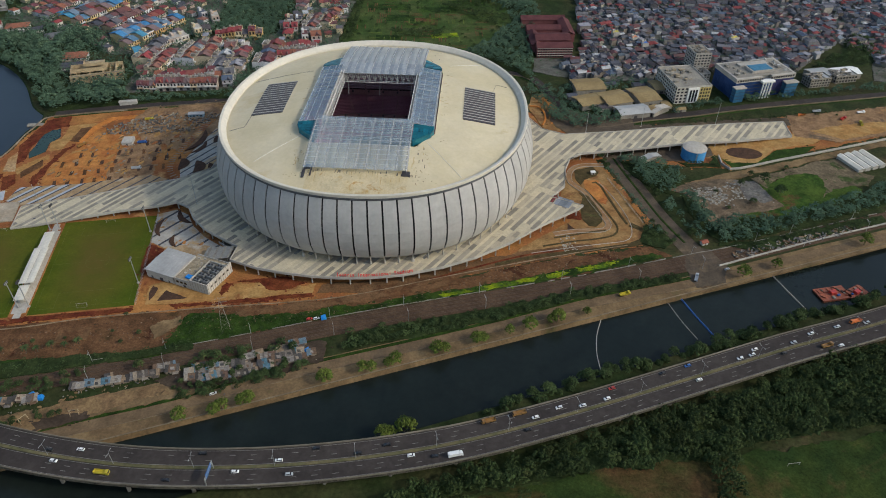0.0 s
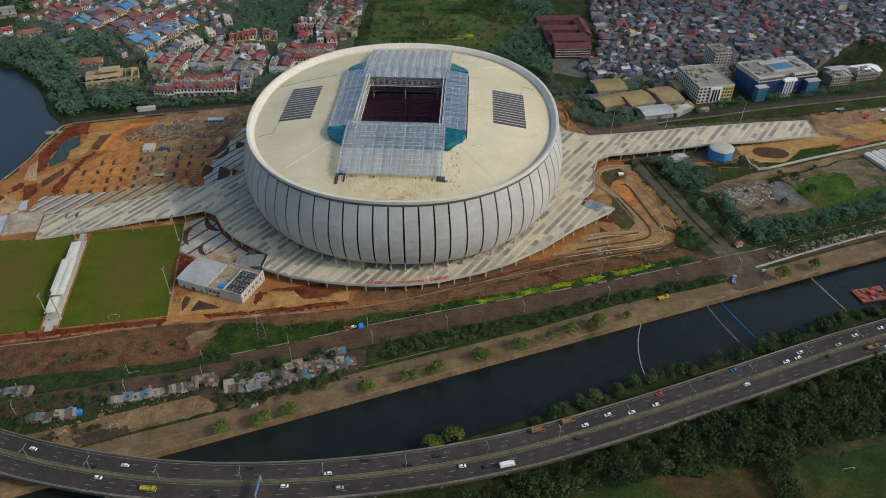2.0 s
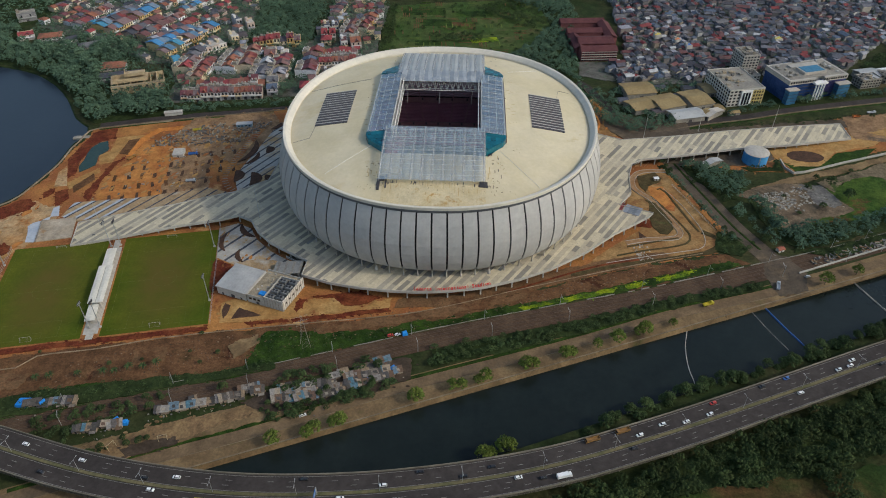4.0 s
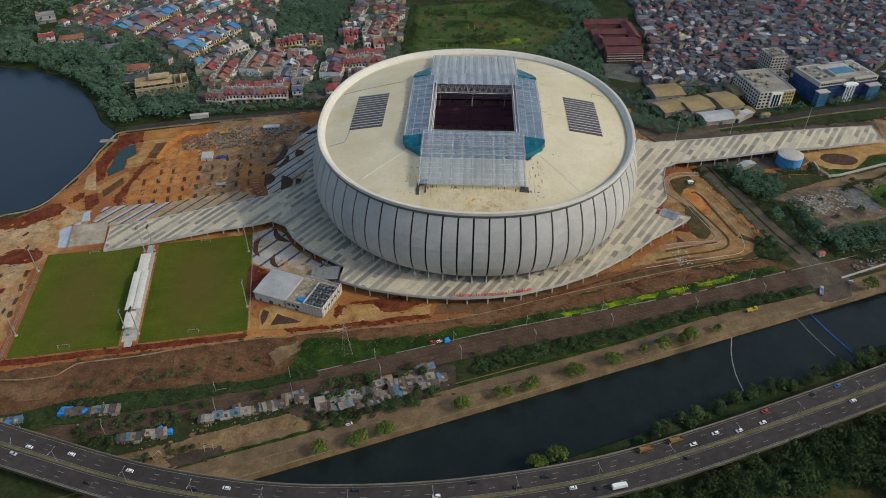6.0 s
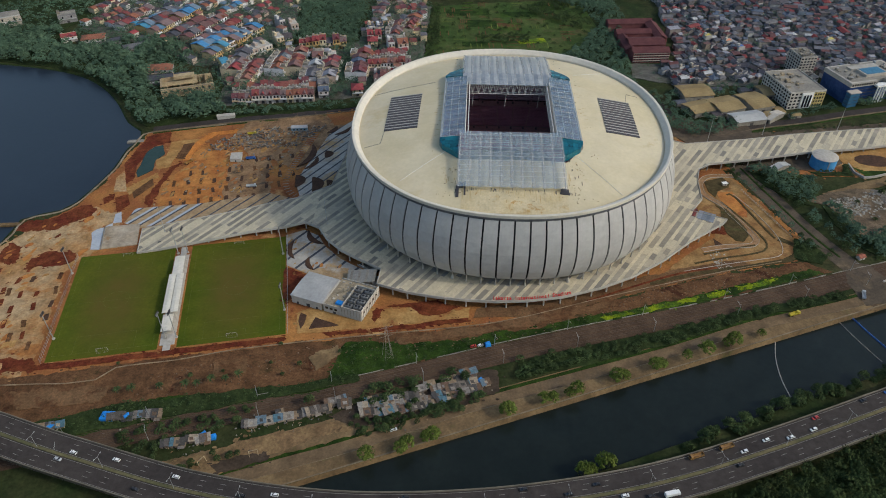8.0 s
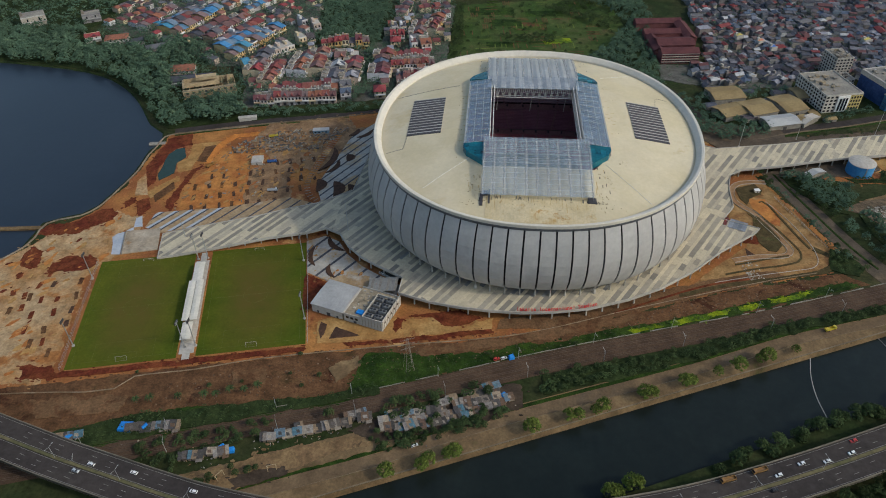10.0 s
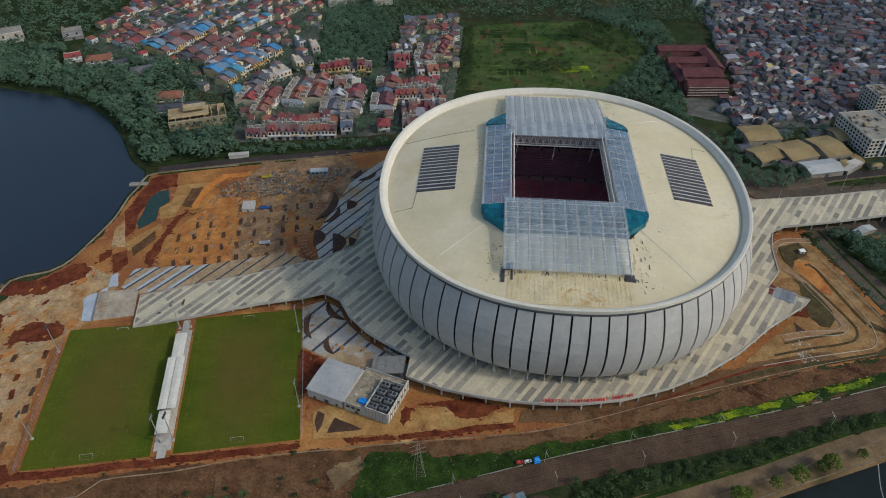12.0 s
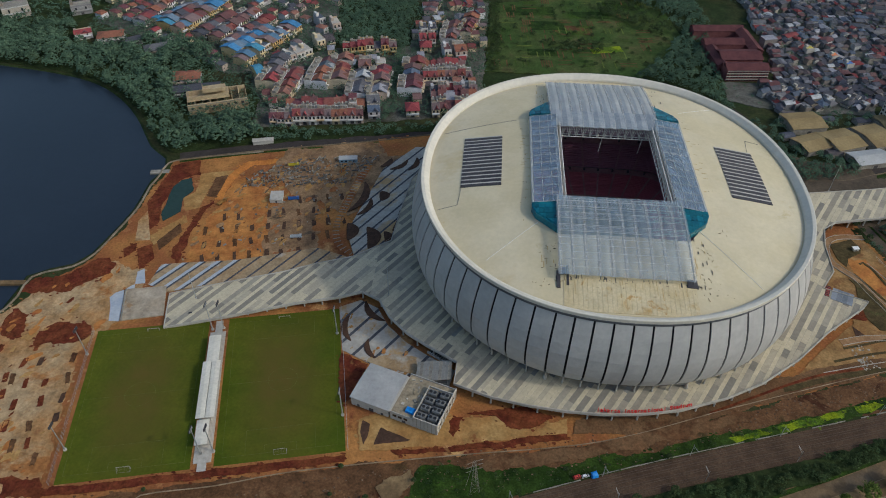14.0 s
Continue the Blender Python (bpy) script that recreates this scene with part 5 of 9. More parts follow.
patch("work_yard", [(-347, 581), (-318, 609), (-300, 536), (-333, 524), (-340, 523)], 0.1, M_YARD, "tan trampled work yard", seed=12, amp=6, step=3)
patch("red_bed", [(-446, 631), (-427, 642), (-418, 619), (-424, 617), (-433, 610), (-437, 576), (-429, 555), (-433, 545), (-449, 577), (-447, 608)], 0.12, M_RED, "dark red bare soil round the pond", seed=13, amp=1.8, step=2)
patch("sand_bed", [(-418, 621), (-392, 629), (-391, 622), (-404, 617), (-405, 595), (-405, 576), (-415, 571), (-422, 586), (-415, 596)], 0.14, M_TAN, "tan compacted sand bed", seed=14, amp=1.0, step=2)
patch("haul_track", [(-333, 658), (-335, 649), (-377, 638), (-387, 622), (-390, 587), (-396, 588), (-395, 624), (-383, 642)], 0.16, M_VIVID, "bright orange haul track", seed=15, amp=2.0, step=2)
patch("soil_bed", [(-404, 617), (-395, 621), (-394, 605), (-396, 590), (-404, 591)], 0.2, M_BROWN, "dark brown soil bed", seed=16, amp=1.0, step=2)
patch("red_bed", [(-397, 588), (-400, 564), (-401, 544), (-399, 529), (-400, 508), (-405, 514), (-408, 526), (-405, 547), (-404, 573)], 0.2, M_RED, "dark red spoil ridge", seed=17, amp=2.5, step=1.6)
patch("red_bank", [(-499, 482), (-472, 494), (-453, 513), (-445, 505), (-445, 494), (-467, 474), (-499, 471)], 0.14, M_RED, "dark red rubble bank along the lake", seed=18, amp=4, step=2)
patch("pale_slab", [(-447, 554), (-444, 567), (-429, 533), (-440, 531)], 0.2, M_PALE, "pale sandy slab", seed=19, amp=0.6, step=3)
patch("sand_path", [(-431, 537), (-412, 565), (-408, 558), (-424, 528)], 0.22, M_TAN, "tan sand path", seed=20, amp=0.8, step=2)
patch("soil_bed", [(-423, 532), (-413, 555), (-408, 545), (-418, 522)], 0.26, M_BROWN, "dark soil bed", seed=21, amp=0.5, step=3)
patch("red_bed", [(-445, 522), (-438, 529), (-435, 521), (-441, 512)], 0.26, M_RED, "dark red soil bed", seed=22, amp=0.7, step=2)
patch("red_bed", [(-435, 522), (-426, 529), (-418, 513), (-424, 500)], 0.26, M_RED, "dark red soil bed", seed=23, amp=0.8, step=2)
patch("red_bed", [(-495, 453), (-483, 450), (-478, 442), (-476, 431), (-482, 427), (-490, 429), (-495, 444)], 0.2, M_RED, "dark red bare soil", seed=24, amp=3.2, step=1.6)
patch("red_bed", [(-468, 436), (-458, 444), (-437, 447), (-432, 440), (-435, 431), (-450, 427), (-464, 424)], 0.2, M_RED, "dark red bare soil", seed=25, amp=3.5, step=1.6)
patch("red_bed", [(-433, 329), (-412, 332), (-400, 322), (-427, 319)], 0.2, M_RED, "dark red bare soil", seed=26, amp=3.5, step=1.6)
POOL = [(-432, 610), (-424, 614), (-417, 597), (-422, 586), (-418, 569), (-428, 556), (-432, 563), (-436, 600)]
patch("mud_pool", POOL, 0.3, M_POND, "opaque teal water in a dug pit", "water", seed=50, amp=1.0)
PITS = [(-453, 412), (-454, 394), (-453, 378), (-450, 363), (-438, 351), (-442, 396), (-438, 382), (-435, 365), (-431, 353), (-429, 401), (-426, 386), (-433, 417), (-423, 372), (-421, 344), (-464, 385), (-462, 423), (-463, 410), (-463, 397)]
patch("muddy_yard", [(-352, 668), (-240, 692), (-236, 668), (-262, 640), (-282, 575), (-330, 600), (-362, 628)], 0.1, M_YARD, "brown trampled work yard", seed=20, amp=6.0, step=3.0)
patch("yard_road", [(-275, 690), (-225, 700), (-232, 672), (-262, 662)], 0.16, M_EARTH, "brown earth track", seed=21)

# pits dug in rows across the yards
rng = random.Random(3)
def soil_pit(seed):
    """A dug pit: a ragged low lip of turned soil round a sunken dark bed."""
    o = ragged([(-2.0, -3.4), (2.0, -3.0), (1.8, 3.3), (-1.9, 3.1)], 0.7, 1.5, seed)
    return MB().loft([[(x, y, 0.0) for x, y in o], [(x * 0.88, y * 0.92, 0.3) for x, y in o], [(x * 0.66, y * 0.8, 0.12) for x, y in o]], False, True)


pit_meshes = [soil_pit(61 + i).mesh("soil_pit", (M_BROWN, M_EARTH, M_RED, M_SOIL)[i]) for i in range(4)] + [soil_pit(81).mesh("soil_pit", M_RED)]
pits = thing("planting_pits", "rows of dark soil planting pits in bare earth", "planting pits", None, "", "stuff")
for r in range(7):
    for c in range(-1, 10):
        p = (-383 + c * 11.6 - r * 3.3 + rng.uniform(-0.7, 0.7), 516 + c * 2.55 + r * 15.6 + rng.uniform(-0.9, 0.9))
        if rng.random() < 0.94 and inside(*p, [(-394, 510), (-352, 517), (-300, 530), (-286, 545), (-284, 612), (-330, 612), (-334, 586), (-372, 584), (-392, 566)]):
            share("soil_pit", pit_meshes[(3, 3, 0, 3, 3)[rng.randrange(5)]], pits, pose(*p, 0.25, 0, 0, rng.uniform(4, 20)) @ Matrix.Diagonal((rng.uniform(0.62, 0.9), rng.uniform(1.2, 1.6), 1, 1)))
for x, y in PITS:
    share("soil_pit", pit_meshes[rng.choice((0, 2, 3, 4))], pits, pose(x, y, 0.3, 0, 0, rng.uniform(2, 18)) @ Matrix.Diagonal((rng.uniform(0.7, 1.0), rng.uniform(1.0, 1.4), 1, 1)))
for r in range(5):
    for c in range(4):
        p = (-500 + c * 11 + r * 2 + rng.uniform(-2, 2), 340 + r * 15 - c * 1.5 + rng.uniform(-2, 2))
        if rng.random() < 0.8 and p[0] < -468:
            share("soil_pit", pit_meshes[rng.randrange(5)], pits, pose(*p, 0.2, 0, 0, rng.uniform(2, 18)) @ Matrix.Diagonal((rng.uniform(0.7, 1.1), rng.uniform(1.0, 1.5), 1, 1)))


# stains of other soil trampled across the yards
def stains(name, zone, material, n, rmin, rmax, seed, z, label):
    rg = random.Random(seed)
    m = MB()
    xs, ys = [p[0] for p in zone], [p[1] for p in zone]
    while n:
        x, y = rg.uniform(min(xs), max(xs)), rg.uniform(min(ys), max(ys))
        if not inside(x, y, zone):
            continue
        n -= 1
        r, sq, a = rg.uniform(rmin, rmax), rg.uniform(0.25, 0.7), rg.uniform(0.6, 1.5)
        lump = [rg.uniform(0.45, 1.35) for k in range(18)]
        lump = [(lump[k - 1] + 2 * lump[k] + lump[(k + 1) % 18]) / 4 for k in range(18)]
        ring = []
        for k in range(18):
            t = 6.28318 * k / 18
            u, v = r * lump[k] * math.cos(t), r * lump[k] * sq * math.sin(t)
            ring.append((x + u * math.cos(a) - v * math.sin(a) + rg.uniform(-0.25, 0.25), y + u * math.sin(a) + v * math.cos(a) + rg.uniform(-0.25, 0.25)))
        m.prism(ring, -0.3, z + 0.004 * n / 10)
    setting(name, m, material, label, "ground", "stuff")


PALE_ZONE = [(-495, 448), (-484, 476), (-446, 502), (-424, 490), (-424, 450), (-436, 420), (-414, 340), (-420, 322), (-500, 320), (-540, 390)]
ORANGE_ZONE = [(-398, 516), (-350, 524), (-305, 540), (-288, 570), (-275, 640), (-340, 655), (-385, 625), (-398, 560)]
stains("soil_stains", PALE_ZONE, M_ORANGE, 46, 1.0, 6.0, 301, 0.42, "orange soil trampled across the pale yard")
stains("soil_stains", PALE_ZONE, M_RED, 22, 0.8, 3.6, 302, 0.45, "dark red soil trampled across the pale yard")
stains("soil_stains", PALE_ZONE, M_TAN, 26, 1.5, 6.5, 303, 0.40, "tan sand spread across the pale yard")
stains("soil_stains", ORANGE_ZONE, M_YARD, 70, 0.8, 4.5, 304, 0.42, "grey-brown mud trampled across the site")
stains("soil_stains", ORANGE_ZONE, M_TAN, 50, 0.8, 5.0, 305, 0.45, "tan sand spread across the site")
stains("soil_stains", ORANGE_ZONE, M_EARTH, 50, 0.8, 4.5, 306, 0.48, "red-brown soil trampled across the site")

LOWER_PLAZA = [(-248, 424), (-222, 416), (-200, 416), (-200, 430), (-222, 440), (-240, 442)]
patch("sand_spill", [(-246, 430), (-232, 436), (-212, 436.5), (-208, 428), (-211, 421), (-231, 424)], 0.75, M_SANDY, "sand washed over the lower plaza", seed=311, amp=3.0, step=1.8)
stains("plaza_dirt", LOWER_PLAZA, M_TAN, 14, 0.8, 3.5, 307, 0.82, "sand trodden over the lower plaza")
stains("plaza_dirt", LOWER_PLAZA, M_ORANGE, 14, 0.6, 2.8, 308, 0.86, "orange soil trodden over the lower plaza")
stains("plaza_dirt", [(-268, 470), (-260, 440), (-242, 430), (-232, 448), (-250, 474)], M_TAN, 10, 0.6, 3.0, 309, 0.7, "sand trodden over the lower plaza")

# stacked building material and scaffolding in the work yard
rng = random.Random(14)
M_SCAFF = mat("stacked_material", (0.85, 0.85, 0.85), (1, 1, 1), 0.4, 1.2, grain=0.3, island=True, palette=[(0.14, 0.13, 0.12), (0.24, 0.21, 0.18), (0.27, 0.245, 0.21), (0.20, 0.12, 0.07), (0.10, 0.095, 0.09), (0.33, 0.29, 0.22), (0.15, 0.145, 0.14), (0.28, 0.20, 0.12)])
heaps = MB()
YARD = [(-384, 600), (-356, 604), (-340, 610), (-290, 618), (-280, 640), (-270, 662), (-330, 654), (-372, 628)]
for i in range(900):
    x, y = rng.uniform(-385, -262), rng.uniform(606, 668)
    if inside(x, y, YARD):
        long_ = rng.random() < 0.6
        heaps.obox(x, y, 0.2, 0.3 + rng.uniform(0.3, 1.6), rng.uniform(1.5, 6.5) if long_ else rng.uniform(0.8, 2.4), rng.uniform(0.2, 0.6) if long_ else rng.uniform(0.7, 2.0), rng.choice((12, 40, 102, 70, rng.uniform(0, 180))))
for i in range(70):
    x, y = rng.uniform(-400, -285), rng.uniform(512, 620)
    if inside(x, y, [(-398, 512), (-352, 517), (-300, 536), (-285, 560), (-285, 610), (-345, 612), (-372, 590)]):
        heaps.obox(x, y, 0.2, 0.3 + rng.uniform(0.2, 1.0), rng.uniform(0.8, 3.5), rng.uniform(0.5, 1.5), rng.uniform(0, 180))
setting("site_material", heaps, M_SCAFF, "stacked planks, steel and rubble on the yard", "building material", "stuff")
for x, y, d, c in ((-331, 593, 12, "blue"), (-318, 546, 10, "silver"), (-342, 640, 15, "yellow"), (-388, 583, 60, "brown")):
    drive("truck", c, x, y, 0.3, d)
# rubble and spoil along the brown strip
rng = random.Random(15)
spoil = MB()
for i in range(700):
    x = rng.uniform(-330, 120)
    y = 360 + 0.28 * (x + 178) + rng.uniform(-18, 8) if x < -60 else 386 + 0.37 * (x + 60) + rng.uniform(-8, 8)
    s = rng.uniform(0.2, 0.65)
    spoil.loft([[(x - s, y - s * 0.8, 0.05), (x + s, y - s, 0.05), (x + s * 0.9, y + s, 0.05), (x - s, y + s * 0.7, 0.05)], [(x - s * 0.5, y - s * 0.3, s * 0.9), (x + s * 0.5, y - s * 0.5, s * 0.7), (x + s * 0.4, y + s * 0.4, s), (x - s * 0.5, y + s * 0.4, s * 0.6)]], True, True)
M_SPOIL = mat("spoil_stones", (0.10, 0.062, 0.038), (0.15, 0.10, 0.065), 0.3, 1.0, grain=0.3, rand=0.5, island=True)
setting("spoil", spoil, M_SPOIL, "scattered stones and spoil on brown soil", "stones", "stuff")

# ---------------------------------------------------------------- lower plazas with stripes and leaf-shaped openings drawn as soil
def leaf_outline(cx, cy, l, w, deg):
    a, pts = radians(deg), []
    for i in range(16):
        t = 2 * math.pi * i / 16
        u, v = l / 2 * math.cos(t), w / 2 * math.sin(t) * abs(math.sin(t)) ** 0.4 + 0.18 * l * (math.cos(t) ** 2 - 0.5)
        pts.append((cx + u * math.cos(a) - v * math.sin(a), cy + u * math.sin(a) + v * math.cos(a)))
    return pts




def striped(name, poly, zf, step, width, label, stripe_mat, seed, leaves=(), base_mat=None, pair=None):
    """A sloping plaza with dark stripes on the bias; dark soil beds stand in for leaf-shaped openings."""
    ob = thing(name, label, "plaza", None, "", "structure")
    part("screed", MB().prism(poly, -0.3, zf), base_mat or M_SLATE, ob)
    r = -200
    while r * step < 900:
        v = r * step
        r += 1
        q = [(a * pu[0] + b * pv[0], a * pu[1] + b * pv[1]) for a, b in ((-300, v), (1000, v), (1000, v + width), (-300, v + width))]
        c = clip(poly, q)
        if len(c) >= 3:
            part("stripe", MB().prism(c, lambda x, y: zf(x, y) - 0.1, lambda x, y: zf(x, y) + 0.12), stripe_mat, ob)
        if pair:
            q = [(a * pu[0] + b * pv[0], a * pu[1] + b * pv[1]) for a, b in ((-300, v + width), (1000, v + width), (1000, v + width + pair[1]), (-300, v + width + pair[1]))]
            c = clip(poly, q)
            if len(c) >= 3 and min(p[0] for p in c) < pair[2]:
                part("pale_stripe", MB().prism(c, lambda x, y: zf(x, y) - 0.1, lambda x, y: zf(x, y) + 0.1), pair[0], ob)
    # raised dark beds take the place of the plaza's leaf-shaped dark holes
    for cx, cy, l, w, d in leaves:
        o = leaf_outline(cx, cy, l, w, d)
        part("leaf_bed", MB().prism(o, lambda x, y: zf(x, y) - 0.1, lambda x, y: zf(x, y) + 0.5), M_SOIL, ob, "dark soil bed standing in for a leaf-shaped opening")
    return ob


striped("plaza_southwest", [(-271, 476), (-262, 438), (-242, 428), (-217, 421), (-190, 414), (-187, 427), (-209, 440), (-221, 448), (-235, 462), (-244, 477), (-257, 484)],
        lambda x, y: 0.35 + 0.004 * (x + 271), 13.2, 2.0, "pale striped lower plaza, its leaf-shaped openings drawn as dark soil", M_STRIPE, 0,
        ((-247, 473, 24, 5, -48), (-262, 457, 24, 4.6, -78), (-244, 440, 18, 4.0, -66)))
striped("plaza_northwest", [(-280, 556), (-268, 614), (-263, 640), (-238, 672), (-214, 672), (-234, 622), (-238, 580), (-242, 542), (-268, 524)],
        lambda x, y: 0.8 + 0.1 * (x + 282), 9.0, 1.6, "pale striped sloping plaza, its leaf-shaped openings drawn as dark soil", M_STRIPE, 0,
        ((-276.5, 600, 42, 7, 79), (-269.5, 586, 24, 5, 69), (-257.4, 600.7, 13, 9, 98), (-260.5, 648, 15, 6, 56), (-248.7, 644, 20, 5, 45), (-236.4, 645, 20, 5, 73),
         (-277.0, 556, 21, 10, 100), (-259.5, 548, 27, 11, 101), (-246.5, 546, 19, 8, 102), (-240.0, 568, 26, 9, 83)))
# ribbed ramp of pale bars that follows the foot of the sloping plaza
fin_line = smooth_line([(-277, 648), (-283.5, 614), (-288, 580), (-289.5, 561), (-285, 544), (-276, 534), (-264, 528)], 3.6)
setting("ramp_earth", ribbon(fin_line, -3.6, 3.6, -0.3, 0.42), M_EARTH, "red-brown earth ramp along the plaza", "track")
fins = thing("ribbed_ramp", "row of pale concrete bars across an earth ramp", "ramp", None, "", "structure")
for a, b, c in zip(offset(fin_line, -3.0), offset(fin_line, 3.0), fin_line):
    d = math.degrees(math.atan2(b.y - a.y, b.x - a.x))
    part("bar", MB().obox(c.x, c.y, 0.3, 0.7, 5.4, 0.5, d), M_CONCD, fins)
striped("plaza_west", [(-412, 486), (-410, 507), (-399, 509), (-355, 515), (-299, 532), (-270, 522), (-294, 514.5), (-317, 504.5), (-355, 492.5), (-395, 479.5)],
        lambda x, y: 0.3 + 0.031 * (x + 412), 9.6, 1.5, "sandy strip with pale and dark blue-grey stripes", M_STRIPE, 0, (), M_SANDY, (M_BLUEISH, 2.6, -366))
M_FORE = mat("sandy_concrete", (0.36, 0.30, 0.225), (0.32, 0.255, 0.18), 0.05, 0.6, grain=0.2, c3=(0.40, 0.35, 0.28), mid=0.3, midscale=0.12, blot=((0.30, 0.19, 0.10), 0.05, 0.6))
fore = thing("forecourt_west", "bare sandy concrete forecourt slab", "plaza", None, "", "structure")
part("slab", MB().prism([(-424.4, 479.5), (-397.6, 485.0), (-389.6, 457.5), (-415.9, 450.2)], -0.2, 0.9), M_FORE, fore)
part("retaining_edge", MB().prism([(-425.3, 479.4), (-424.4, 479.6), (-415.9, 450.2), (-416.8, 449.9)], -0.2, 1.3), M_CONCD, fore)
for poly in ([(-424.3, 497.8), (-420.5, 501.3), (-414.4, 487.1), (-421.1, 485.3)], [(-420.9, 485.2), (-420.0, 481.2), (-425.6, 479.6), (-423.2, 483.3)], [(-426.2, 478.9), (-431.1, 475.7), (-433.4, 471.0), (-429.3, 462.8), (-424.7, 449.5), (-417.6, 449.8), (-423.0, 469.1)]):
    laid[0] += 1
    setting("pale_strip", MB().prism(poly, -0.2, 0.25 + 0.006 * laid[0]), M_BLUEISH, "pale blue-grey paving strip", "paving")

# canopy and open stairwell beside the front deck
stairs = thing("deck_canopy", "dark striped canopy sloping down from the deck", "canopy", pose(-200.5, 422, 0, 0, 0, 4), "", "structure")
for a in range(11):
    for b in range(4):
        x0, y0 = -11 + a * 2.0 + b * 0.3, -7.6 + b * 3.8
        part("canopy_sheet", MB().prism([(x0, y0), (x0 + 1.9, y0), (x0 + 1.9, y0 + 3.7), (x0, y0 + 3.7)], lambda x, y: 5.4 + 0.1 * x, lambda x, y: 5.7 + 0.1 * x), M_CONCD if a % 3 == 1 else M_DECK, stairs)
for x, y in ((-10, -7), (-10, 6), (9, -7), (9, 6), (0, -7)):
    part("post", MB().rod((x, y, 0), (x, y, 5.4 + 0.1 * x), 0.35, 6), M_CONC, stairs)
well = thing("stairwell", "dark open stairwell with pale rails beside the deck", "stairwell", pose(-196, 439, 0, 0, 0, -33), "", "structure")
# flat slab; the stairwell's shaded depth is only its near-black colour
part("pit", MB().box(-9, 9, -4, 4, 0.3, 0.6), M_DARK, well, "near-black slab putting shade into the stairwell opening")
for i in range(10):
    part("step", MB().box(-8.5 + i * 1.7, -7.6 + i * 1.7, -3.6, 3.6, 0.55, 0.75 + i * 0.12), M_CONCD, well)
for y in (-4.2, 4.2):
    part("kerb", MB().box(-9.3, 9.3, y - 0.25, y + 0.25, 0, 1.2), M_CONC, well)
    part("rail", MB().rod((-9.2, y, 2.2), (9.2, y, 2.2), 0.12, 5), M_WHITE, well)
    for i in range(7):
        part("rail_post", MB().rod((-9 + i * 3, y, 1.1), (-9 + i * 3, y, 2.2), 0.1, 4), M_WHITE, well)

# blue-grey canopy panels and red steps at the eastern tip of the deck
M_CANOPY = mat("canopy_panel", (0.15, 0.165, 0.19), (0.19, 0.205, 0.23), 0.1, 0.8, rough=0.5, grain=0.15, rand=0.2)
tip = thing("tip_canopy", "blue-grey panel canopy over steps at the deck corner", "canopy", pose(74, 512, 0, 0, 0, -26), "", "structure")
for n in range(4):
    part("canopy_sheet", MB().box(n * 3.5 - 0.2, n * 3.5 + 3.2, -6.0, 6.6, 8.16, 8.42), M_CANOPY, tip)
for x, y in ((0.5, 6.2), (12.8, 6.2)):
    part("post", MB().rod((x, y, 0), (x, y, 8.2), 0.4, 8), M_CONC, tip)
steps = thing("red_steps", "red steps in an opening of the deck corner", "steps", pose(72.2, 514, 0, 0, 0, -26), "", "structure")
# thin near-black sheet on the deck stands in for the shaded opening
part("well", MB().box(-2.0, 1.0, -5.5, 6.0, 8.12, 8.17), M_DARK, steps, "near-black sheet putting shade into the stair opening")
for n in range(6):
    part("step", MB().box(-1.8, 0.8, -5.0 + n * 1.8, -4.0 + n * 1.8, 8.17, 8.3), M_TREAD, steps)

# big red lettering along the front of the deck
words = "Jakarta International Stadium"
sign = thing("lettering", "red standing letters along the deck edge", "sign", pose(-72.0, 400.9, DECK_Z + 0.5, 0, 0, 8.6))
for n, ch in enumerate(words):
    if ch == " ":
        continue
    text = bpy.data.curves.new("letter", "FONT")
    text.body, text.size, text.extrude, text.align_x = ch, 4.1 * K, 0.22 * K, "CENTER"
    tmp = bpy.data.objects.new("letter", text)
    scene.collection.objects.link(tmp)
    me = bpy.data.meshes.new_from_object(tmp.evaluated_get(bpy.context.evaluated_depsgraph_get()))
    bpy.data.objects.remove(tmp)
    me.materials.clear()
    me.materials.append(M_SIGN)
    f = (n - 14) / 14.5
    share("letter", me, sign, pose(29.0 * f, 1.3 - 2.6 * (1 - f * f), 0, 76, 0, 8.0 * f))

# ---------------------------------------------------------------- service building beside the pitches
M_UNIT = mat("unit_casing", (0.11, 0.11, 0.11), (0.15, 0.15, 0.148), 0.3, 1.2, rough=0.6, grain=0.25)
M_RAWROOF = mat("sandy_roof", (0.36, 0.29, 0.19), (0.28, 0.23, 0.16), 0.12, 0.9, grain=0.25, mid=0.35, midscale=0.2)
SB = pose(-248.5, 396.5, 0, 0, 0, -18.5)
bd = thing("service_building", "low white service building with grey roof and rooftop machines", "building", SB)
part("wall", MB().box(0, 25, 0.0, 27, 0, 7.5), M_WALL, bd)
part("metal_roof", MB().loft([[(-0.6, y, 7.5 + h), (25.5, y, 7.5 + h), (25.5, y, 7.8 + h), (-0.6, y, 7.8 + h)] for y, h in ((-0.6, 0.0), (13.5, 1.0), (27.6, 0.2))], True, True), M_ROOFGREY, bd, "grey sheet-metal roof")
for i in range(9):
    x = 2.0 + i * 2.7
    part("roof_seam", MB().loft([[(x, y, 7.78 + h), (x + 0.25, y, 7.78 + h), (x + 0.25, y, 7.95 + h), (x, y, 7.95 + h)] for y, h in ((-0.5, 0.0), (13.5, 1.0), (27.5, 0.2))], True, True), M_ROOFGREY, bd)
part("gutter", MB().box(25.5, 26.4, -0.3, 27.3, 6.9, 7.9), M_WALL, bd)
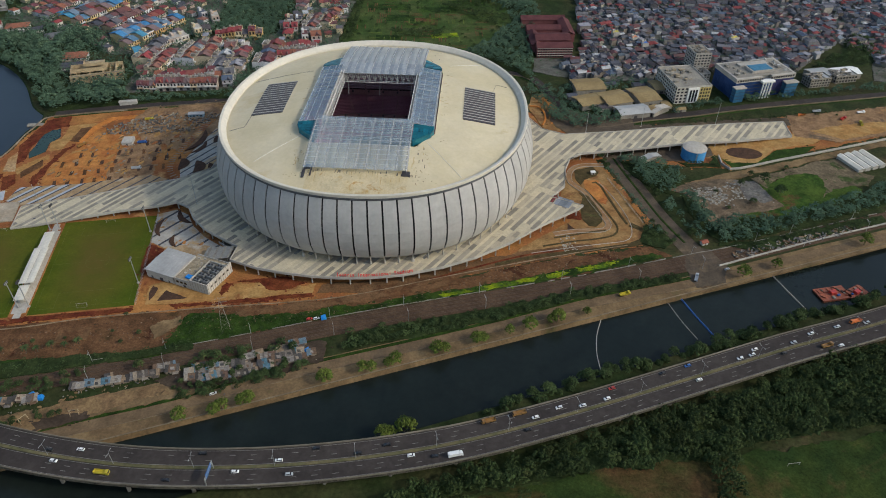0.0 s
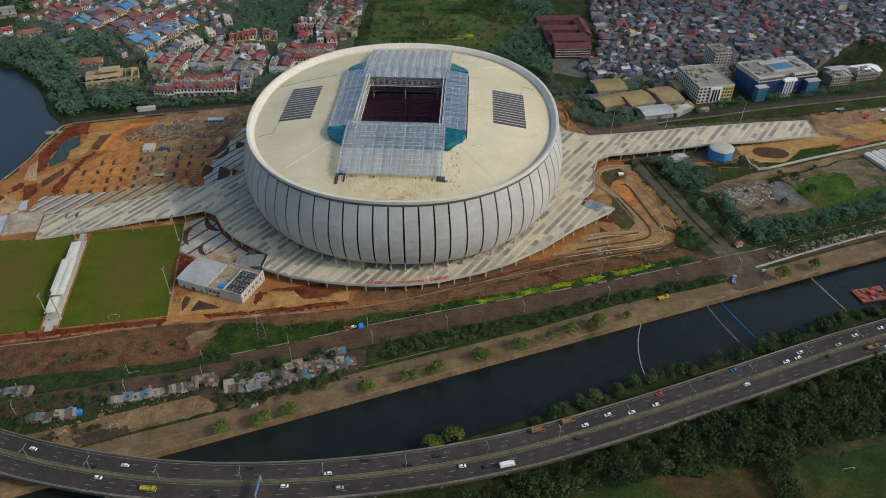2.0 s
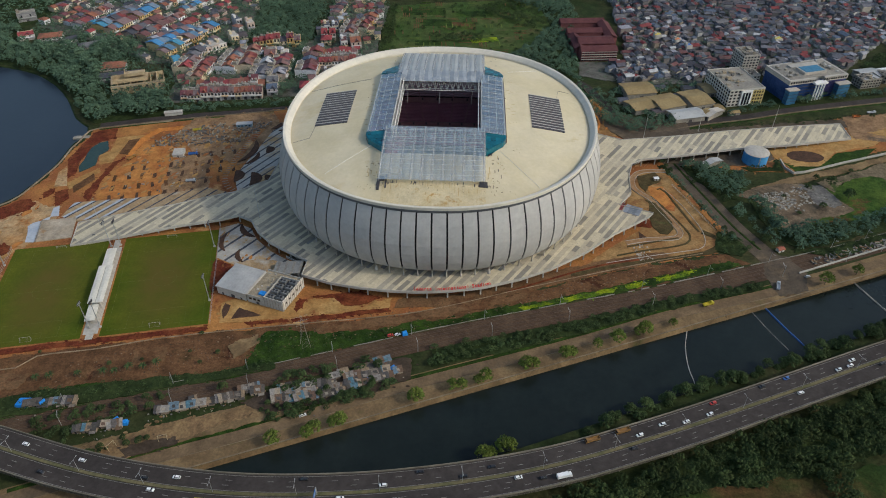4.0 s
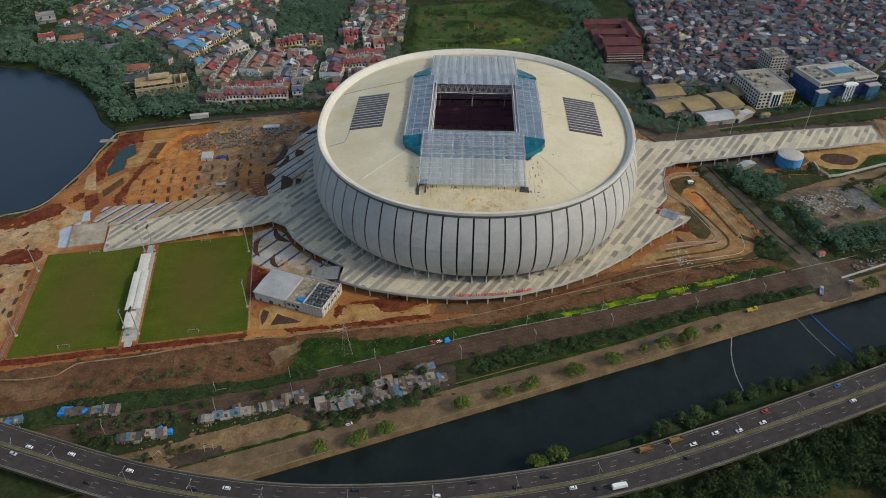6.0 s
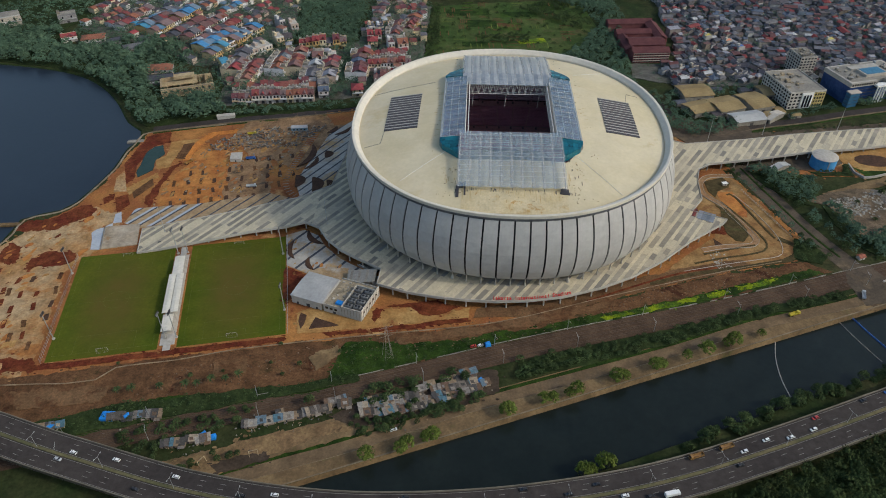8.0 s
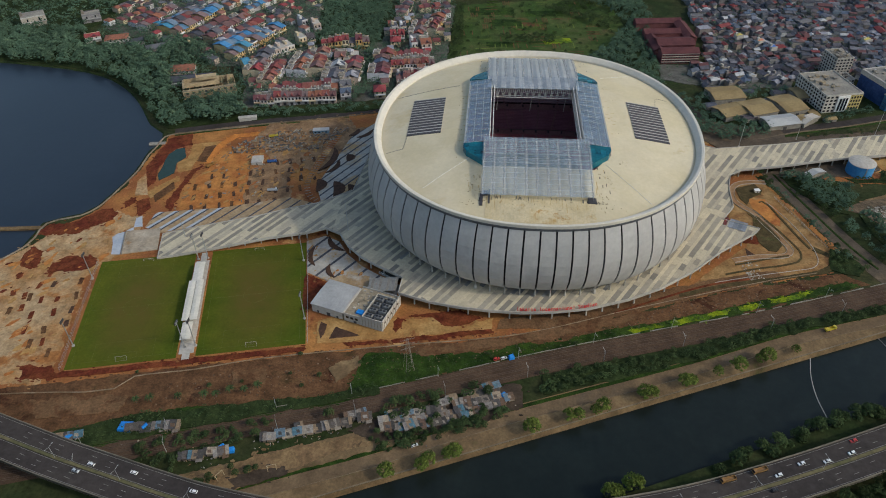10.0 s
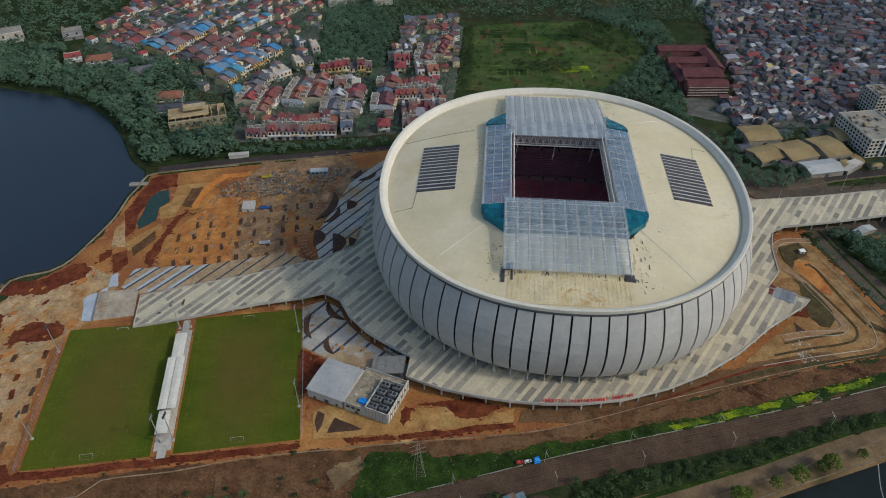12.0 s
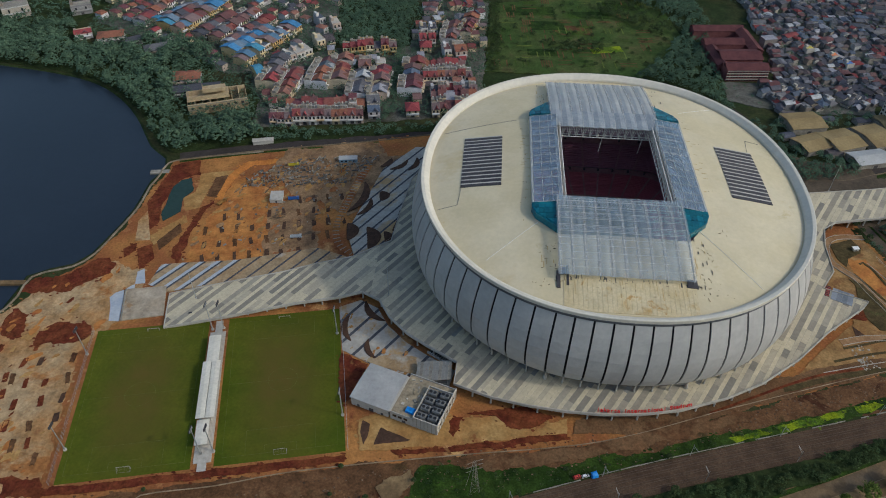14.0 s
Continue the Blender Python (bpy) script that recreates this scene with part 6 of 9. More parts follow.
part("wing", MB().box(26.4, 57, 0.0, 30, 0, 7.0), M_WALL, bd)
part("roof_slab", MB().box(26.7, 56.7, 0.3, 29.7, 7.0, 7.1), M_RAWROOF, bd, "sandy concrete roof")
for a in ((26.4, 57, -0.1, 0.3), (26.4, 57, 29.8, 30.2), (56.7, 57.1, 0, 30)):
    part("parapet", MB().box(*a, 6.9, 8.1), M_WALL, bd)
for i in range(3):
    part("window", MB().box(28.0 + i * 3.6, 30.4 + i * 3.6, -0.08, 0.05, 3.6, 5.6), M_GLASS, bd)
for i in range(5):
    part("side_window", MB().box(57.0, 57.12, 4 + i * 5.0, 5.4 + i * 5.0, 4.6, 6.0), M_GLASS, bd)
for x, z0, z1, w in ((4, 0, 2.4, 1.6), (12, 0, 3.0, 3.0), (20, 0, 2.4, 1.6), (34, 0, 2.6, 2.4)):
    part("door", MB().box(x, x + w, -0.08, 0.05, z0, z1), M_LOUVRE, bd)
part("plant_floor", MB().box(41.6, 56.6, 0.4, 24.4, 7.12, 7.3), M_STRIPE, bd, "dark grated plant floor")
rb = random.Random(12)
for a in range(2):
    for b in range(4):
        x, y = 42.4 + a * 7.2 + rb.uniform(-0.2, 0.5), 1.6 + b * 5.9 + a * 0.9
        u = thing("cooling_unit", "dark grey rooftop cooling unit with two fans", "cooling unit", SB @ pose(x, y, 7.3), "rooftop cooling units")
        part("casing", MB().loft([[(0, 0, 0), (5.6, 0, 0), (5.6, 3.9, 0), (0, 3.9, 0)], [(0, 0, 2.2), (5.6, 0, 2.2), (5.6, 3.9, 2.2), (0, 3.9, 2.2)], [(0.4, 0.4, 2.7), (5.2, 0.4, 2.7), (5.2, 3.5, 2.7), (0.4, 3.5, 2.7)]], True, True), M_UNIT, u)
        for c in (1.5, 4.1):
            part("fan", MB().disc(c, 1.95, 1.0, 2.7, 2.85, 12), M_DARK, u)
        part("side_louvre", MB().box(0.3, 5.3, -0.08, 0.04, 0.4, 1.8), M_CONCD, u)
for y in (5.9, 11.8, 17.7):
    part("pipe_run", MB().rod((42.0, y, 8.2), (56.2, y, 8.2), 0.25, 6), M_POLE, bd, "grey pipe run")
for a in ((41.2, 57.0, -0.15, 0.35), (41.2, 57.0, 24.6, 25.0), (56.7, 57.2, 0.36, 29.6), (41.1, 41.5, 0.36, 24.5)):
    part("enclosure_wall", MB().box(*a, 8.12, 10.0), M_WALL, bd)
for i in range(7):
    part("wall_rib", MB().box(41.4 + i * 2.4, 41.65 + i * 2.4, -0.35, -0.16, 0, 10.0), M_CONCD, bd)
for i in range(12):
    part("side_rib", MB().box(57.12, 57.35, 0.6 + i * 2.5, 0.85 + i * 2.5, 0, 9.9), M_CONCD, bd)
for i in range(16):
    x, y = rb.uniform(28, 40), rb.uniform(8, 28)
    part("roof_clutter", MB().obox(x, y, 7.1, 7.3 + rb.uniform(0.1, 0.8), rb.uniform(0.5, 2.6), rb.uniform(0.4, 1.6), rb.uniform(0, 180)), rb.choice((M_CONCD, M_RAWROOF, M_CONC)), bd)
tent = thing("blue_tarpaulin", "bright blue tarpaulin over a crate on the roof", "tarpaulin", SB @ pose(34.5, 3, 7.1))
part("cover", MB().loft([[(0, 0, 0), (6, 0, 0), (6, 4, 0), (0, 4, 0)], [(0.3, 0.3, 1.5), (5.7, 0.2, 1.3), (5.6, 3.7, 1.6), (0.4, 3.8, 1.4)]], True, True), M_BLUE, tent)

# ---------------------------------------------------------------- small grandstand between the pitches
gs = thing("grandstand", "narrow white-roofed grandstand between two pitches", "grandstand", pose(*on_pitch(79.5, 0), 0.2, 0, 0, PITCH_DEG))
part("podium", MB().box(-5.0, 5.0, 3, 102, 0, 0.5), M_CONC, gs)
for i in range(5):
    part("terrace_step", MB().box(-4.2 + i * 0.7, 4.2 - i * 0.7, 14, 96, 0.5 + i * 0.5, 1.0 + i * 0.5), M_CONC, gs)
for x0, x1, y0, y1, h in ((-4.6, 2.6, 12, 29, 4.6), (-5.4, -0.2, 29.2, 72, 6.2), (0.2, 5.4, 29.2, 72, 6.2), (-4.0, 3.6, 72.2, 95, 4.8)):
    part("roof_panel", MB().loft([[(x, y0, z), (x, y1, z), (x, y1, z + 0.3), (x, y0, z + 0.3)] for x, z in ((x0, h), ((x0 + x1) / 2, h + 0.35), (x1, h + 0.1))], True, True), M_STANDROOF, gs)
    for y in range(int(y0) + 1, int(y1), 7):
        part("post", MB().rod(((x0 + x1) / 2, y, 0.5), ((x0 + x1) / 2, y, h), 0.16, 6), M_POLE, gs)
part("walkway", MB().box(-2.5, 2.5, -2.5, 12, 0, 0.6), M_CONC, gs)
part("walkway", MB().box(-2.0, 2.6, 95, 112, 0, 0.6), M_CONC, gs)


def floodlight(m):
    ob = thing("floodlight", "tall grey pitch floodlight with a bank of lamps", "floodlight", m, "pitch floodlights")
    part("mast", MB().rod((0, 0, 0), (0, 0, 25), 0.42, 8, 0.22), M_POLE, ob)
    part("base", MB().disc(0, 0, 1.1, 0, 0.7, 10), M_CONC, ob)
    head = part("crossbar", MB().box(-2.2, 2.2, -0.15, 0.15, 23.4, 23.6).box(-2.2, 2.2, -0.15, 0.15, 24.6, 24.8), M_POLE, ob)
    for i in range(4):
        for z in (23.2, 24.4):
            part("lamp", MB().obox(-1.8 + i * 1.2, -0.3, z, z + 0.8, 0.9, 0.5), M_LOUVRE, head)
    return ob


fl = None
for x, y, d in ((-426, 420, 90), (-407, 351, 90), (-329, 355, -90), (-322, 357, 90), (-352, 448, -90), (-345, 450, 90), (-252.5, 388, -90), (-268, 452, -90)):
    if fl is None:
        fl = floodlight(pose(x, y, 0.1, 0, 0, d))
    else:
        copy_thing(fl, put(pose(x, y, 0.1, 0, 0, d)))
# mesh fence along the pitches
for side in (162.0, -2.2):
    fence = thing("fence", "thin grey wire fence along the practice pitch", "fence", None, "pitch fences")
    for u in range(0, 43):
        p = on_pitch(side, u * 2.7)
        part("post", MB().rod((*p, 0), (*p, 4.0), 0.09, 4), M_POLE, fence)
    for z in (1.2, 2.6, 4.0):
        part("rail", MB().rod((*on_pitch(side, 0), z), (*on_pitch(side, 113.4), z), 0.05, 4), M_POLE, fence)
# tall slender masts standing on the deck
for x, y, z, h in ((-237, 483, 8.0, 30), (112, 636, 8, 26), (170, 652, 8, 26), (-372, 474, 1.5, 26), (250, 668, 5, 26), (62, 500, 8, 0)):
    if h:
        mm = thing("mast", "tall slender grey light mast on the deck", "mast", pose(x, y, z))
        part("pole", MB().rod((0, 0, 0), (0, 0, h), 0.28, 6, 0.12), M_POLE, mm)
        part("collar", MB().disc(0, 0, 0.6, 0, 0.5, 8), M_CONC, mm)

# ---------------------------------------------------------------- terraced loop road at the east foot of the deck
M_OLIVE = mat("olive_soil", (0.058, 0.046, 0.019), (0.082, 0.058, 0.026), 0.08, 0.9, grain=0.35, bump=0.4, mid=0.35, midscale=0.2, c3=(0.045, 0.052, 0.016))
M_ROSE = mat("rose_earth", (0.30, 0.19, 0.105), (0.26, 0.145, 0.07), 0.08, 0.9, grain=0.22, bump=0.2, mid=0.25, midscale=0.2)
patch("terrace", [(104, 589), (124, 582), (136, 545), (146, 505), (152, 486), (136, 464), (78, 446), (31, 434), (20, 430), (60, 470), (85, 492), (90, 510), (80, 530), (85, 560)], 0.14, M_YARDTAN, "tan terraced earth", seed=30, amp=1.0)
patch("orange_field", [(103, 557), (117, 560), (124, 545), (120, 520), (112, 524), (103, 543)], 0.2, M_ORANGE, "orange graded earth inside the loop road", seed=29, amp=0.8)
patch("terrace_bed", [(96, 575), (114, 583), (119, 573), (116, 567), (105, 560), (100, 550), (96, 559)], 0.5, M_OLIVE, "dark olive planting bed", seed=31, amp=0.5)
patch("terrace_bed", [(97, 537), (100, 531), (96, 513), (96, 497), (101, 487), (107, 486), (113, 494), (114, 504), (110, 519), (105, 532)], 0.5, M_OLIVE, "dark olive planting bed", seed=32, amp=0.4)
patch("red_bed", [(94, 508), (99, 499), (94, 494), (82, 497), (86, 504)], 0.3, M_RED, "red-brown soil below the deck", seed=28, amp=1.2, step=1.5)
patch("soil_bed", [(83, 489), (89, 481), (82, 480)], 0.3, M_SOIL, "small brown soil bed", seed=27, amp=0.3)
patch("olive_verge", [(135, 489), (143, 484), (149, 477), (132, 465), (108, 458), (60, 446), (20, 432), (20, 428), (60, 442), (110, 455), (138, 462), (153, 477), (146, 488), (138, 494)], 0.3, M_OLIVE, "olive-brown verge outside the loop road", seed=26, amp=0.6)
for pts, w, mt, nm in ((((125, 586), (108, 585), (98, 581), (91, 570), (90, 556), (95, 547), (103, 537), (107, 524), (112, 511), (116, 499), (118, 489), (113, 482), (103, 480), (87, 478), (70, 473)), 4.6, M_ROSE, "ramp"),
                       (((103, 543), (112, 524), (119, 507), (124, 493), (125, 484), (120, 475), (105, 469), (85, 464), (60, 456)), 1.7, M_OLIVE, "ditch"),
                       (((111, 554), (114, 556), (118, 550), (122, 535), (126, 520), (130, 505), (134, 492)), 2.0, M_OLIVE, "ditch"),
                       (((115, 482), (98, 477), (83, 472), (70, 468)), 1.7, M_OLIVE, "ditch"), (((78, 452), (40, 441), (-30, 408)), 1.6, M_RED, "ditch")):
    ln = smooth_line(pts, 4)
    laid[0] += 1
    z = 0.3 + 0.008 * laid[0]
    setting("site_" + nm, ribbon(ln, -w / 2, w / 2, -0.3, z), mt, "bare earth ramp road" if nm == "ramp" else "dark drainage ditch in the earth", "track")
    if nm == "ramp":
        for d in (-w / 2 - 0.25, w / 2):
            setting("ramp_kerb", ribbon(ln, d, d + 0.25, -0.3, z + 0.25), M_CONC, "pale concrete kerb of the ramp road", "kerb")
setting("terrace_kerb", ribbon(smooth_line([(117, 556), (128, 530), (136, 500), (137, 485), (135, 475), (129, 468), (111, 463), (84, 456), (50, 446)], 4), -0.2, 0.2, -0.3, 0.7), M_CONC, "pale kerb round the terrace", "kerb")
fence_line = smooth_line([(126, 562), (134, 538), (141, 516), (148, 494)], 3.0)
sf = thing("site_fence", "row of pale posts and rails along the terrace", "fence", None)
for p in fence_line:
    part("post", MB().rod((p.x, p.y, 0), (p.x, p.y, 2.0), 0.14, 5), M_CONC, sf)
for z in (0.9, 1.8):
    part("rail", ribbon(fence_line, -0.06, 0.06, z, z + 0.12), M_CONC, sf)
setting("fence_ditch", ribbon(fence_line, 0.6, 2.6, -0.3, 0.32), M_OLIVE, "dark ditch beside the fence", "ditch")
hutb = thing("hut", "small white flat hut on the olive bed", "hut", pose(113, 570, 0.5, 0, 0, 12))
part("wall", MB().box(-2, 2, -1.4, 1.4, 0, 2.4), M_WALL, hutb)
part("roof", MB().box(-2.4, 2.4, -1.8, 1.8, 2.4, 2.65), M_WHITE, hutb)
part("door", MB().box(-0.4, 0.4, -1.46, -1.38, 0, 1.9), M_LOUVRE, hutb)
# street-coloured patch that also puts the walkway's shade on the ground
patch("shaded_yard", [(128, 600), (160, 596), (200, 600), (236, 612), (240, 648), (180, 648), (130, 640)], 0.24, M_OLDROAD, "dusty street ground, dark also for shade below the raised walkway", seed=25, amp=3.0)
patch("road_verge", [(150, 664), (240, 682), (330, 700), (420, 714), (430, 704), (330, 682), (240, 660), (150, 644)], 0.24, M_OLDROAD, "dusty strip of road beside the walkway", seed=24, amp=2.5)
patch("terrace_earth", [(56, 700), (62, 728), (76, 733), (88, 700), (94, 678), (88, 650), (72, 652)], 0.3, M_YARDTAN, "tan stepped earth beside the walkway", seed=23, amp=1.2)
for n, pts in enumerate((((64, 722), (74, 722), (81, 704), (84, 684), (80, 664)), ((61, 712), (71, 712), (77, 698), (79, 680), (75, 662)), ((59, 702), (68, 701), (73, 690), (74, 674), (70, 660)))):
    setting("terrace_step", ribbon(smooth_line(pts, 4), -0.9, 0.9, -0.2, 0.9 + 0.4 * n), (M_VIVID, M_YARDTAN, M_VIVID)[n], "curved orange earth step beside the walkway", "terrace")
patch("dark_track", [(-115, 386), (-60, 391), (-10, 412), (60, 438), (105, 455), (98, 463), (50, 450), (-15, 426), (-60, 406), (-112, 397)], 0.12, M_DRYSOIL, "dark brown churned track below the deck", seed=76, amp=2.0, step=1.8)
patch("sand_forecourt", [(-235, 390), (-177, 392), (-160, 395), (-151, 387), (-140, 387), (-117, 397), (-118, 387), (-153, 379), (-197, 371), (-238, 364), (-242, 386)], 0.14, M_TAN, "tan levelled sand round the building", seed=70, amp=1.6, step=2)
patch("red_bed", [(-178, 395), (-158, 400), (-141, 403), (-126, 397), (-140, 387), (-151, 387), (-160, 395)], 0.3, M_RED, "dark red soil stain under the deck", seed=71, amp=1.1, step=1.5)
patch("red_bed", [(-186, 392), (-179, 392), (-181, 385), (-185, 379), (-188, 382)], 0.2, M_RED, "dark red soil heap", seed=72, amp=1.6, step=1.5)
patch("soil_bed", [(-240, 385), (-235, 383), (-235, 376), (-237, 369), (-240, 377)], 0.3, M_SOIL, "brown planting bed with a kerb", seed=73, amp=0.5, step=2)
patch("soil_bed", [(-228, 381), (-210, 374), (-212, 373), (-231, 369), (-229, 378)], 0.3, M_SOIL, "brown planting bed with a kerb", seed=74, amp=0.5, step=2)
patch("red_strip", [(-221, 365), (-179, 373), (-118, 387), (-118, 383), (-167, 372), (-218, 363)], 0.2, M_RED, "dark red strip of soil along the wall", seed=75, amp=1.6, step=1.5)
patch("tan_patch", [(-290, 334), (-266, 341), (-265, 326), (-285, 323)], 0.2, M_DRYSOIL, "tan bare patch on the brown strip", seed=77, amp=3.0, step=1.6)
patch("tan_patch", [(-420, 300), (-380, 308), (-350, 312), (-352, 300), (-400, 288)], 0.2, M_DRYSOIL, "tan bare patch on the brown strip", seed=79, amp=4.0, step=1.6)
patch("tan_patch", [(-170, 364), (-110, 378), (-60, 394), (-10, 410), (-8, 404), (-60, 386), (-110, 370), (-165, 358)], 0.22, M_DRYSOIL, "tan rubble-strewn soil below the deck", seed=80, amp=2.6, step=1.6)
patch("sand_mound", [(-219, 349), (-207, 355), (-204, 348), (-212, 337), (-219, 331), (-225, 341)], 0.2, M_BANK, "tan heap of sand outside the wall", seed=76, amp=2.4, step=1.5)
patch("red_bed", [(-262, 437), (-243, 427), (-250, 400), (-255, 396), (-262, 420)], 0.2, M_RED, "dark red soil", seed=38)
patch("red_strip", [(-405, 322), (-330, 338), (-246, 357), (-246, 361), (-330, 343), (-405, 327)], 0.2, M_RED, "dark red earth strip", seed=39, amp=1.0)

# ---------------------------------------------------------------- east side: tank, pond, sheds, rubble
tank = thing("storage_tank", "blue steel storage tank with a pale domed roof", "tank", pose(215, 609, 0))
M_TANK = mat("tank_blue", (0.05, 0.22, 0.48), (0.08, 0.28, 0.54), 0.1, 0.7, rough=0.5, grain=0.12)
ringp = lambda r, z: [(r * math.cos(6.28318 * i / 40), r * math.sin(6.28318 * i / 40), z) for i in range(40)]
part("shell", MB().loft([ringp(11.5, 0), ringp(11.5, 11)], True, True), M_TANK, tank)
part("roof", MB().loft([ringp(11.8, 11), ringp(11.8, 11.4), ringp(8, 12.6), ringp(3, 13.3), ringp(0.5, 13.4)], True, True), M_CONC, tank, "pale domed roof")
for z in (3.6, 7.2):
    part("band", MB().loft([ringp(11.62, z), ringp(11.62, z + 0.25)]), M_TANK, tank)
part("ladder", MB().box(-0.4, 0.4, -11.9, -11.5, 0, 11.4), M_POLE, tank)
patch("sand_island", [(236, 642), (290, 655), (330, 664), (377, 671), (345, 645), (301, 630), (276, 602), (247, 594), (238, 614)], 0.18, M_TAN, "tan graded sand", seed=40, amp=1.5)
patch("grass_edge", [(240, 612), (250, 590), (326, 621), (345, 640), (300, 627), (276, 602), (250, 600)], 0.24, M_GRASS, "green grass edge", seed=41, amp=1.0)
patch("mud_pond", [(268 + 18 * math.cos(t * 0.5236), 620 + 11 * math.sin(t * 0.5236)) for t in range(12)], 0.3, M_SOIL, "round muddy pond", seed=42, amp=0.6)
patch("truck_yard", [(336, 704), (394, 716), (480, 742), (470, 690), (427, 669), (374, 650), (330, 658)], 0.2, M_YARD, "tan dusty truck yard", seed=43)
patch("sand_yard", [(350, 672), (400, 690), (450, 700), (440, 680), (380, 656)], 0.3, M_TAN, "tan earth heap", seed=44)
setting("estate_wall", ribbon(smooth_line([(241, 612), (246, 588), (300, 609), (360, 633), (440, 666)], 12), -0.5, 0.5, -0.2, 2.2), M_CONC, "long pale concrete estate wall", "wall")
patch("dirt_track", [(198, 560), (245, 583), (300, 604), (420, 655), (425, 648), (300, 594), (240, 570), (205, 548)], 0.2, M_BANK, "brown dirt track", "track", seed=45)
patch("meadow", [(255, 560), (300, 575), (346, 590), (360, 560), (342, 545), (300, 520), (262, 508), (225, 497), (222, 505), (265, 530)], 0.18, M_MEADOW, "bright green meadow", seed=46)
M_CLEARED = mat("cleared_ground", (0.15, 0.115, 0.070), (0.105, 0.082, 0.050), 0.05, 0.9, grain=0.35, bump=0.3, mid=0.45, midscale=0.15, c3=(0.055, 0.070, 0.022), blot=((0.045, 0.065, 0.018), 0.045, 0.55))
M_DUST = mat("yard_dust", (0.165, 0.120, 0.076), (0.125, 0.090, 0.058), 0.05, 0.9, grain=0.35, bump=0.3, mid=0.45, midscale=0.15, blot=((0.085, 0.065, 0.042), 0.05, 0.55))
M_SLABGREY = mat("broken_dark_slab", (0.105, 0.098, 0.09), (0.15, 0.138, 0.122), 0.12, 0.9, grain=0.35, bump=0.3, mid=0.4, midscale=0.2, c3=(0.085, 0.075, 0.05))
patch("rough_ground", [(262, 573), (320, 601), (370, 624), (373, 593), (382, 586), (368, 570), (332, 561), (320, 546), (300, 560), (289, 577), (273, 558)], 0.19, M_CLEARED, "rough brown and green waste ground", seed=49, amp=3.0)
patch("brown_yard", [(180, 548), (204, 562), (232, 571), (247, 570), (264, 565), (274, 540), (279, 530), (262, 520), (244, 515), (228, 506), (216, 497), (206, 502), (205, 523), (195, 542)], 0.2, M_DUST, "brown cleared yard", seed=47)
patch("bright_meadow", [(273, 557), (289, 575), (315, 586), (328, 585), (328, 561), (319, 546), (292, 525), (275, 514), (258, 513), (279, 530), (276, 544)], 0.22, M_MEADOW, "bright green meadow beside the cleared yard", seed=51, amp=3.0, step=1.8)
patch("slab_ground", [(245, 570), (264, 569), (273, 540), (263, 533), (249, 537)], 0.26, M_SLABGREY, "grey broken concrete slab in the cleared yard", seed=48, amp=2.4, step=1.6)
rng = random.Random(21)
chunk = MB().loft([[(-1, -0.8, 0), (1.1, -0.7, 0), (0.9, 0.8, 0), (-0.9, 0.9, 0)], [(-0.8, -0.5, 0.7), (0.7, -0.6, 0.9), (0.8, 0.5, 0.6), (-0.6, 0.7, 0.8)]], True, True)
rub = MB()
for zone, n, big in (([(203, 550), (217, 556), (228, 555), (233, 538), (216, 528), (205, 540)], 330, 1.5), ([(234, 562), (244, 566), (248, 539), (238, 537), (236, 552)], 130, 1.3), ([(246, 569), (264, 568), (272, 541), (262, 534), (249, 538)], 120, 0.9), ([(74, 470), (82, 472), (86, 452), (78, 448)], 130, 0.9)):
    xs, ys = [p[0] for p in zone], [p[1] for p in zone]
    for i in range(n):
        x, y, s = rng.uniform(min(xs) - 2, max(xs) + 2), rng.uniform(min(ys) - 2, max(ys) + 2), rng.uniform(0.35, 1.0) * big
        if not inside(x, y, zone) and rng.random() < 0.8:
            continue
        a = rng.uniform(0, 6.28)
        rub.add([(x + s * (p[0] * math.cos(a) - p[1] * math.sin(a)), y + s * (p[0] * math.sin(a) + p[1] * math.cos(a)), p[2] * s + 0.1) for p in chunk.v], chunk.f)
M_RUBBLE = mat("concrete_rubble", (0.22, 0.20, 0.165), (0.32, 0.295, 0.25), 0.3, 1.0, grain=0.3, rand=0.35, island=True)
setting("rubble", rub, M_RUBBLE, "heaps of broken pale concrete", "rubble", "stuff")
for i in range(4):
    sh = thing("shed", "long low shed with a white sheet roof", "shed", pose(366 + i * 8.2, 606 + i * 3.4, 0, 0, 0, 22), "white sheds")
    part("wall", MB().box(-3.2, 3.2, -14, 14, 0, 3.4), M_WALL, sh)
    part("roof", MB().loft([[(x, -14.6, z), (x, 14.6, z), (x, 14.6, z + 0.25), (x, -14.6, z + 0.25)] for x, z in ((-3.8, 3.3), (0, 4.8), (3.8, 3.3))], True, True), M_STANDROOF, sh)
for x, y, c, d in ((352, 705, "orange", 15), (395, 700, "red", 40), (372, 715, "silver", 10), (420, 716, "white", 15), (410, 690, "yellow", 80)):
    drive("truck", c, x, y, 0.55, d)

# ---------------------------------------------------------------- on the river: boom, pipes, barges
def float_line(name, pts, r, material, label):
    ln = smooth_line(pts, 3)
    ob = thing(name, label, name.replace("_", " "))
    for a, b in zip(ln, ln[1:]):
        part("section", MB().rod((a.x, a.y, -3.4), (b.x, b.y, -3.4), r, 6), material, ob)


M_PIPE = mat("pipe_blue", (0.02, 0.075, 0.24), (0.03, 0.10, 0.30), 0.3, 1.0, rough=0.5, grain=0.2)
float_line("floating_boom", [(99, 377), (94, 360), (92, 342), (93, 326)], 0.32, M_CONC, "white floating boom curved across the river")
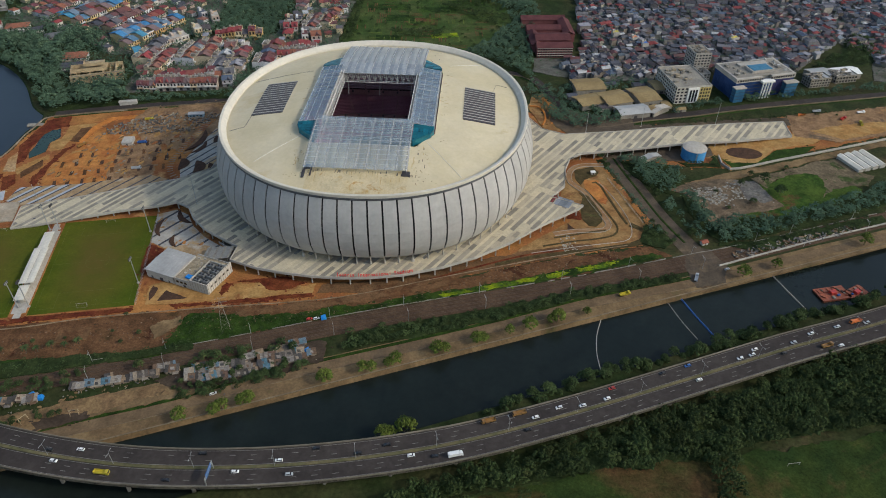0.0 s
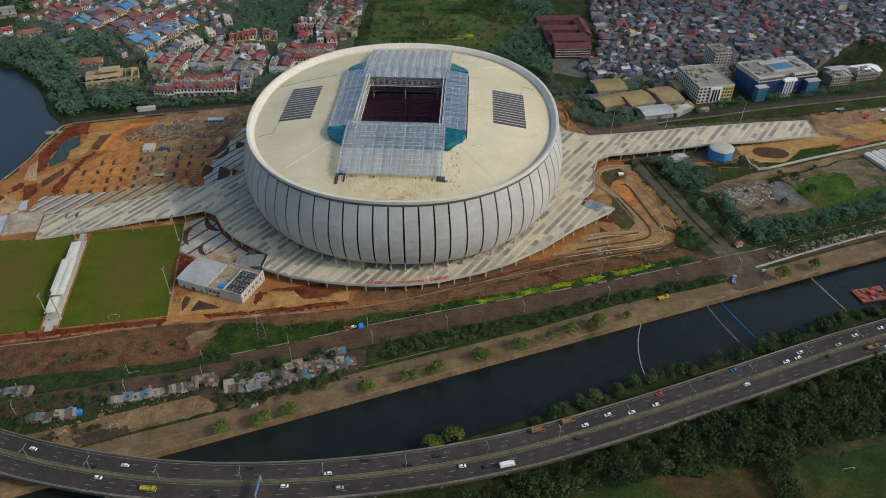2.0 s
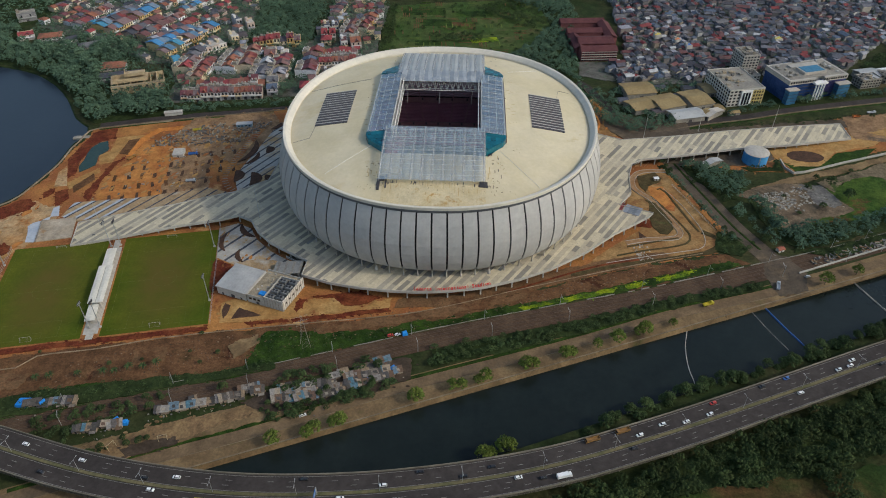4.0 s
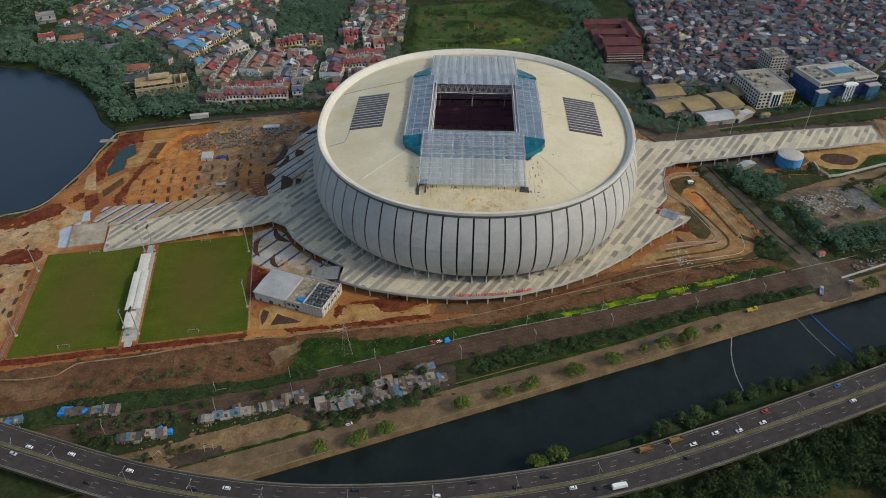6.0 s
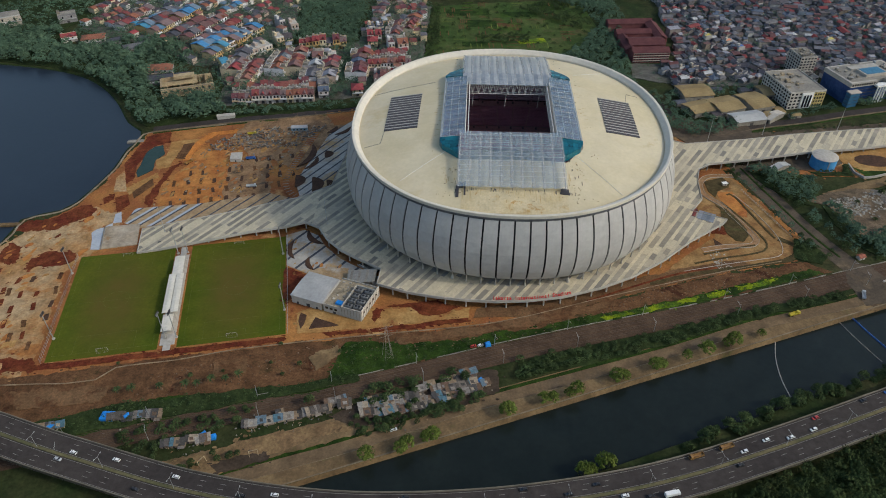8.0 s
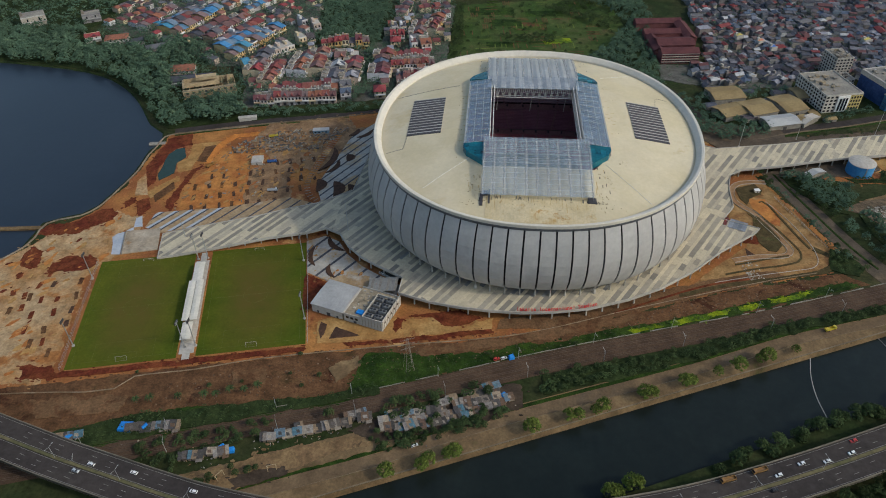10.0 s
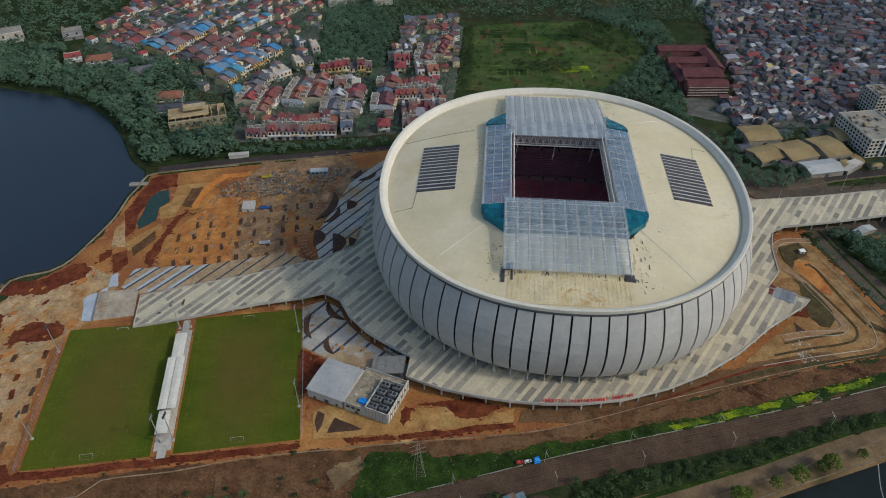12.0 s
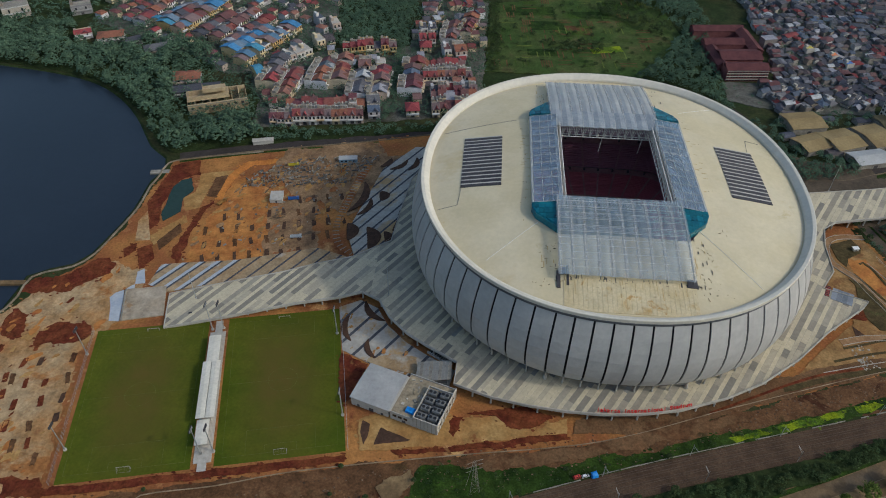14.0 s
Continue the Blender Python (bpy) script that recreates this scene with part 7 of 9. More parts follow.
float_line("pontoon_pipe", [(162, 406), (170, 385), (181, 360)], 0.7, M_PIPE, "blue floating pipeline across the river")
float_line("old_pipe", [(151, 401), (158, 380), (166, 361)], 0.35, M_CONCD, "half-sunk grey pipeline across the river")
float_line("pontoon_walk", [(240, 441), (247, 420), (255, 398)], 0.7, M_CONCD, "narrow pale pontoon across the river")
M_RUST = mat("rust_red_steel", (0.30, 0.085, 0.045), (0.22, 0.07, 0.04), 0.15, 0.8, rough=0.7, grain=0.3)
for x, y, l, w, d in ((281, 417, 24, 14, 15), (300, 419, 17, 12, 30)):
    bg = thing("barge", "rust-red steel work barge moored on the river", "barge", pose(x, y, -3.6, 0, 0, d), "work barges")
    part("hull", MB().loft([[(-l / 2, -w / 2, 0), (l / 2, -w / 2, 0), (l / 2, w / 2, 0), (-l / 2, w / 2, 0)], [(-l / 2 - 0.5, -w / 2, 1.6), (l / 2 + 0.5, -w / 2, 1.6), (l / 2 + 0.5, w / 2, 1.6), (-l / 2 - 0.5, w / 2, 1.6)]], True, True), M_RUST, bg)
    part("deck_house", MB().box(-2.5, 2.0, -2, 1.5, 1.6, 4.0), PAINT["red"], bg)
    part("winch", MB().rod((l / 2 - 4, -1.2, 2.3), (l / 2 - 4, 1.2, 2.3), 0.7, 8), M_STEEL, bg)
    for i in range(4):
        part("hatch", MB().obox(-l / 2 + 3 + i * 4.3, w / 4, 1.6, 2.1, 3, 4), M_RUST, bg)
    rb = random.Random(int(x))
    for i in range(9):
        part("deck_cargo", MB().obox(rb.uniform(-l / 2 + 2, l / 2 - 2), rb.uniform(-w / 2 + 1.5, w / 2 - 1.5), 1.6, 1.9 + rb.uniform(0.2, 1.2), rb.uniform(0.8, 3.5), rb.uniform(0.5, 1.8), rb.uniform(0, 180)), rb.choice((M_RUST, M_STEEL, M_CONCD, M_PIPE)), bg)

# ---------------------------------------------------------------- houses
RED = [(0.202, 0.065, 0.061), (0.233, 0.084, 0.069), (0.175, 0.077, 0.071), (0.255, 0.125, 0.094), (0.149, 0.076, 0.075), (0.230, 0.066, 0.065), (0.191, 0.111, 0.104), (0.265, 0.062, 0.065), (0.180, 0.132, 0.130), (0.265, 0.111, 0.071), (0.159, 0.065, 0.073)]
BLUES = [(0.071, 0.197, 0.358), (0.085, 0.234, 0.430), (0.123, 0.209, 0.301), (0.067, 0.209, 0.401), (0.085, 0.246, 0.358), (0.162, 0.222, 0.287), (0.209, 0.147, 0.143), (0.104, 0.185, 0.272)]
MIXED = [(0.131, 0.061, 0.062), (0.103, 0.128, 0.175), (0.109, 0.109, 0.127), (0.075, 0.075, 0.089), (0.142, 0.138, 0.151), (0.087, 0.075, 0.078), (0.117, 0.09, 0.089), (0.065, 0.066, 0.079), (0.171, 0.167, 0.185), (0.104, 0.1, 0.117), (0.08, 0.084, 0.1), (0.139, 0.07, 0.069), (0.094, 0.09, 0.102), (0.292, 0.285, 0.31), (0.099, 0.114, 0.146), (0.117, 0.109, 0.118), (0.07, 0.067, 0.079), (0.15, 0.075, 0.075), (0.103, 0.095, 0.105), (0.132, 0.124, 0.135), (0.086, 0.09, 0.111), (0.292, 0.285, 0.31), (0.12, 0.104, 0.108), (0.21, 0.06, 0.06), (0.42, 0.42, 0.42), (0.15, 0.09, 0.085), (0.10, 0.12, 0.14), (0.19, 0.05, 0.05), (0.12, 0.12, 0.135), (0.10, 0.10, 0.11), (0.15, 0.145, 0.15), (0.085, 0.08, 0.09)]
WALLS = [(0.561, 0.514, 0.460), (0.612, 0.578, 0.552), (0.551, 0.452, 0.310), (0.673, 0.662, 0.667), (0.571, 0.410, 0.265), (0.449, 0.420, 0.414), (0.612, 0.504, 0.333), (0.490, 0.389, 0.322)]
KWALLS = [(0.26, 0.25, 0.245), (0.20, 0.195, 0.20), (0.36, 0.345, 0.33), (0.24, 0.21, 0.19), (0.46, 0.45, 0.43), (0.40, 0.36, 0.30), (0.13, 0.125, 0.13), (0.24, 0.20, 0.16)]
W1 = ((0.85, 0.85, 0.85), (1, 1, 1))
R_RED = mat("red_tiles", *W1, 0.3, 1.2, grain=0.25, palette=RED)
R_BLUE = mat("blue_tiles", *W1, 0.3, 1.2, grain=0.2, palette=BLUES)
R_MIX = mat("weathered_roofs", *W1, 0.3, 1.0, grain=0.3, palette=MIXED)
R_MIXI = mat("weathered_roofs_far", *W1, 0.3, 1.0, grain=0.3, palette=MIXED, island=True)
W_MIX = mat("painted_walls", *W1, 0.2, 0.9, grain=0.15, palette=WALLS)
W_OCHRE = mat("ochre_walls", *W1, 0.2, 0.9, grain=0.15, palette=[(0.56, 0.38, 0.16), (0.60, 0.47, 0.25), (0.52, 0.33, 0.14), (0.60, 0.52, 0.36)])
W_KAM = mat("grey_walls", *W1, 0.2, 0.9, grain=0.25, palette=KWALLS)
W_KAMI = mat("grey_walls_far", *W1, 0.2, 0.9, grain=0.25, palette=KWALLS, island=True)


def gable(mb, l, w, z, h, over=0.5):
    """A pitched roof over l x w with its ridge along x."""
    return mb.loft([[(x, -w / 2 - over, z - 0.1), (x, 0, z + h), (x, w / 2 + over, z - 0.1), (x, w / 2 + over, z - 0.4), (x, 0, z + h - 0.35), (x, -w / 2 - over, z - 0.4)] for x in (-l / 2 - over, l / 2 + over)], True, True)


def hip(mb, l, w, z, h, over=0.6):
    a, b = l / 2 + over, w / 2 + over
    r = max(0.3, a - b)
    return mb.add([(-a, -b, z), (a, -b, z), (a, b, z), (-a, b, z), (-r, 0, z + h), (r, 0, z + h), (-a, -b, z - 0.3), (a, -b, z - 0.3), (a, b, z - 0.3), (-a, b, z - 0.3)],
                  [(0, 1, 5, 4), (1, 2, 5), (2, 3, 4, 5), (3, 0, 4), (9, 8, 7, 6), (6, 7, 1, 0), (7, 8, 2, 1), (8, 9, 3, 2), (9, 6, 0, 3)])


def house(label, roof, wall, l, w, h, style, group, front=True):
    """Two-storey house; the street front looks to -y."""
    ob = thing("house", label, "house", None, group)
    part("wall", MB().box(-l / 2, l / 2, -w / 2, w / 2, 0, h), wall, ob)
    if style == "gable":
        part("roof", gable(MB(), l, w, h, 2.2), roof, ob)
    elif style == "cross":
        # tiled roof over the street half, paved terrace with parapet and water tank behind
        m = gable(MB(), l, w * 0.66, h, 2.7, 0.25)
        m.v = [(x, y - w * 0.16, z) for x, y, z in m.v]
        part("roof", m, roof, ob)
        m = gable(MB(), w * 0.34, l * 0.5, h, 2.0, 0.2)
        m.v = [(-y + l * 0.12, x - w * 0.34, z) for x, y, z in m.v]
        part("dormer_roof", m, roof, ob)
        part("terrace_floor", MB().box(-l / 2 + 0.2, l / 2 - 0.2, w * 0.2, w / 2 - 0.2, h, h + 0.12), M_CONCD, ob)
        part("parapet", MB().box(-l / 2, l / 2, w / 2 - 0.2, w / 2 + 0.02, h - 0.1, h + 0.6).box(l / 2 - 0.2, l / 2 + 0.02, w * 0.2, w / 2 - 0.2, h - 0.1, h + 0.6), wall, ob)
        part("stair_head", MB().box(-l / 2 + 0.3, -l / 2 + 2.5, w * 0.24, w * 0.42, h + 0.05, h + 1.9), M_CONCD, ob)
        part("water_tank", MB().disc(l / 2 - 1.6, w * 0.3, 0.7, h + 0.12, h + 1.7, 8), M_CONC, ob)
    elif style == "hip":
        part("roof", hip(MB(), l, w, h, 2.6), roof, ob)
    else:
        part("roof", MB().box(-l / 2 + 0.2, l / 2 - 0.2, -w / 2 + 0.2, w / 2 - 0.2, h, h + 0.1), roof, ob)
        for a in ((-l / 2, l / 2, -w / 2 - 0.01, -w / 2 + 0.25), (-l / 2, l / 2, w / 2 - 0.25, w / 2 + 0.01)):
            part("parapet", MB().box(*a, h - 0.1, h + 0.9), wall, ob)
        part("stair_tower", MB().box(-l / 2 + 0.5, -l / 2 + 3.2, 0.0, w / 2 - 0.8, h + 0.05, h + 2.6), wall, ob)
    if front:
        part("balcony", MB().box(-l / 2 + 0.2, l / 2 - 0.2, -w / 2 - 1.4, -w / 2, h * 0.48, h * 0.48 + 0.9), wall, ob)
        for x in (-l * 0.25, l * 0.22):
            part("window", MB().box(x - 0.8, x + 0.8, -w / 2 - 0.06, -w / 2 + 0.05, h * 0.62, h * 0.88), M_GLASS, ob)
        part("door", MB().box(-1.4, 1.4, -w / 2 - 0.06, -w / 2 + 0.05, 0, 2.5), M_LOUVRE, ob)
    return ob


hp = {}


def place(key, x, y, deg):
    """A house of a kind built once and copied."""
    if key not in hp:
        kinds = {"red1": ("red-tiled two-storey row house with pale walls", R_RED, W_MIX, 6.6, 12, 7.0, "cross"), "red2": ("red-roofed two-storey house with cream walls", R_RED, W_MIX, 7.5, 11, 6.5, "gable"),
                 "redh": ("hipped red-tiled family house with pale walls", R_RED, W_MIX, 11, 10, 6.0, "hip"), "blue1": ("blue-tiled two-storey row house with ochre walls", R_BLUE, W_OCHRE, 7.2, 14, 7.4, "gable"), "ochre1": ("ochre three-storey row house with a red-brown roof", R_RED, W_OCHRE, 7.2, 11, 8.5, "cross"),
                 "big1": ("large red-tiled house with cream walls and a terrace", R_RED, W_MIX, 11.5, 15, 7.6, "cross"), "grey1": ("large house with a weathered grey roof", R_MIX, W_MIX, 11.0, 15, 7.4, "cross"),
                 "mix1": ("grey-roofed two-storey house with pale walls", R_MIX, W_MIX, 8.5, 11, 6.8, "gable"), "flat1": ("flat-roofed white house with a stair tower", M_CONC, W_MIX, 8.5, 11, 7.5, "flat"),
                 "white1": ("white terrace house with a grey flat roof", R_MIX, W_MIX, 7.0, 11, 7.2, "flat")}
        hp[key] = house(*kinds[key], "houses of the estate")
        hp[key].matrix_basis = put(pose(x, y, 0, 0, 0, deg)) @ Matrix.Diagonal((1.06, 1.25, 1.15, 1))
    else:
        copy_thing(hp[key], put(pose(x, y, 0, 0, 0, deg)) @ Matrix.Diagonal((1.07, rng.uniform(1.15, 1.35), rng.uniform(1.0, 1.38), 1)))


rng = random.Random(8)


def merged(wall, roof, x, y, deg, l, w, h, q, mid=None):
    """A far house joined into the mass of far houses."""
    c, s = math.cos(radians(deg)), math.sin(radians(deg))
    turn = lambda m: [(x + a * c - b * s, y + a * s + b * c, z) for a, b, z in m.v]
    m = MB().box(-l / 2, l / 2, -w / 2, w / 2, 0, h)
    wall.add(turn(m), m.f)
    m = gable(MB(), l, w, h, 1.3 + q, 0.4) if q < 0.62 else hip(MB(), l, w, h, 1.6, 0.4) if q < 0.78 else MB().box(-l / 2 - 0.2, l / 2 + 0.2, -w / 2 - 0.2, w / 2 + 0.2, h, h + 0.4)
    roof.add(turn(m), m.f)


far_estate = {n: MB() for n in ("wall", "red", "blue", "grey")}
far_spots = []


def row(x0, y0, x1, y1, keys, step=6.9, skip=0.03):
    n = max(1, int(math.hypot(x1 - x0, y1 - y0) / step))
    if (y0 + y1) / 2 > 935:
        d = math.degrees(math.atan2(y1 - y0, x1 - x0))
        for i in range(n):
            f = (i + 0.5) / n
            k = rng.choice(keys)
            x, y = x0 + (x1 - x0) * f + rng.uniform(-0.3, 0.3), y0 + (y1 - y0) * f + rng.uniform(-0.7, 0.7)
            far_spots.append((x, y, 7.0))
            merged(far_estate["wall"], far_estate["red" if k.startswith("red") else "blue" if k.startswith("blue") else "grey"], x, y, d, 7.2, rng.uniform(12, 15), rng.uniform(5.6, 9.0), 0.9 if k in ("flat1", "white1") else rng.uniform(0.3, 0.7))
        return
    d = math.degrees(math.atan2(y1 - y0, x1 - x0))
    for i in range(n):
        if rng.random() > skip:
            f = (i + 0.5) / n
            place(rng.choice(keys), x0 + (x1 - x0) * f + rng.uniform(-0.3, 0.3), y0 + (y1 - y0) * f + rng.uniform(-0.7, 0.7), d)


# the estate, block by block: rows of houses from end to end, each looking to the right of its row
FRONT = ((-381, 710, -294, 724, ["red1"]), (-296, 743, -370, 731, ["red1", "red1", "red2"]), (-290, 731, -281, 733, ["grey1"], 10), (-293, 748, -284, 750, ["grey1"], 10))
INNER = ((-380, 748, -377, 808, ["big1", "redh"], 11), (-399, 764, -396, 796, ["mix1", "big1"], 11), (-331, 778, -333, 828, ["big1", "big1", "red2"], 10), (-351, 774, -349, 822, ["grey1", "big1"], 11),
         (-287, 757, -290, 812, ["big1", "grey1", "red2"], 10), (-307, 754, -308, 808, ["grey1", "mix1", "big1"], 11), (-312, 822, -304, 823, ["big1"], 10), (-296, 824, -286, 825, ["flat1"], 10), (-338, 856, -280, 867, ["ochre1", "mix1", "ochre1", "white1", "ochre1"], 7.6))
EAST = ((-255, 768, -256, 832, ["grey1", "mix1", "big1"], 11), (-254, 737, -242, 739, ["redh"], 12), (-244, 803, -187, 811, ["red1"]), (-188, 829, -245, 822, ["red1"]), (-234, 773, -188, 780, ["red1", "red2", "white1"]), (-188, 762, -232, 757, ["red1", "mix1"]), (-230, 742, -200, 746, ["red1", "mix1"]),
        (-256, 871, -240, 873, ["redh"], 15), (-231, 859, -204, 867, ["white1", "big1"], 10), (-258, 886, -238, 890, ["red1", "mix1"], 9), (-260, 911, -238, 917, ["big1", "white1"], 10), (-260, 941, -236, 950, ["red2", "mix1"], 9))
EAST_FAR = ((-224, 884, -222, 930, ["big1", "red1"], 10), (-208, 900, -200, 950, ["ochre1", "red2"], 8), (-252, 960, -246, 1010, ["red1", "mix1"]), (-218, 950, -188, 968, ["white1", "mix1"]), (-230, 985, -190, 1000, ["mix1", "red1"]), (-260, 1015, -190, 1030, ["red1", "mix1"]))
BLUE = ((-442, 816, -405, 905, ["blue1", "blue1", "blue1", "white1"], 7.0), (-458, 832, -432, 896, ["blue1", "blue1", "red2"], 8), (-466, 852, -438, 926, ["mix1", "red2", "white1"], 8), (-486, 865, -460, 945, ["big1", "red2", "mix1"], 10), (-506, 872, -484, 928, ["mix1", "red2"], 9), (-535, 882, -507, 966, ["blue1", "blue1", "red2"], 7.4),
        (-552, 890, -526, 960, ["blue1", "mix1"], 8), (-566, 902, -538, 972, ["blue1", "mix1"], 8), (-585, 898, -570, 966, ["red2", "red1"], 8), (-606, 910, -586, 966, ["mix1", "red2"], 9), (-626, 918, -604, 958, ["mix1", "red1"], 10))
LANE = ((-401, 806, -396, 834, ["mix1", "flat1"], 9), (-418, 786, -409, 792, ["blue1"], 11), (-396, 830, -374, 850, ["flat1", "white1"], 8), (-372, 868, -354, 880, ["flat1", "mix1"], 9), (-384, 920, -372, 930, ["white1"], 9), (-364, 912, -352, 918, ["flat1"], 10), (-428, 958, -414, 968, ["big1"], 11))
BACK = ((-470, 960, -430, 1030, ["red1", "blue1"]), (-500, 980, -460, 1055, ["white1", "red1"]), (-540, 1000, -500, 1080, ["blue1", "red1"]), (-585, 1005, -540, 1095, ["red1", "mix1"]), (-650, 960, -610, 1040, ["mix1", "red2"]), (-430, 1010, -400, 1080, ["red1", "mix1"]), (-640, 1050, -600, 1110, ["red1"]), (-460, 1050, -430, 1120, ["red1", "blue1"]))
for block in (FRONT, INNER, EAST, EAST_FAR, BLUE, LANE, BACK):
    for r in block:
        row(*r)
AVENUE = [(-292, 700), (-262, 700), (-264, 860), (-274, 1010), (-292, 1010), (-282, 860)]
taken = [(o.matrix_basis.translation.x / K, o.matrix_basis.translation.y / K) for o in scene.objects if o.name.startswith("house")] + [(x, y) for x, y, _ in far_spots]
ZONES = ((12.5, [(-392, 700), (-290, 724), (-182, 750), (-182, 1010), (-260, 1015), (-268, 880), (-345, 868), (-400, 838), (-425, 790), (-402, 745)]),
         (64.0, [(-640, 905), (-500, 835), (-455, 800), (-405, 800), (-375, 868), (-356, 905), (-374, 1060), (-300, 1115), (-640, 1115)]))
for deg, zone in ZONES:
    c, s = math.cos(radians(deg)), math.sin(radians(deg))
    for r in range(-60, 60):
        for q in range(-70, 70):
            u, v = q * 7.4 + rng.uniform(-0.5, 0.5), r * 13.2 + (2.6 if r % 2 else -1.4) + rng.uniform(-0.8, 0.8)
            x, y = -380 + u * c - v * s, 850 + u * s + v * c
            if not inside(x, y, zone) or inside(x, y, AVENUE) or rng.random() < (0.68 if y > 960 else 0.84) or any(abs(x - a) < 12 and abs(y - b) < 12 and math.hypot(x - a, y - b) < (8.2 if y > 960 else 11.0) for a, b in taken):
                continue
            taken.append((x, y))
            k = rng.choice(("red1", "red1", "red2", "mix1", "flat1", "white1", "redh" if rng.random() < 0.3 else "red1", "blue1" if deg > 40 and rng.random() < 0.6 else "mix1"))
            far_spots.append((x, y, 6.0))
            merged(far_estate["wall"], far_estate["red" if k.startswith("red") else "blue" if k.startswith("blue") else "grey"], x, y, deg, rng.uniform(7.0, 9.5), rng.uniform(9.5, 13), rng.uniform(4.5, 8.6), 0.9 if k in ("flat1", "white1") else rng.uniform(0.3, 0.75))
R_REDI = mat("red_tiles_far", *W1, 0.3, 1.2, grain=0.25, palette=RED, island=True)
R_BLUEI = mat("blue_tiles_far", *W1, 0.3, 1.2, grain=0.2, palette=BLUES, island=True)
W_MIXI = mat("painted_walls_far", *W1, 0.2, 0.9, grain=0.15, palette=WALLS, island=True)
setting("estate_walls", far_estate["wall"], W_MIXI, "pale and ochre walls of distant row houses", "houses", "stuff")
setting("estate_roofs_red", far_estate["red"], R_REDI, "red tiled roofs of distant row houses", "houses", "stuff")
setting("estate_roofs_blue", far_estate["blue"], R_BLUEI, "blue tiled roofs of distant row houses", "houses", "stuff")
setting("estate_roofs_grey", far_estate["grey"], R_MIXI, "grey roofs of distant row houses", "houses", "stuff")
for x, y, l, w, h, roof, wall, st, d, lb in ((-603, 862, 24, 15, 6, R_RED, W_MIX, "hip", 20, "large red-roofed villa among trees"), (-637, 866, 16, 12, 6, R_RED, W_MIX, "cross", 30, "red-roofed villa among trees"), (-575, 856, 14, 10, 5, R_MIX, W_MIX, "gable", 35, "white house with a grey roof among trees"),
                                            (-543, 842, 22, 14, 4, R_MIX, W_KAM, "hip", 30, "low grey-roofed house among trees"), (-741, 914, 26, 18, 11, M_CONCD, W_KAM, "flat", 35, "large white apartment house with a flat roof"), (-669, 930, 20, 14, 9, M_CONCD, W_KAM, "flat", 30, "pale flat-roofed house among trees"),
                                            (-486, 778, 24, 16, 6, R_RED, W_MIX, "hip", 14, "red hipped villa by the lake woods"), (-468, 757, 40, 12, 5, R_MIX, W_KAM, "gable", 18, "grey-roofed hall beside the villa")):
    ob = house(lb, roof, wall, l, w, h, st, "villas", True)
    ob.matrix_basis = put(pose(x, y, 0, 0, 0, d)) @ Matrix.Diagonal((1.15, 1.15, 1.2, 1))
for x, y in ((-362, 1075), (-330, 1100), (-300, 1085), (-270, 1120)):
    ob = house("tall cream apartment block with rows of windows", M_CONC, M_WALL, 26, 18, 24, "flat", "apartment blocks", True)
    ob.matrix_basis = put(pose(x, y, 0, 0, 0, 20))

KAMP = [(112, 775), (66, 792), (68, 830), (122, 832), (134, 860), (138, 1000), (140, 1180), (1000, 1250), (1000, 960), (640, 880), (505, 800), (470, 800), (500, 880), (470, 915), (420, 860), (395, 830), (380, 815), (285, 800), (275, 845), (250, 845), (240, 800), (212, 795), (205, 778), (160, 775)]
M_STREETS = mat("estate_paving", (0.125, 0.117, 0.100), (0.080, 0.080, 0.062), 0.04, 0.8, grain=0.25, c3=(0.05, 0.06, 0.028), mid=0.4, midscale=0.1)
patch("estate_ground", [(-396, 698), (-290, 716), (-182, 742), (-182, 1010), (-250, 1040), (-268, 880), (-345, 868), (-400, 838), (-425, 790), (-402, 745)], 0.1, M_STREETS, "grey paved lanes between row houses", "streets", seed=90, amp=3.0)
patch("estate_ground", [(-640, 905), (-500, 835), (-455, 800), (-405, 800), (-375, 868), (-356, 905), (-374, 1060), (-300, 1115), (-640, 1115)], 0.1, M_STREETS, "grey paved lanes between row houses", "streets", seed=91, amp=3.0)
patch("quarter_ground", KAMP, 0.1, M_STREETS, "grey lanes of the crowded quarter", "streets", seed=92, amp=3.0)

# unfinished concrete building by the woods
ruin = thing("unfinished_building", "tan roofless concrete building under construction", "building", pose(-461, 713, 0, 0, 0, 22))
M_RAW = mat("raw_concrete_tan", (0.44, 0.35, 0.21), (0.36, 0.27, 0.16), 0.15, 0.8, grain=0.25)
part("floor_slab", MB().box(0, 56, 0, 30, 0, 0.6), M_RAW, ruin)
part("front_wall", MB().box(0, 56, 0, 1.0, 0.6, 10.5), M_RAW, ruin)
part("back_wall", MB().box(0, 56, 29, 30, 0.6, 9.0), M_RAW, ruin)
for x in range(0, 57, 7):
    part("cross_wall", MB().box(x - 0.3, x + 0.3, 1, 29, 0.6, 9.5 if x % 2 else 7.0), M_RAW, ruin)
part("upper_slab", MB().box(0, 40, 8, 29, 9.5, 10.0), M_RAW, ruin)
part("upper_wall", MB().box(2, 40, 9, 9.6, 10.0, 13.6).box(2, 22, 20, 20.6, 10.0, 14.5), M_RAW, ruin)
part("top_slab", MB().box(16, 38, 14, 28, 13.6, 14.0), M_RAW, ruin)
part("top_wall", MB().box(16, 38, 14, 14.5, 14.0, 17.0).box(16, 16.5, 14.5, 28, 14.0, 17.0), M_RAW, ruin)
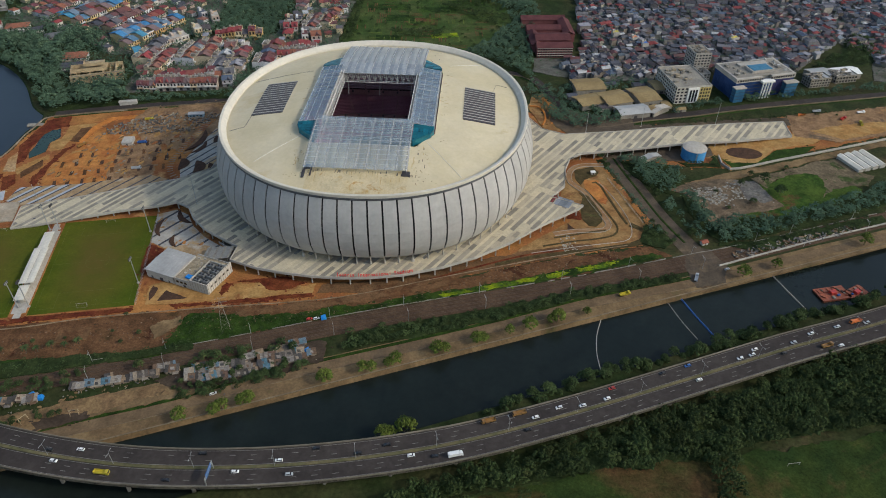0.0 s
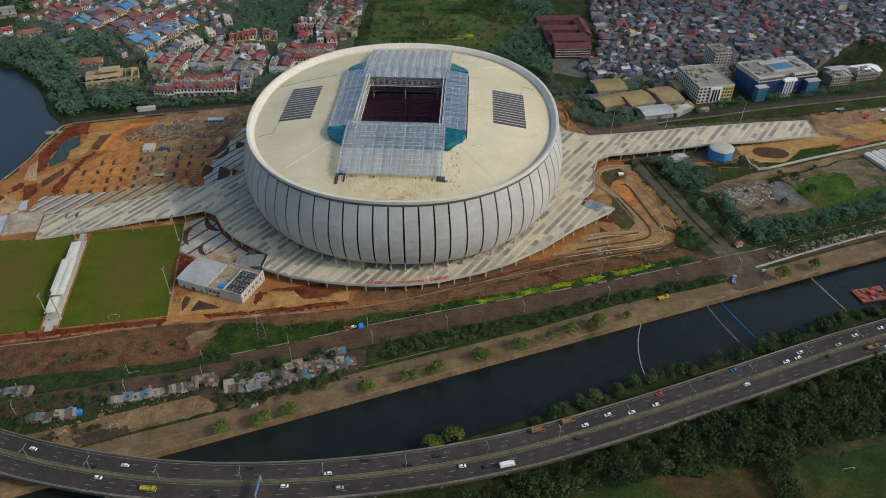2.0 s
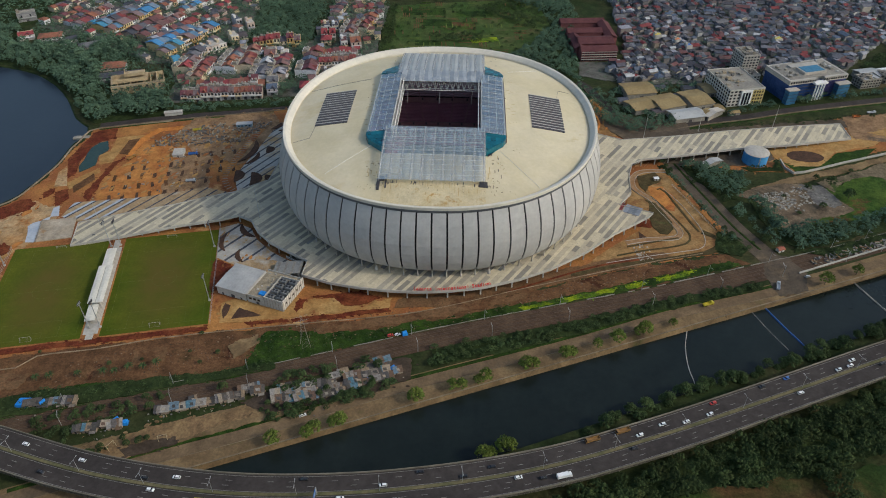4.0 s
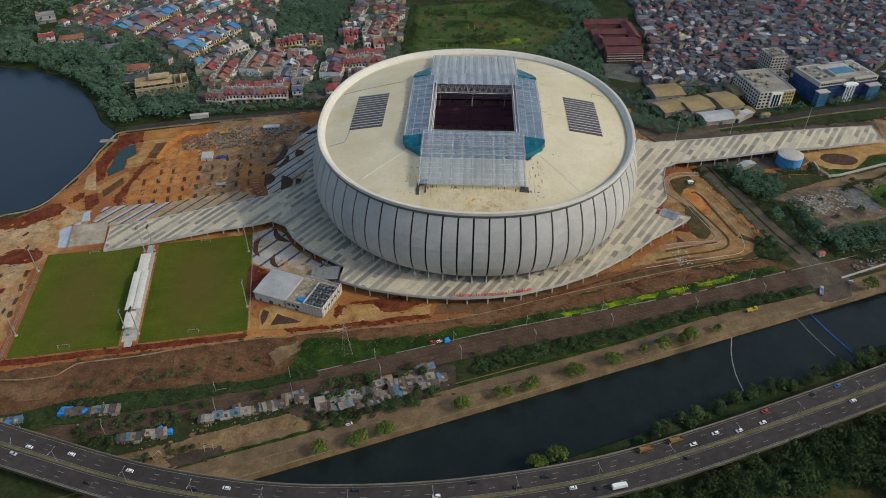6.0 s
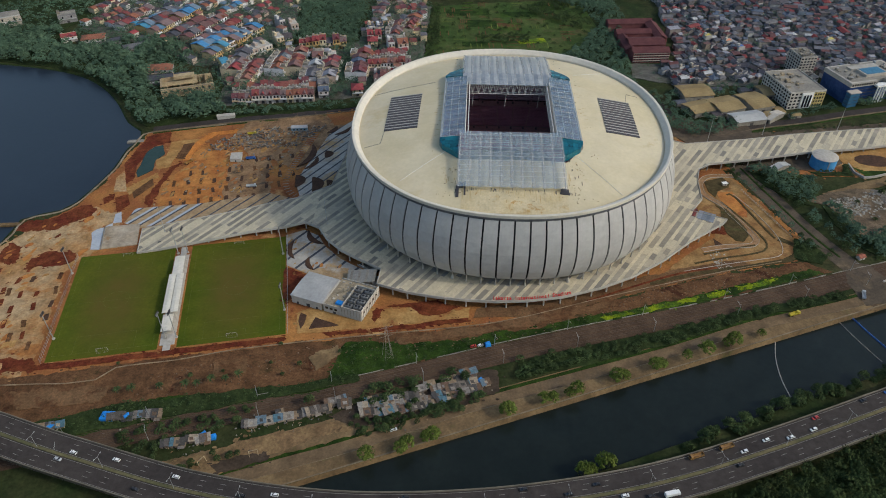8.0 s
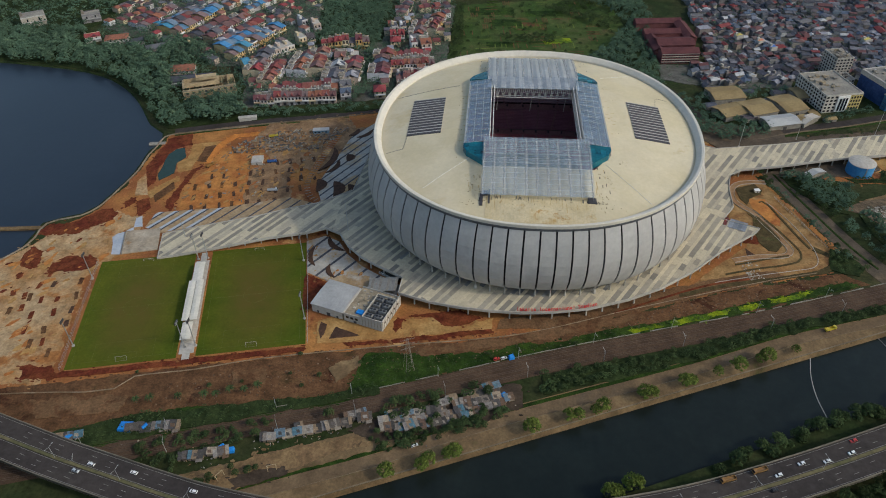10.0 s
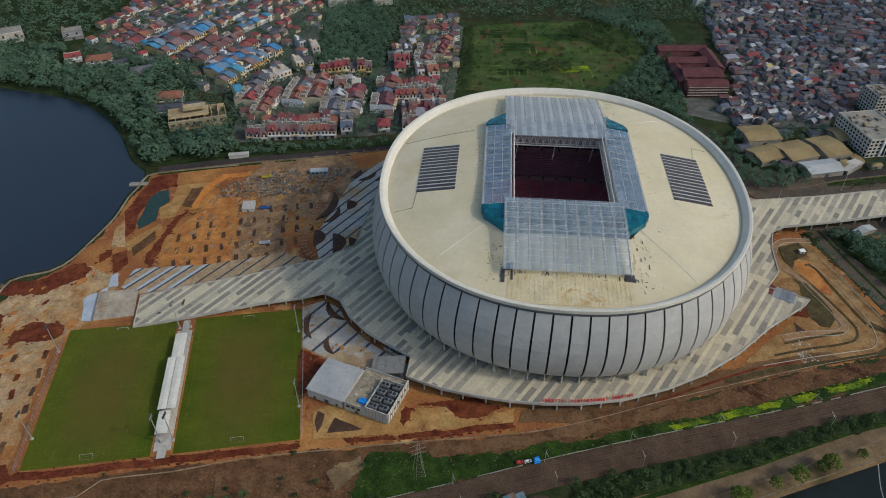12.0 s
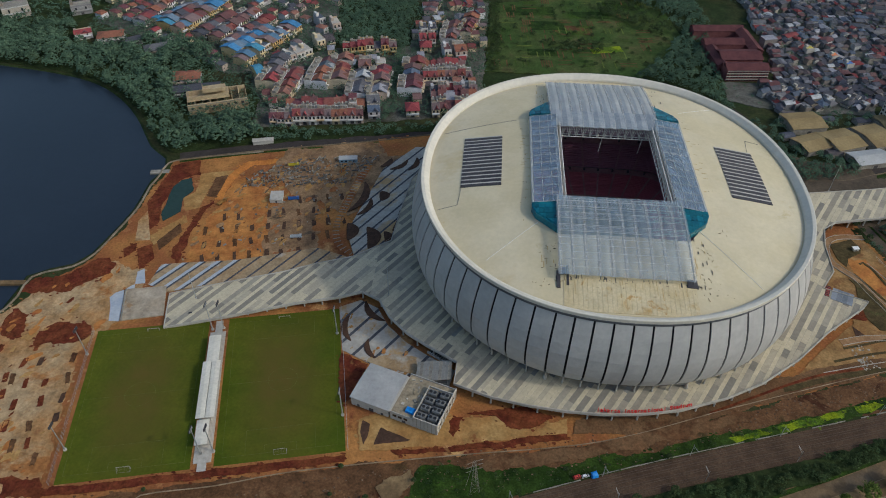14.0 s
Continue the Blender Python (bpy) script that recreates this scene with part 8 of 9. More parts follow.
part("band", MB().box(-0.2, 56.2, -0.25, 0.0, 4.6, 5.1).box(-0.2, 56.2, -0.25, 0.0, 9.4, 10.0), M_CONCD, ruin)
for i in range(7):
    part("upper_post", MB().box(5 + i * 5, 5.8 + i * 5, 20.5, 21.3, 10.0, 13.5), M_RAW, ruin)
for i in range(8):
    part("window_opening", MB().box(3 + i * 6.7, 5.6 + i * 6.7, -0.06, 0.05, 5.6, 7.8), M_LOUVRE, ruin)
hut = thing("hut", "small pale hut by the road", "hut", pose(-378, 673, 0, 0, 0, 14))
part("wall", MB().box(-9, 9, -2.5, 2.5, 0, 4), M_WALL, hut)
part("roof", gable(MB(), 18, 5, 4, 0.8), M_CONC, hut)
cont = thing("site_container", "pale blue and white site container in the work yard", "container", pose(-296, 652, 0.2, 0, 0, 8))
part("body", MB().box(-8, 8, -3, 3, 0, 3.4), mat("container_blue", (0.16, 0.25, 0.32), (0.20, 0.30, 0.37), 0.3, 1.0, rough=0.6, grain=0.15), cont)
part("roof", MB().box(-8.2, 8.2, -3.2, 3.2, 3.4, 3.65), M_ROOFGREY, cont)
for i in range(4):
    part("window", MB().box(-6.5 + i * 3.6, -4.6 + i * 3.6, -3.06, -2.95, 1.2, 2.4), M_GLASS, cont)
cabin = thing("site_cabin", "white flat site cabin in the work yard", "cabin", pose(-345, 593, 0, 0, 0, 8))
part("wall", MB().box(-5, 5, -6, 6, 0, 3.2), M_WALL, cabin)
part("roof", MB().box(-5.3, 5.3, -6.3, 6.3, 3.2, 3.5), M_CONC, cabin)
part("door", MB().box(-0.6, 0.6, -6.08, -5.95, 0, 2.2), M_LOUVRE, cabin)

# ---------------------------------------------------------------- school, offices and halls to the north-east
R_MAROON = mat("maroon_roof", (0.085, 0.034, 0.036), (0.115, 0.046, 0.046), 0.1, 0.7, grain=0.15)
school = thing("school", "maroon-roofed school with white-striped galleries", "school", pose(94, 836, 0, 0, 0, 6))
M_BRICKW = mat("school_wall", (0.16, 0.06, 0.06), (0.20, 0.08, 0.075), 0.1, 0.8, grain=0.15)
for i, (x0, x1, y0, y1, h) in enumerate(((-22, 22, 0, 17, 13), (-20, 24, 24, 48, 13), (-26, 18, 62, 78, 12), (20, 34, 48, 100, 11), (-28, 30, 98, 114, 11), (-26, -14, 17, 60, 10))):
    part("block", MB().box(x0, x1, y0, y1, 0, h), M_BRICKW, school)
    m = MB()
    long_x = (x1 - x0) > (y1 - y0)
    gable(m, max(x1 - x0, y1 - y0), min(x1 - x0, y1 - y0), h, 3.5, 0.8)
    m.v = [((x if long_x else -y) + (x0 + x1) / 2, (y if long_x else x) + (y0 + y1) / 2, z) for x, y, z in m.v]
    part("roof", m, R_MAROON, school)
for f in range(4):
    part("gallery", MB().box(-22, 22, -0.8, 0, 2.5 + f * 3.1, 3.05 + f * 3.1), M_CONC, school, "white gallery rail")
    for i in range(14):
        part("window", MB().box(-21 + i * 3.1, -19 + i * 3.1, -0.12, 0.05, 0.7 + f * 3.1, 2.1 + f * 3.1), M_GLASS, school)


def office(label, x, y, deg, l, w, h, floors, bays, sbays, wall, roof, accent=None):
    ob = thing("office_building", label, "building", pose(x, y, 0, 0, 0, deg))
    part("wall", MB().box(0, l, 0, w, 0, h), wall, ob)
    part("roof", MB().box(0.4, l - 0.4, 0.4, w - 0.4, h, h + 0.15), roof, ob)
    for a in ((0, l, -0.05, 0.35), (0, l, w - 0.35, w + 0.05), (-0.05, 0.35, 0.35, w - 0.35), (l - 0.35, l + 0.05, 0.35, w - 0.35)):
        part("parapet", MB().box(*a, h - 0.02, h + 1.2), wall, ob)
    fh = h / floors
    for f in range(floors):
        for i in range(bays):
            part("window", MB().box(l * (i + 0.22) / bays, l * (i + 0.78) / bays, -0.1, 0.05, f * fh + fh * 0.3, f * fh + fh * 0.82), M_GLASS, ob)
        for i in range(sbays):
            part("window", MB().box(-0.1, 0.05, w * (i + 0.25) / sbays, w * (i + 0.75) / sbays, f * fh + fh * 0.3, f * fh + fh * 0.82), M_GLASS, ob)
    rr = random.Random(int(x))
    for i in range(24):
        bx, by = rr.uniform(0.1, 0.8) * l, rr.uniform(0.1, 0.85) * w
        part("roof_unit", MB().obox(bx, by, h + 0.1, h + rr.uniform(0.6, 2.8), rr.uniform(1.2, 5.5), rr.uniform(1.2, 4)), rr.choice((M_CONCD, M_CONCD, M_RAWROOF, M_SLABGREY)), ob)
    return ob


M_YELLOW = mat("yellow_plaster", (0.42, 0.33, 0.12), (0.47, 0.38, 0.16), 0.1, 0.8, grain=0.12)
o1 = office("white office block with a yellow front and dark windows", 219, 722, 13, 41, 54, 19, 5, 9, 12, M_WALL, M_CONCD)
part("yellow_front", MB().box(27, 40.6, -0.7, -0.15, 1, 18), M_YELLOW, o1, "yellow front panel")
part("portal_frame", MB().box(13.5, 26.5, -1.1, -0.2, 1, 18.6), M_WHITE, o1, "white portal frame")
for f in range(4):
    for i in range(4):
        part("window", MB().box(28.2 + i * 3.1, 29.9 + i * 3.1, -0.82, -0.68, 2.6 + f * 4.0, 5.0 + f * 4.0), M_GLASS, o1)
for i in range(3):
    part("portal", MB().box(15.5 + i * 3.4, 17.5 + i * 3.4, -1.5, -1.15, 2, 16), M_GLASS, o1)
M_PAVI = mat("pavilion_glass", (0.03, 0.10, 0.19), (0.045, 0.14, 0.24), 0.1, 0.7, rough=0.35, grain=0.2)
M_GLASSB = mat("blue_curtain_wall", (0.02, 0.045, 0.13), (0.035, 0.07, 0.18), 0.08, 0.6, rough=0.2, grain=0.2)
o2 = thing("office_building", "dark blue glass office block with white top floor", "building", pose(287, 736, 0, 0, 0, 18))
part("glass_body", MB().box(0, 74, 2, 44, 0, 20), M_GLASSB, o2, "blue glass curtain wall")
part("top_floor", MB().box(-0.6, 32, 1.0, 44.6, 20, 25).box(44, 74.6, 1.0, 44.6, 20, 25).box(32, 44, 6, 44, 20, 24), M_CONC, o2, "white top storey")
for i in range(24):
    if not 10 < i < 14:
        part("window", MB().box(0.5 + i * 3.05, 2.6 + i * 3.05, 0.9, 1.05, 21.2, 23.6), M_GLASS, o2)
part("roof_slab", MB().box(2, 72, 4, 42, 24.9, 25.2), M_CONCD, o2)
rr = random.Random(6)
for i in range(20):
    part("roof_unit", MB().obox(rr.choice((rr.uniform(4, 20), rr.uniform(57, 69))), rr.uniform(6, 40), 25.2, 25.6 + rr.uniform(0.5, 2.2), rr.uniform(1.2, 4), rr.uniform(1.2, 3.5)), rr.choice((M_CONCD, M_CONCD, M_ROOFGREY)), o2)
part("skylight", MB().box(24, 52, 10, 26, 25.2, 28).box(20, 56, 28, 36, 25.2, 27), M_CONC, o2)
part("skylight_glass", MB().box(26, 50, 11, 25, 28, 28.4), mat("skylight_blue", (0.05, 0.16, 0.26), (0.07, 0.19, 0.29), 0.1, 0.5, rough=0.7, spec=0.2), o2)
for i in range(4):
    part("column", MB().rod((32.5 + i * 3.6, -2.5, 0), (32.5 + i * 3.6, -2.5, 19), 0.8, 8), M_WHITE, o2)
part("porch_roof", MB().box(30, 46, -4, 3, 19, 21), M_WHITE, o2)
for x0, x1 in ((-3, 9), (61, 76)):
    part("pavilion", MB().box(x0, x1, -5, 1.84, 0, 16), M_PAVI, o2, "blue glass corner pavilion")
    part("pavilion_roof", MB().box(x0 - 0.8, x1 + 0.8, -5.8, 1.84, 16, 17), M_CONC, o2)
    for f in range(4):
        part("mullion_band", MB().box(x0 - 0.12, x1 + 0.12, -5.12, 1.8, 3.4 + f * 4, 3.8 + f * 4), M_LOUVRE, o2)
for f in range(5):
    part("spandrel", MB().box(-0.15, 74.15, 1.85, 2.0, 3.6 + f * 4, 4.2 + f * 4), M_LOUVRE, o2)
for i in range(10):
    part("purple_panel", MB().box(48 + i * 2.4, 49.4 + i * 2.4, 1.8, 2.0, 2, 19), mat("purple_panel", (0.045, 0.035, 0.10), (0.06, 0.045, 0.12), 0.1, 0.8, rough=0.3) if i == 0 else bpy.data.materials["purple_panel"], o2)
office("tall narrow grey-white office tower", 256, 803, 12, 20, 26, 24, 7, 5, 6, M_CONC, M_CONCD)
office("grey office block with a flat roof", 245, 772, 15, 26, 18, 12, 4, 6, 4, M_WALL, M_CONCD)
office("pale flat-roofed building beside the road", 385, 775, 16, 26, 16, 10, 3, 7, 4, M_CONCD, M_ROOFGREY)
office("pale flat-roofed hall beside the road", 420, 790, 16, 28, 18, 8, 2, 7, 4, M_CONCD, M_CONC)

M_TANROOF = mat("tan_sheet_roof", (0.29, 0.215, 0.105), (0.23, 0.165, 0.08), 0.06, 0.6, grain=0.15)
for x, y, l, w, d, h, mt, lb in ((126, 750, 34, 28, 12, 7, M_TANROOF, "tan-roofed hall"), (124, 714, 30, 24, 25, 6, M_TANROOF, "tan-roofed hall"), (152, 720, 30, 30, 22, 7, M_TANROOF, "tan-roofed hall"), (186, 730, 26, 34, 20, 7, M_TANROOF, "tan-roofed hall"), (168, 694, 34, 20, 16, 6, M_ROOFGREY, "grey-roofed hall"),
                                 (206, 757, 16, 24, 16, 6, M_TANROOF, "tan-roofed hall"), (198, 700, 8, 26, -50, 5, M_CONC, "pale-roofed shed"), (190, 700, 6, 22, -50, 5, M_TANROOF, "tan-roofed shed"), (172, 600, 6, 20, -60, 4, M_ROOFGREY, "grey-roofed shed"), (438, 812, 30, 20, 16, 7, M_WHITE, "white-roofed hall"), (405, 806, 26, 20, 16, 7, M_ROOFGREY, "grey-roofed hall")):
    hb = thing("hall", lb + " with pale walls among trees", "hall", pose(x, y, 0, 0, 0, d), "halls by the road")
    part("wall", MB().box(-l / 2, l / 2, -w / 2, w / 2, 0, h), M_CONCD, hb)
    part("roof", gable(MB(), l, w, h, 2.4, 0.8), mt, hb)
    part("door", MB().box(-2, 2, -w / 2 - 0.06, -w / 2 + 0.05, 0, 3.5), M_LOUVRE, hb)

rr = random.Random(17)
for x, y, l, w, d in ((106, 728, 12, 9, 20), (140, 702, 14, 8, 18), (170, 742, 12, 10, 22), (208, 716, 9, 14, 18), (152, 762, 16, 8, 12), (118, 768, 12, 8, 10), (186, 762, 14, 9, 14), (222, 706, 12, 6, 14)):
    hb = thing("shed", "small patched sheet-roofed shed among the halls", "shed", pose(x, y, 0, 0, 0, d), "sheds among the halls")
    h = rr.uniform(3.0, 4.5)
    part("wall", MB().box(-l / 2, l / 2, -w / 2, w / 2, 0, h), M_CONCD, hb)
    part("roof", gable(MB(), l, w, h, 1.2, 0.4), rr.choice((M_TANROOF, M_ROOFGREY, R_MIX, R_MIX)), hb)
    part("door", MB().box(-1, 1, -w / 2 - 0.06, -w / 2 + 0.05, 0, 2.4), M_LOUVRE, hb)

# ---------------------------------------------------------------- dense quarter of small houses
rng = random.Random(77)
far_w, far_r = MB(), MB()
lots = []
for r in range(60):
    for c in range(110):
        if rng.random() < 0.13 or (c % 9 == 0 and rng.random() < 0.75) or (r % 6 == 0 and rng.random() < 0.45):
            continue
        u, v = c * 7.8 + rng.uniform(-1.6, 1.6), r * 7.5 + rng.uniform(-1.6, 1.6)
        a = 12 + 14 * math.sin((c // 9) * 1.7) + 12 * math.cos((r // 6) * 2.3)
        x, y = 106 + u * 0.98 - v * 0.10, 775 + v * 0.98 + u * 0.16
        if inside(x, y, KAMP):
            big = rng.random()
            l, w = (rng.uniform(5.5, 9.5), rng.uniform(5, 8)) if big < 0.86 else (rng.uniform(10, 19), rng.uniform(7.5, 11))
            lots.append((math.hypot(x - 100, y - 300), x, y, a + rng.choice((0, 0, 90)) + rng.uniform(-9, 9), l, w, rng.choice((2.8, 3.4, 4.2, 5.8, 6.2, 7.0, 10.5 if big > 0.9 else 4.6)), rng.random()))
lots.sort()
kk = []
for i in range(8):
    l, w, h = 7 + (i % 4) * 1.2, 6.8 + (i % 3) * 0.9, (3.4, 6.2, 3.8, 6.6)[i % 4]
    kk.append((l, w, h, ("gable", "gable", "hip", "flat")[(i * 3) % 4]))
kproto = []
for n, (_, x, y, d, l, w, h, q) in enumerate(lots):
    if n < 64:
        i = n % 8
        if n < 8:
            l, w, h, st = kk[i]
            ob = house("small crowded house with a weathered grey-brown roof" if st != "flat" else "small flat-roofed concrete house", R_MIX, W_KAM, l, w, h, st, "houses of the crowded quarter", False)
            ob.matrix_basis = put(pose(x, y, 0, 0, 0, d))
            kproto.append(ob)
        else:
            copy_thing(kproto[i], put(pose(x, y, 0, 0, 0, d)))
        continue
    merged(far_w, far_r, x, y, d, l, w, h, q)
setting("far_house_walls", far_w, W_KAMI, "walls of a dense quarter of small houses", "houses", "stuff")
setting("far_house_roofs", far_r, R_MIXI, "grey, brown and red roofs of a dense quarter", "houses", "stuff")
for x, y, c, l in ((178, 905, "yellow", 9), (200, 890, "orange", 8), (330, 900, "yellow", 10), (210, 872, "blue", 8)):
    ob = house("bright painted house above the crowded quarter", PAINT[c], M_WALL, l, 8, 9, "flat", "painted houses", False)
    ob.matrix_basis = put(pose(x, y, 0, 0, 0, 15))

# ---------------------------------------------------------------- shacks beside the railway
M_SCRAP = mat("scrap_sheet", (0.8, 0.8, 0.8), (1, 1, 1), 0.5, 1.2, rough=0.75, grain=0.4, palette=[(0.118, 0.100, 0.087), (0.218, 0.192, 0.167), (0.134, 0.080, 0.053), (0.302, 0.256, 0.198), (0.076, 0.068, 0.065), (0.252, 0.176, 0.106), (0.050, 0.044, 0.038), (0.336, 0.264, 0.182), (0.101, 0.084, 0.068), (0.143, 0.088, 0.053), (0.084, 0.160, 0.198), (0.063, 0.056, 0.049), (0.185, 0.152, 0.122), (0.235, 0.200, 0.163), (0.092, 0.076, 0.061), (0.126, 0.176, 0.213), (0.277, 0.248, 0.213)])
M_PLANKW = mat("shack_boards", (0.20, 0.16, 0.12), (0.28, 0.22, 0.16), 0.3, 1.0, grain=0.3, rand=0.3)
M_TANYARD = mat("dusty_tan_ground", (0.23, 0.15, 0.072), (0.16, 0.10, 0.05), 0.06, 0.9, grain=0.3, bump=0.3, mid=0.4, midscale=0.15, blot=((0.10, 0.065, 0.035), 0.07, 0.6))
# dark soil of the ash patch, also used for shade between shacks
M_DARKSOIL = mat("ash_and_shade_soil", (0.045, 0.033, 0.024), (0.07, 0.05, 0.034), 0.1, 0.9, grain=0.3, bump=0.3, mid=0.3)
rng = random.Random(9)


def shack(l, w, h, kind):
    """A lean-to of boards under overlapping sheets that fall towards the river."""
    ob = thing("shack", "patched scrap-sheet shack beside the railway", "shack", None, "railway shacks")
    part("wall", MB().prism([(-l / 2, -w / 2), (l / 2, -w / 2), (l / 2, w / 2), (-l / 2, w / 2)], 0, lambda x, y: h + 0.13 * y), M_PLANKW, ob)
    cuts = {0: (-0.55, 0.0, 0.55), 1: (-0.54, -0.12, 0.2, 0.54), 2: (-0.55, 0.56), 3: (-0.53, -0.2, 0.55), 4: (-0.55, -0.25, 0.1, 0.3, 0.55)}[kind]
    for n, (a, b) in enumerate(zip(cuts, cuts[1:])):
        lift = 0.05 + 0.07 * (n % 2)
        part("roof_sheet", MB().prism([(a * l, -w / 2 - 0.7 + 0.3 * (n % 2)), (b * l + 0.08, -w / 2 - 0.5), (b * l + 0.08, w / 2 + 0.3), (a * l, w / 2 + 0.45)], lambda x, y: h + 0.13 * y + lift - 0.06, lambda x, y: h + 0.13 * y + lift), M_SCRAP, ob)
    part("patch_sheet", MB().prism([(-0.1 * l, -0.3 * w), (0.22 * l, -0.36 * w), (0.18 * l, 0.1 * w), (-0.14 * l, 0.16 * w)], lambda x, y: h + 0.13 * y + 0.16, lambda x, y: h + 0.13 * y + 0.22), M_SCRAP, ob)
    # doorway is a near-black plate, the shade inside put into its colour
    part("doorway", MB().box(-0.3 * l, -0.3 * l + 0.9, -w / 2 - 0.05, -w / 2 + 0.05, 0, 1.7), M_DARK, ob)
    if kind in (1, 4):
        part("lean_to", MB().prism([(0.05 * l, -w / 2 - 2.2), (0.5 * l, -w / 2 - 2.0), (0.5 * l, -w / 2), (0.05 * l, -w / 2)], lambda x, y: 1.75 + 0.1 * (y + w / 2), lambda x, y: 1.82 + 0.1 * (y + w / 2)), M_SCRAP, ob)
        part("lean_to_post", MB().rod((0.07 * l, -w / 2 - 2.0, 0), (0.07 * l, -w / 2 - 2.0, 1.6), 0.08, 4), M_PLANKW, ob)
    return ob


sp = [shack(*v) for v in ((6.0, 4.6, 2.7, 0), (5.0, 5.4, 2.4, 1), (4.0, 5.0, 2.9, 2), (7.2, 4.8, 2.6, 3), (8.5, 5.0, 3.0, 4))]
wide = (6.0, 5.0, 4.0, 7.2, 8.5)
used = [False] * 5
taken = []
for pts, gaps in (([(-300, 268), (-286, 271), (-268, 276)], 0.1), ([(-256, 284), (-226, 293), (-192, 304)], 0.04), ([(-236, 294), (-214, 301), (-194, 308)], 0.3), ([(-184, 296), (-150, 302.5), (-122, 315), (-104, 326)], 0.03), ([(-186, 301), (-150, 307.5), (-124, 320), (-108, 329)], 0.03), ([(-182, 306), (-150, 312.5), (-128, 322), (-112, 331)], 0.1),
                  ([(-150, 317.5), (-134, 324), (-114, 335)], 0.2), ([(-392, 272), (-364, 280), (-346, 284), (-312, 290)], 0.35)):
    run = smooth_line(pts, 1.0)
    i = 0
    while i < len(run) - 1:
        k = rng.randrange(5)
        j = min(len(run) - 1, i + int(wide[k] / 2))
        p, q = run[j] + Vector((0, rng.uniform(-0.8, 0.8), 0)), run[min(len(run) - 1, j + 2)]
        i += max(3, int(wide[k] * rng.uniform(0.86, 1.08)))
        if rng.random() < gaps:
            continue
        taken.append(p)
        d = math.degrees(math.atan2(run[-1].y - run[0].y, run[-1].x - run[0].x)) + rng.uniform(-7, 7)
        mm = put(pose(p.x, p.y, 0.15, 0, 0, d)) @ Matrix.Diagonal((1, rng.uniform(0.85, 1.15), rng.uniform(0.8, 1.15), 1))
        if not used[k]:
            sp[k].matrix_basis = mm
            used[k] = True
        else:
            copy_thing(sp[k], mm)
for x, y, s in ((-277, 276, 5.0), (-271, 275, 4.0), (-341, 287, 9), (-329, 287.5, 4.5), (-372, 277, 6), (-128, 321, 3.4), (-125, 316, 3), (-109, 327, 4.2), (-104, 360, 4)):
    tp = thing("blue_tarpaulin", "crumpled bright blue tarpaulin over a shack", "tarpaulin", pose(x, y, 0.1, 0, 0, rng.uniform(0, 60)), "tarpaulins")
    part("cover", MB().loft([[(-s / 2, -s / 2.4, 0), (s / 2, -s / 2.2, 0), (s / 2, s / 2.4, 0), (-s / 2, s / 2.2, 0)], [(-s / 2.2, -s / 3, 2.4), (s / 2.3, -s / 3, 2.1), (s / 2.4, s / 3, 2.6), (-s / 2.3, s / 3, 2.2)], [(-s / 3, 0, 2.9), (s / 3, -0.1, 2.7), (s / 3, 0.1, 2.7), (-s / 3, 0.1, 2.9)]], True, True), M_BLUE, tp)
for x, y, c in ((-114, 358, "red"), (-109, 359, "white")):
    drive("car", c, x, y, 0.3, 22)
for x, y, c in ((-338, 468, "white"), (-331, 469.5, "white"), (-371, 460.5, "black"), (-366, 461.5, "black")):
    drive("car", c, x, y, 0.3, 14)
# bamboo frames and litter in the yard
for x, y, d in ((-272, 254, 60), (-245, 262, 20)):
    fr = thing("bamboo_frame", "pale bamboo frame standing in the dusty yard", "frame", pose(x, y, 0.15, 0, 0, d))
    for a in (0, 5):
        part("pole", MB().rod((a, 0, 0), (a, 1.5, 4.5), 0.16, 5), M_RAW, fr)
        part("pole", MB().rod((a, 3, 0), (a, 1.5, 4.5), 0.16, 5), M_RAW, fr)
    part("ridge_pole", MB().rod((-0.4, 1.5, 4.5), (5.4, 1.5, 4.5), 0.16, 5), M_RAW, fr)
litter = MB()
for i in range(420):
    p = rng.choice(taken) + Vector((rng.gauss(0, 3.5), rng.gauss(-2, 4), 0))
    litter.obox(p.x, p.y, 0.1, 0.25 + rng.uniform(0.05, 0.5), rng.uniform(0.3, 1.4), rng.uniform(0.2, 0.8), rng.uniform(0, 180))
setting("shack_litter", litter, M_SCAFF, "scrap and rubbish scattered round the shacks", "rubbish", "stuff")
# dark patch under the cluster paints the shaded gaps between shacks
patch("shack_ground", [(-205, 294), (-180, 308), (-145, 318), (-125, 332), (-98, 338), (-96, 318), (-140, 300), (-185, 286)], 0.14, M_DARKSOIL, "dark ground with the shade of gaps between shacks in its colour", seed=63, amp=2.5)
patch("bare_yard", [(-295, 255), (-272, 265), (-242, 277), (-197, 290), (-185, 287), (-219, 271), (-253, 255), (-262, 248)], 0.16, M_TANYARD, "bare dusty tan ground", seed=61, amp=2.5)
patch("ash_patch", [(-268, 255), (-250, 263), (-236, 267), (-232, 262), (-250, 254), (-262, 250)], 0.2, M_DARKSOIL, "dark ashy ground", seed=62, amp=2.0, step=1.6)
patch("shack_yard", [(-300, 256), (-250, 272), (-190, 298), (-165, 290), (-200, 275), (-250, 257), (-290, 248)], 0.1, M_BANK, "dusty yard round the shacks", seed=60)
# gatekeeper's hut and scrap beside the railway crossing
gate = thing("crossing_hut", "small red-roofed hut beside the railway crossing", "hut", pose(194, 469, 0.2, 0, 0, 22))
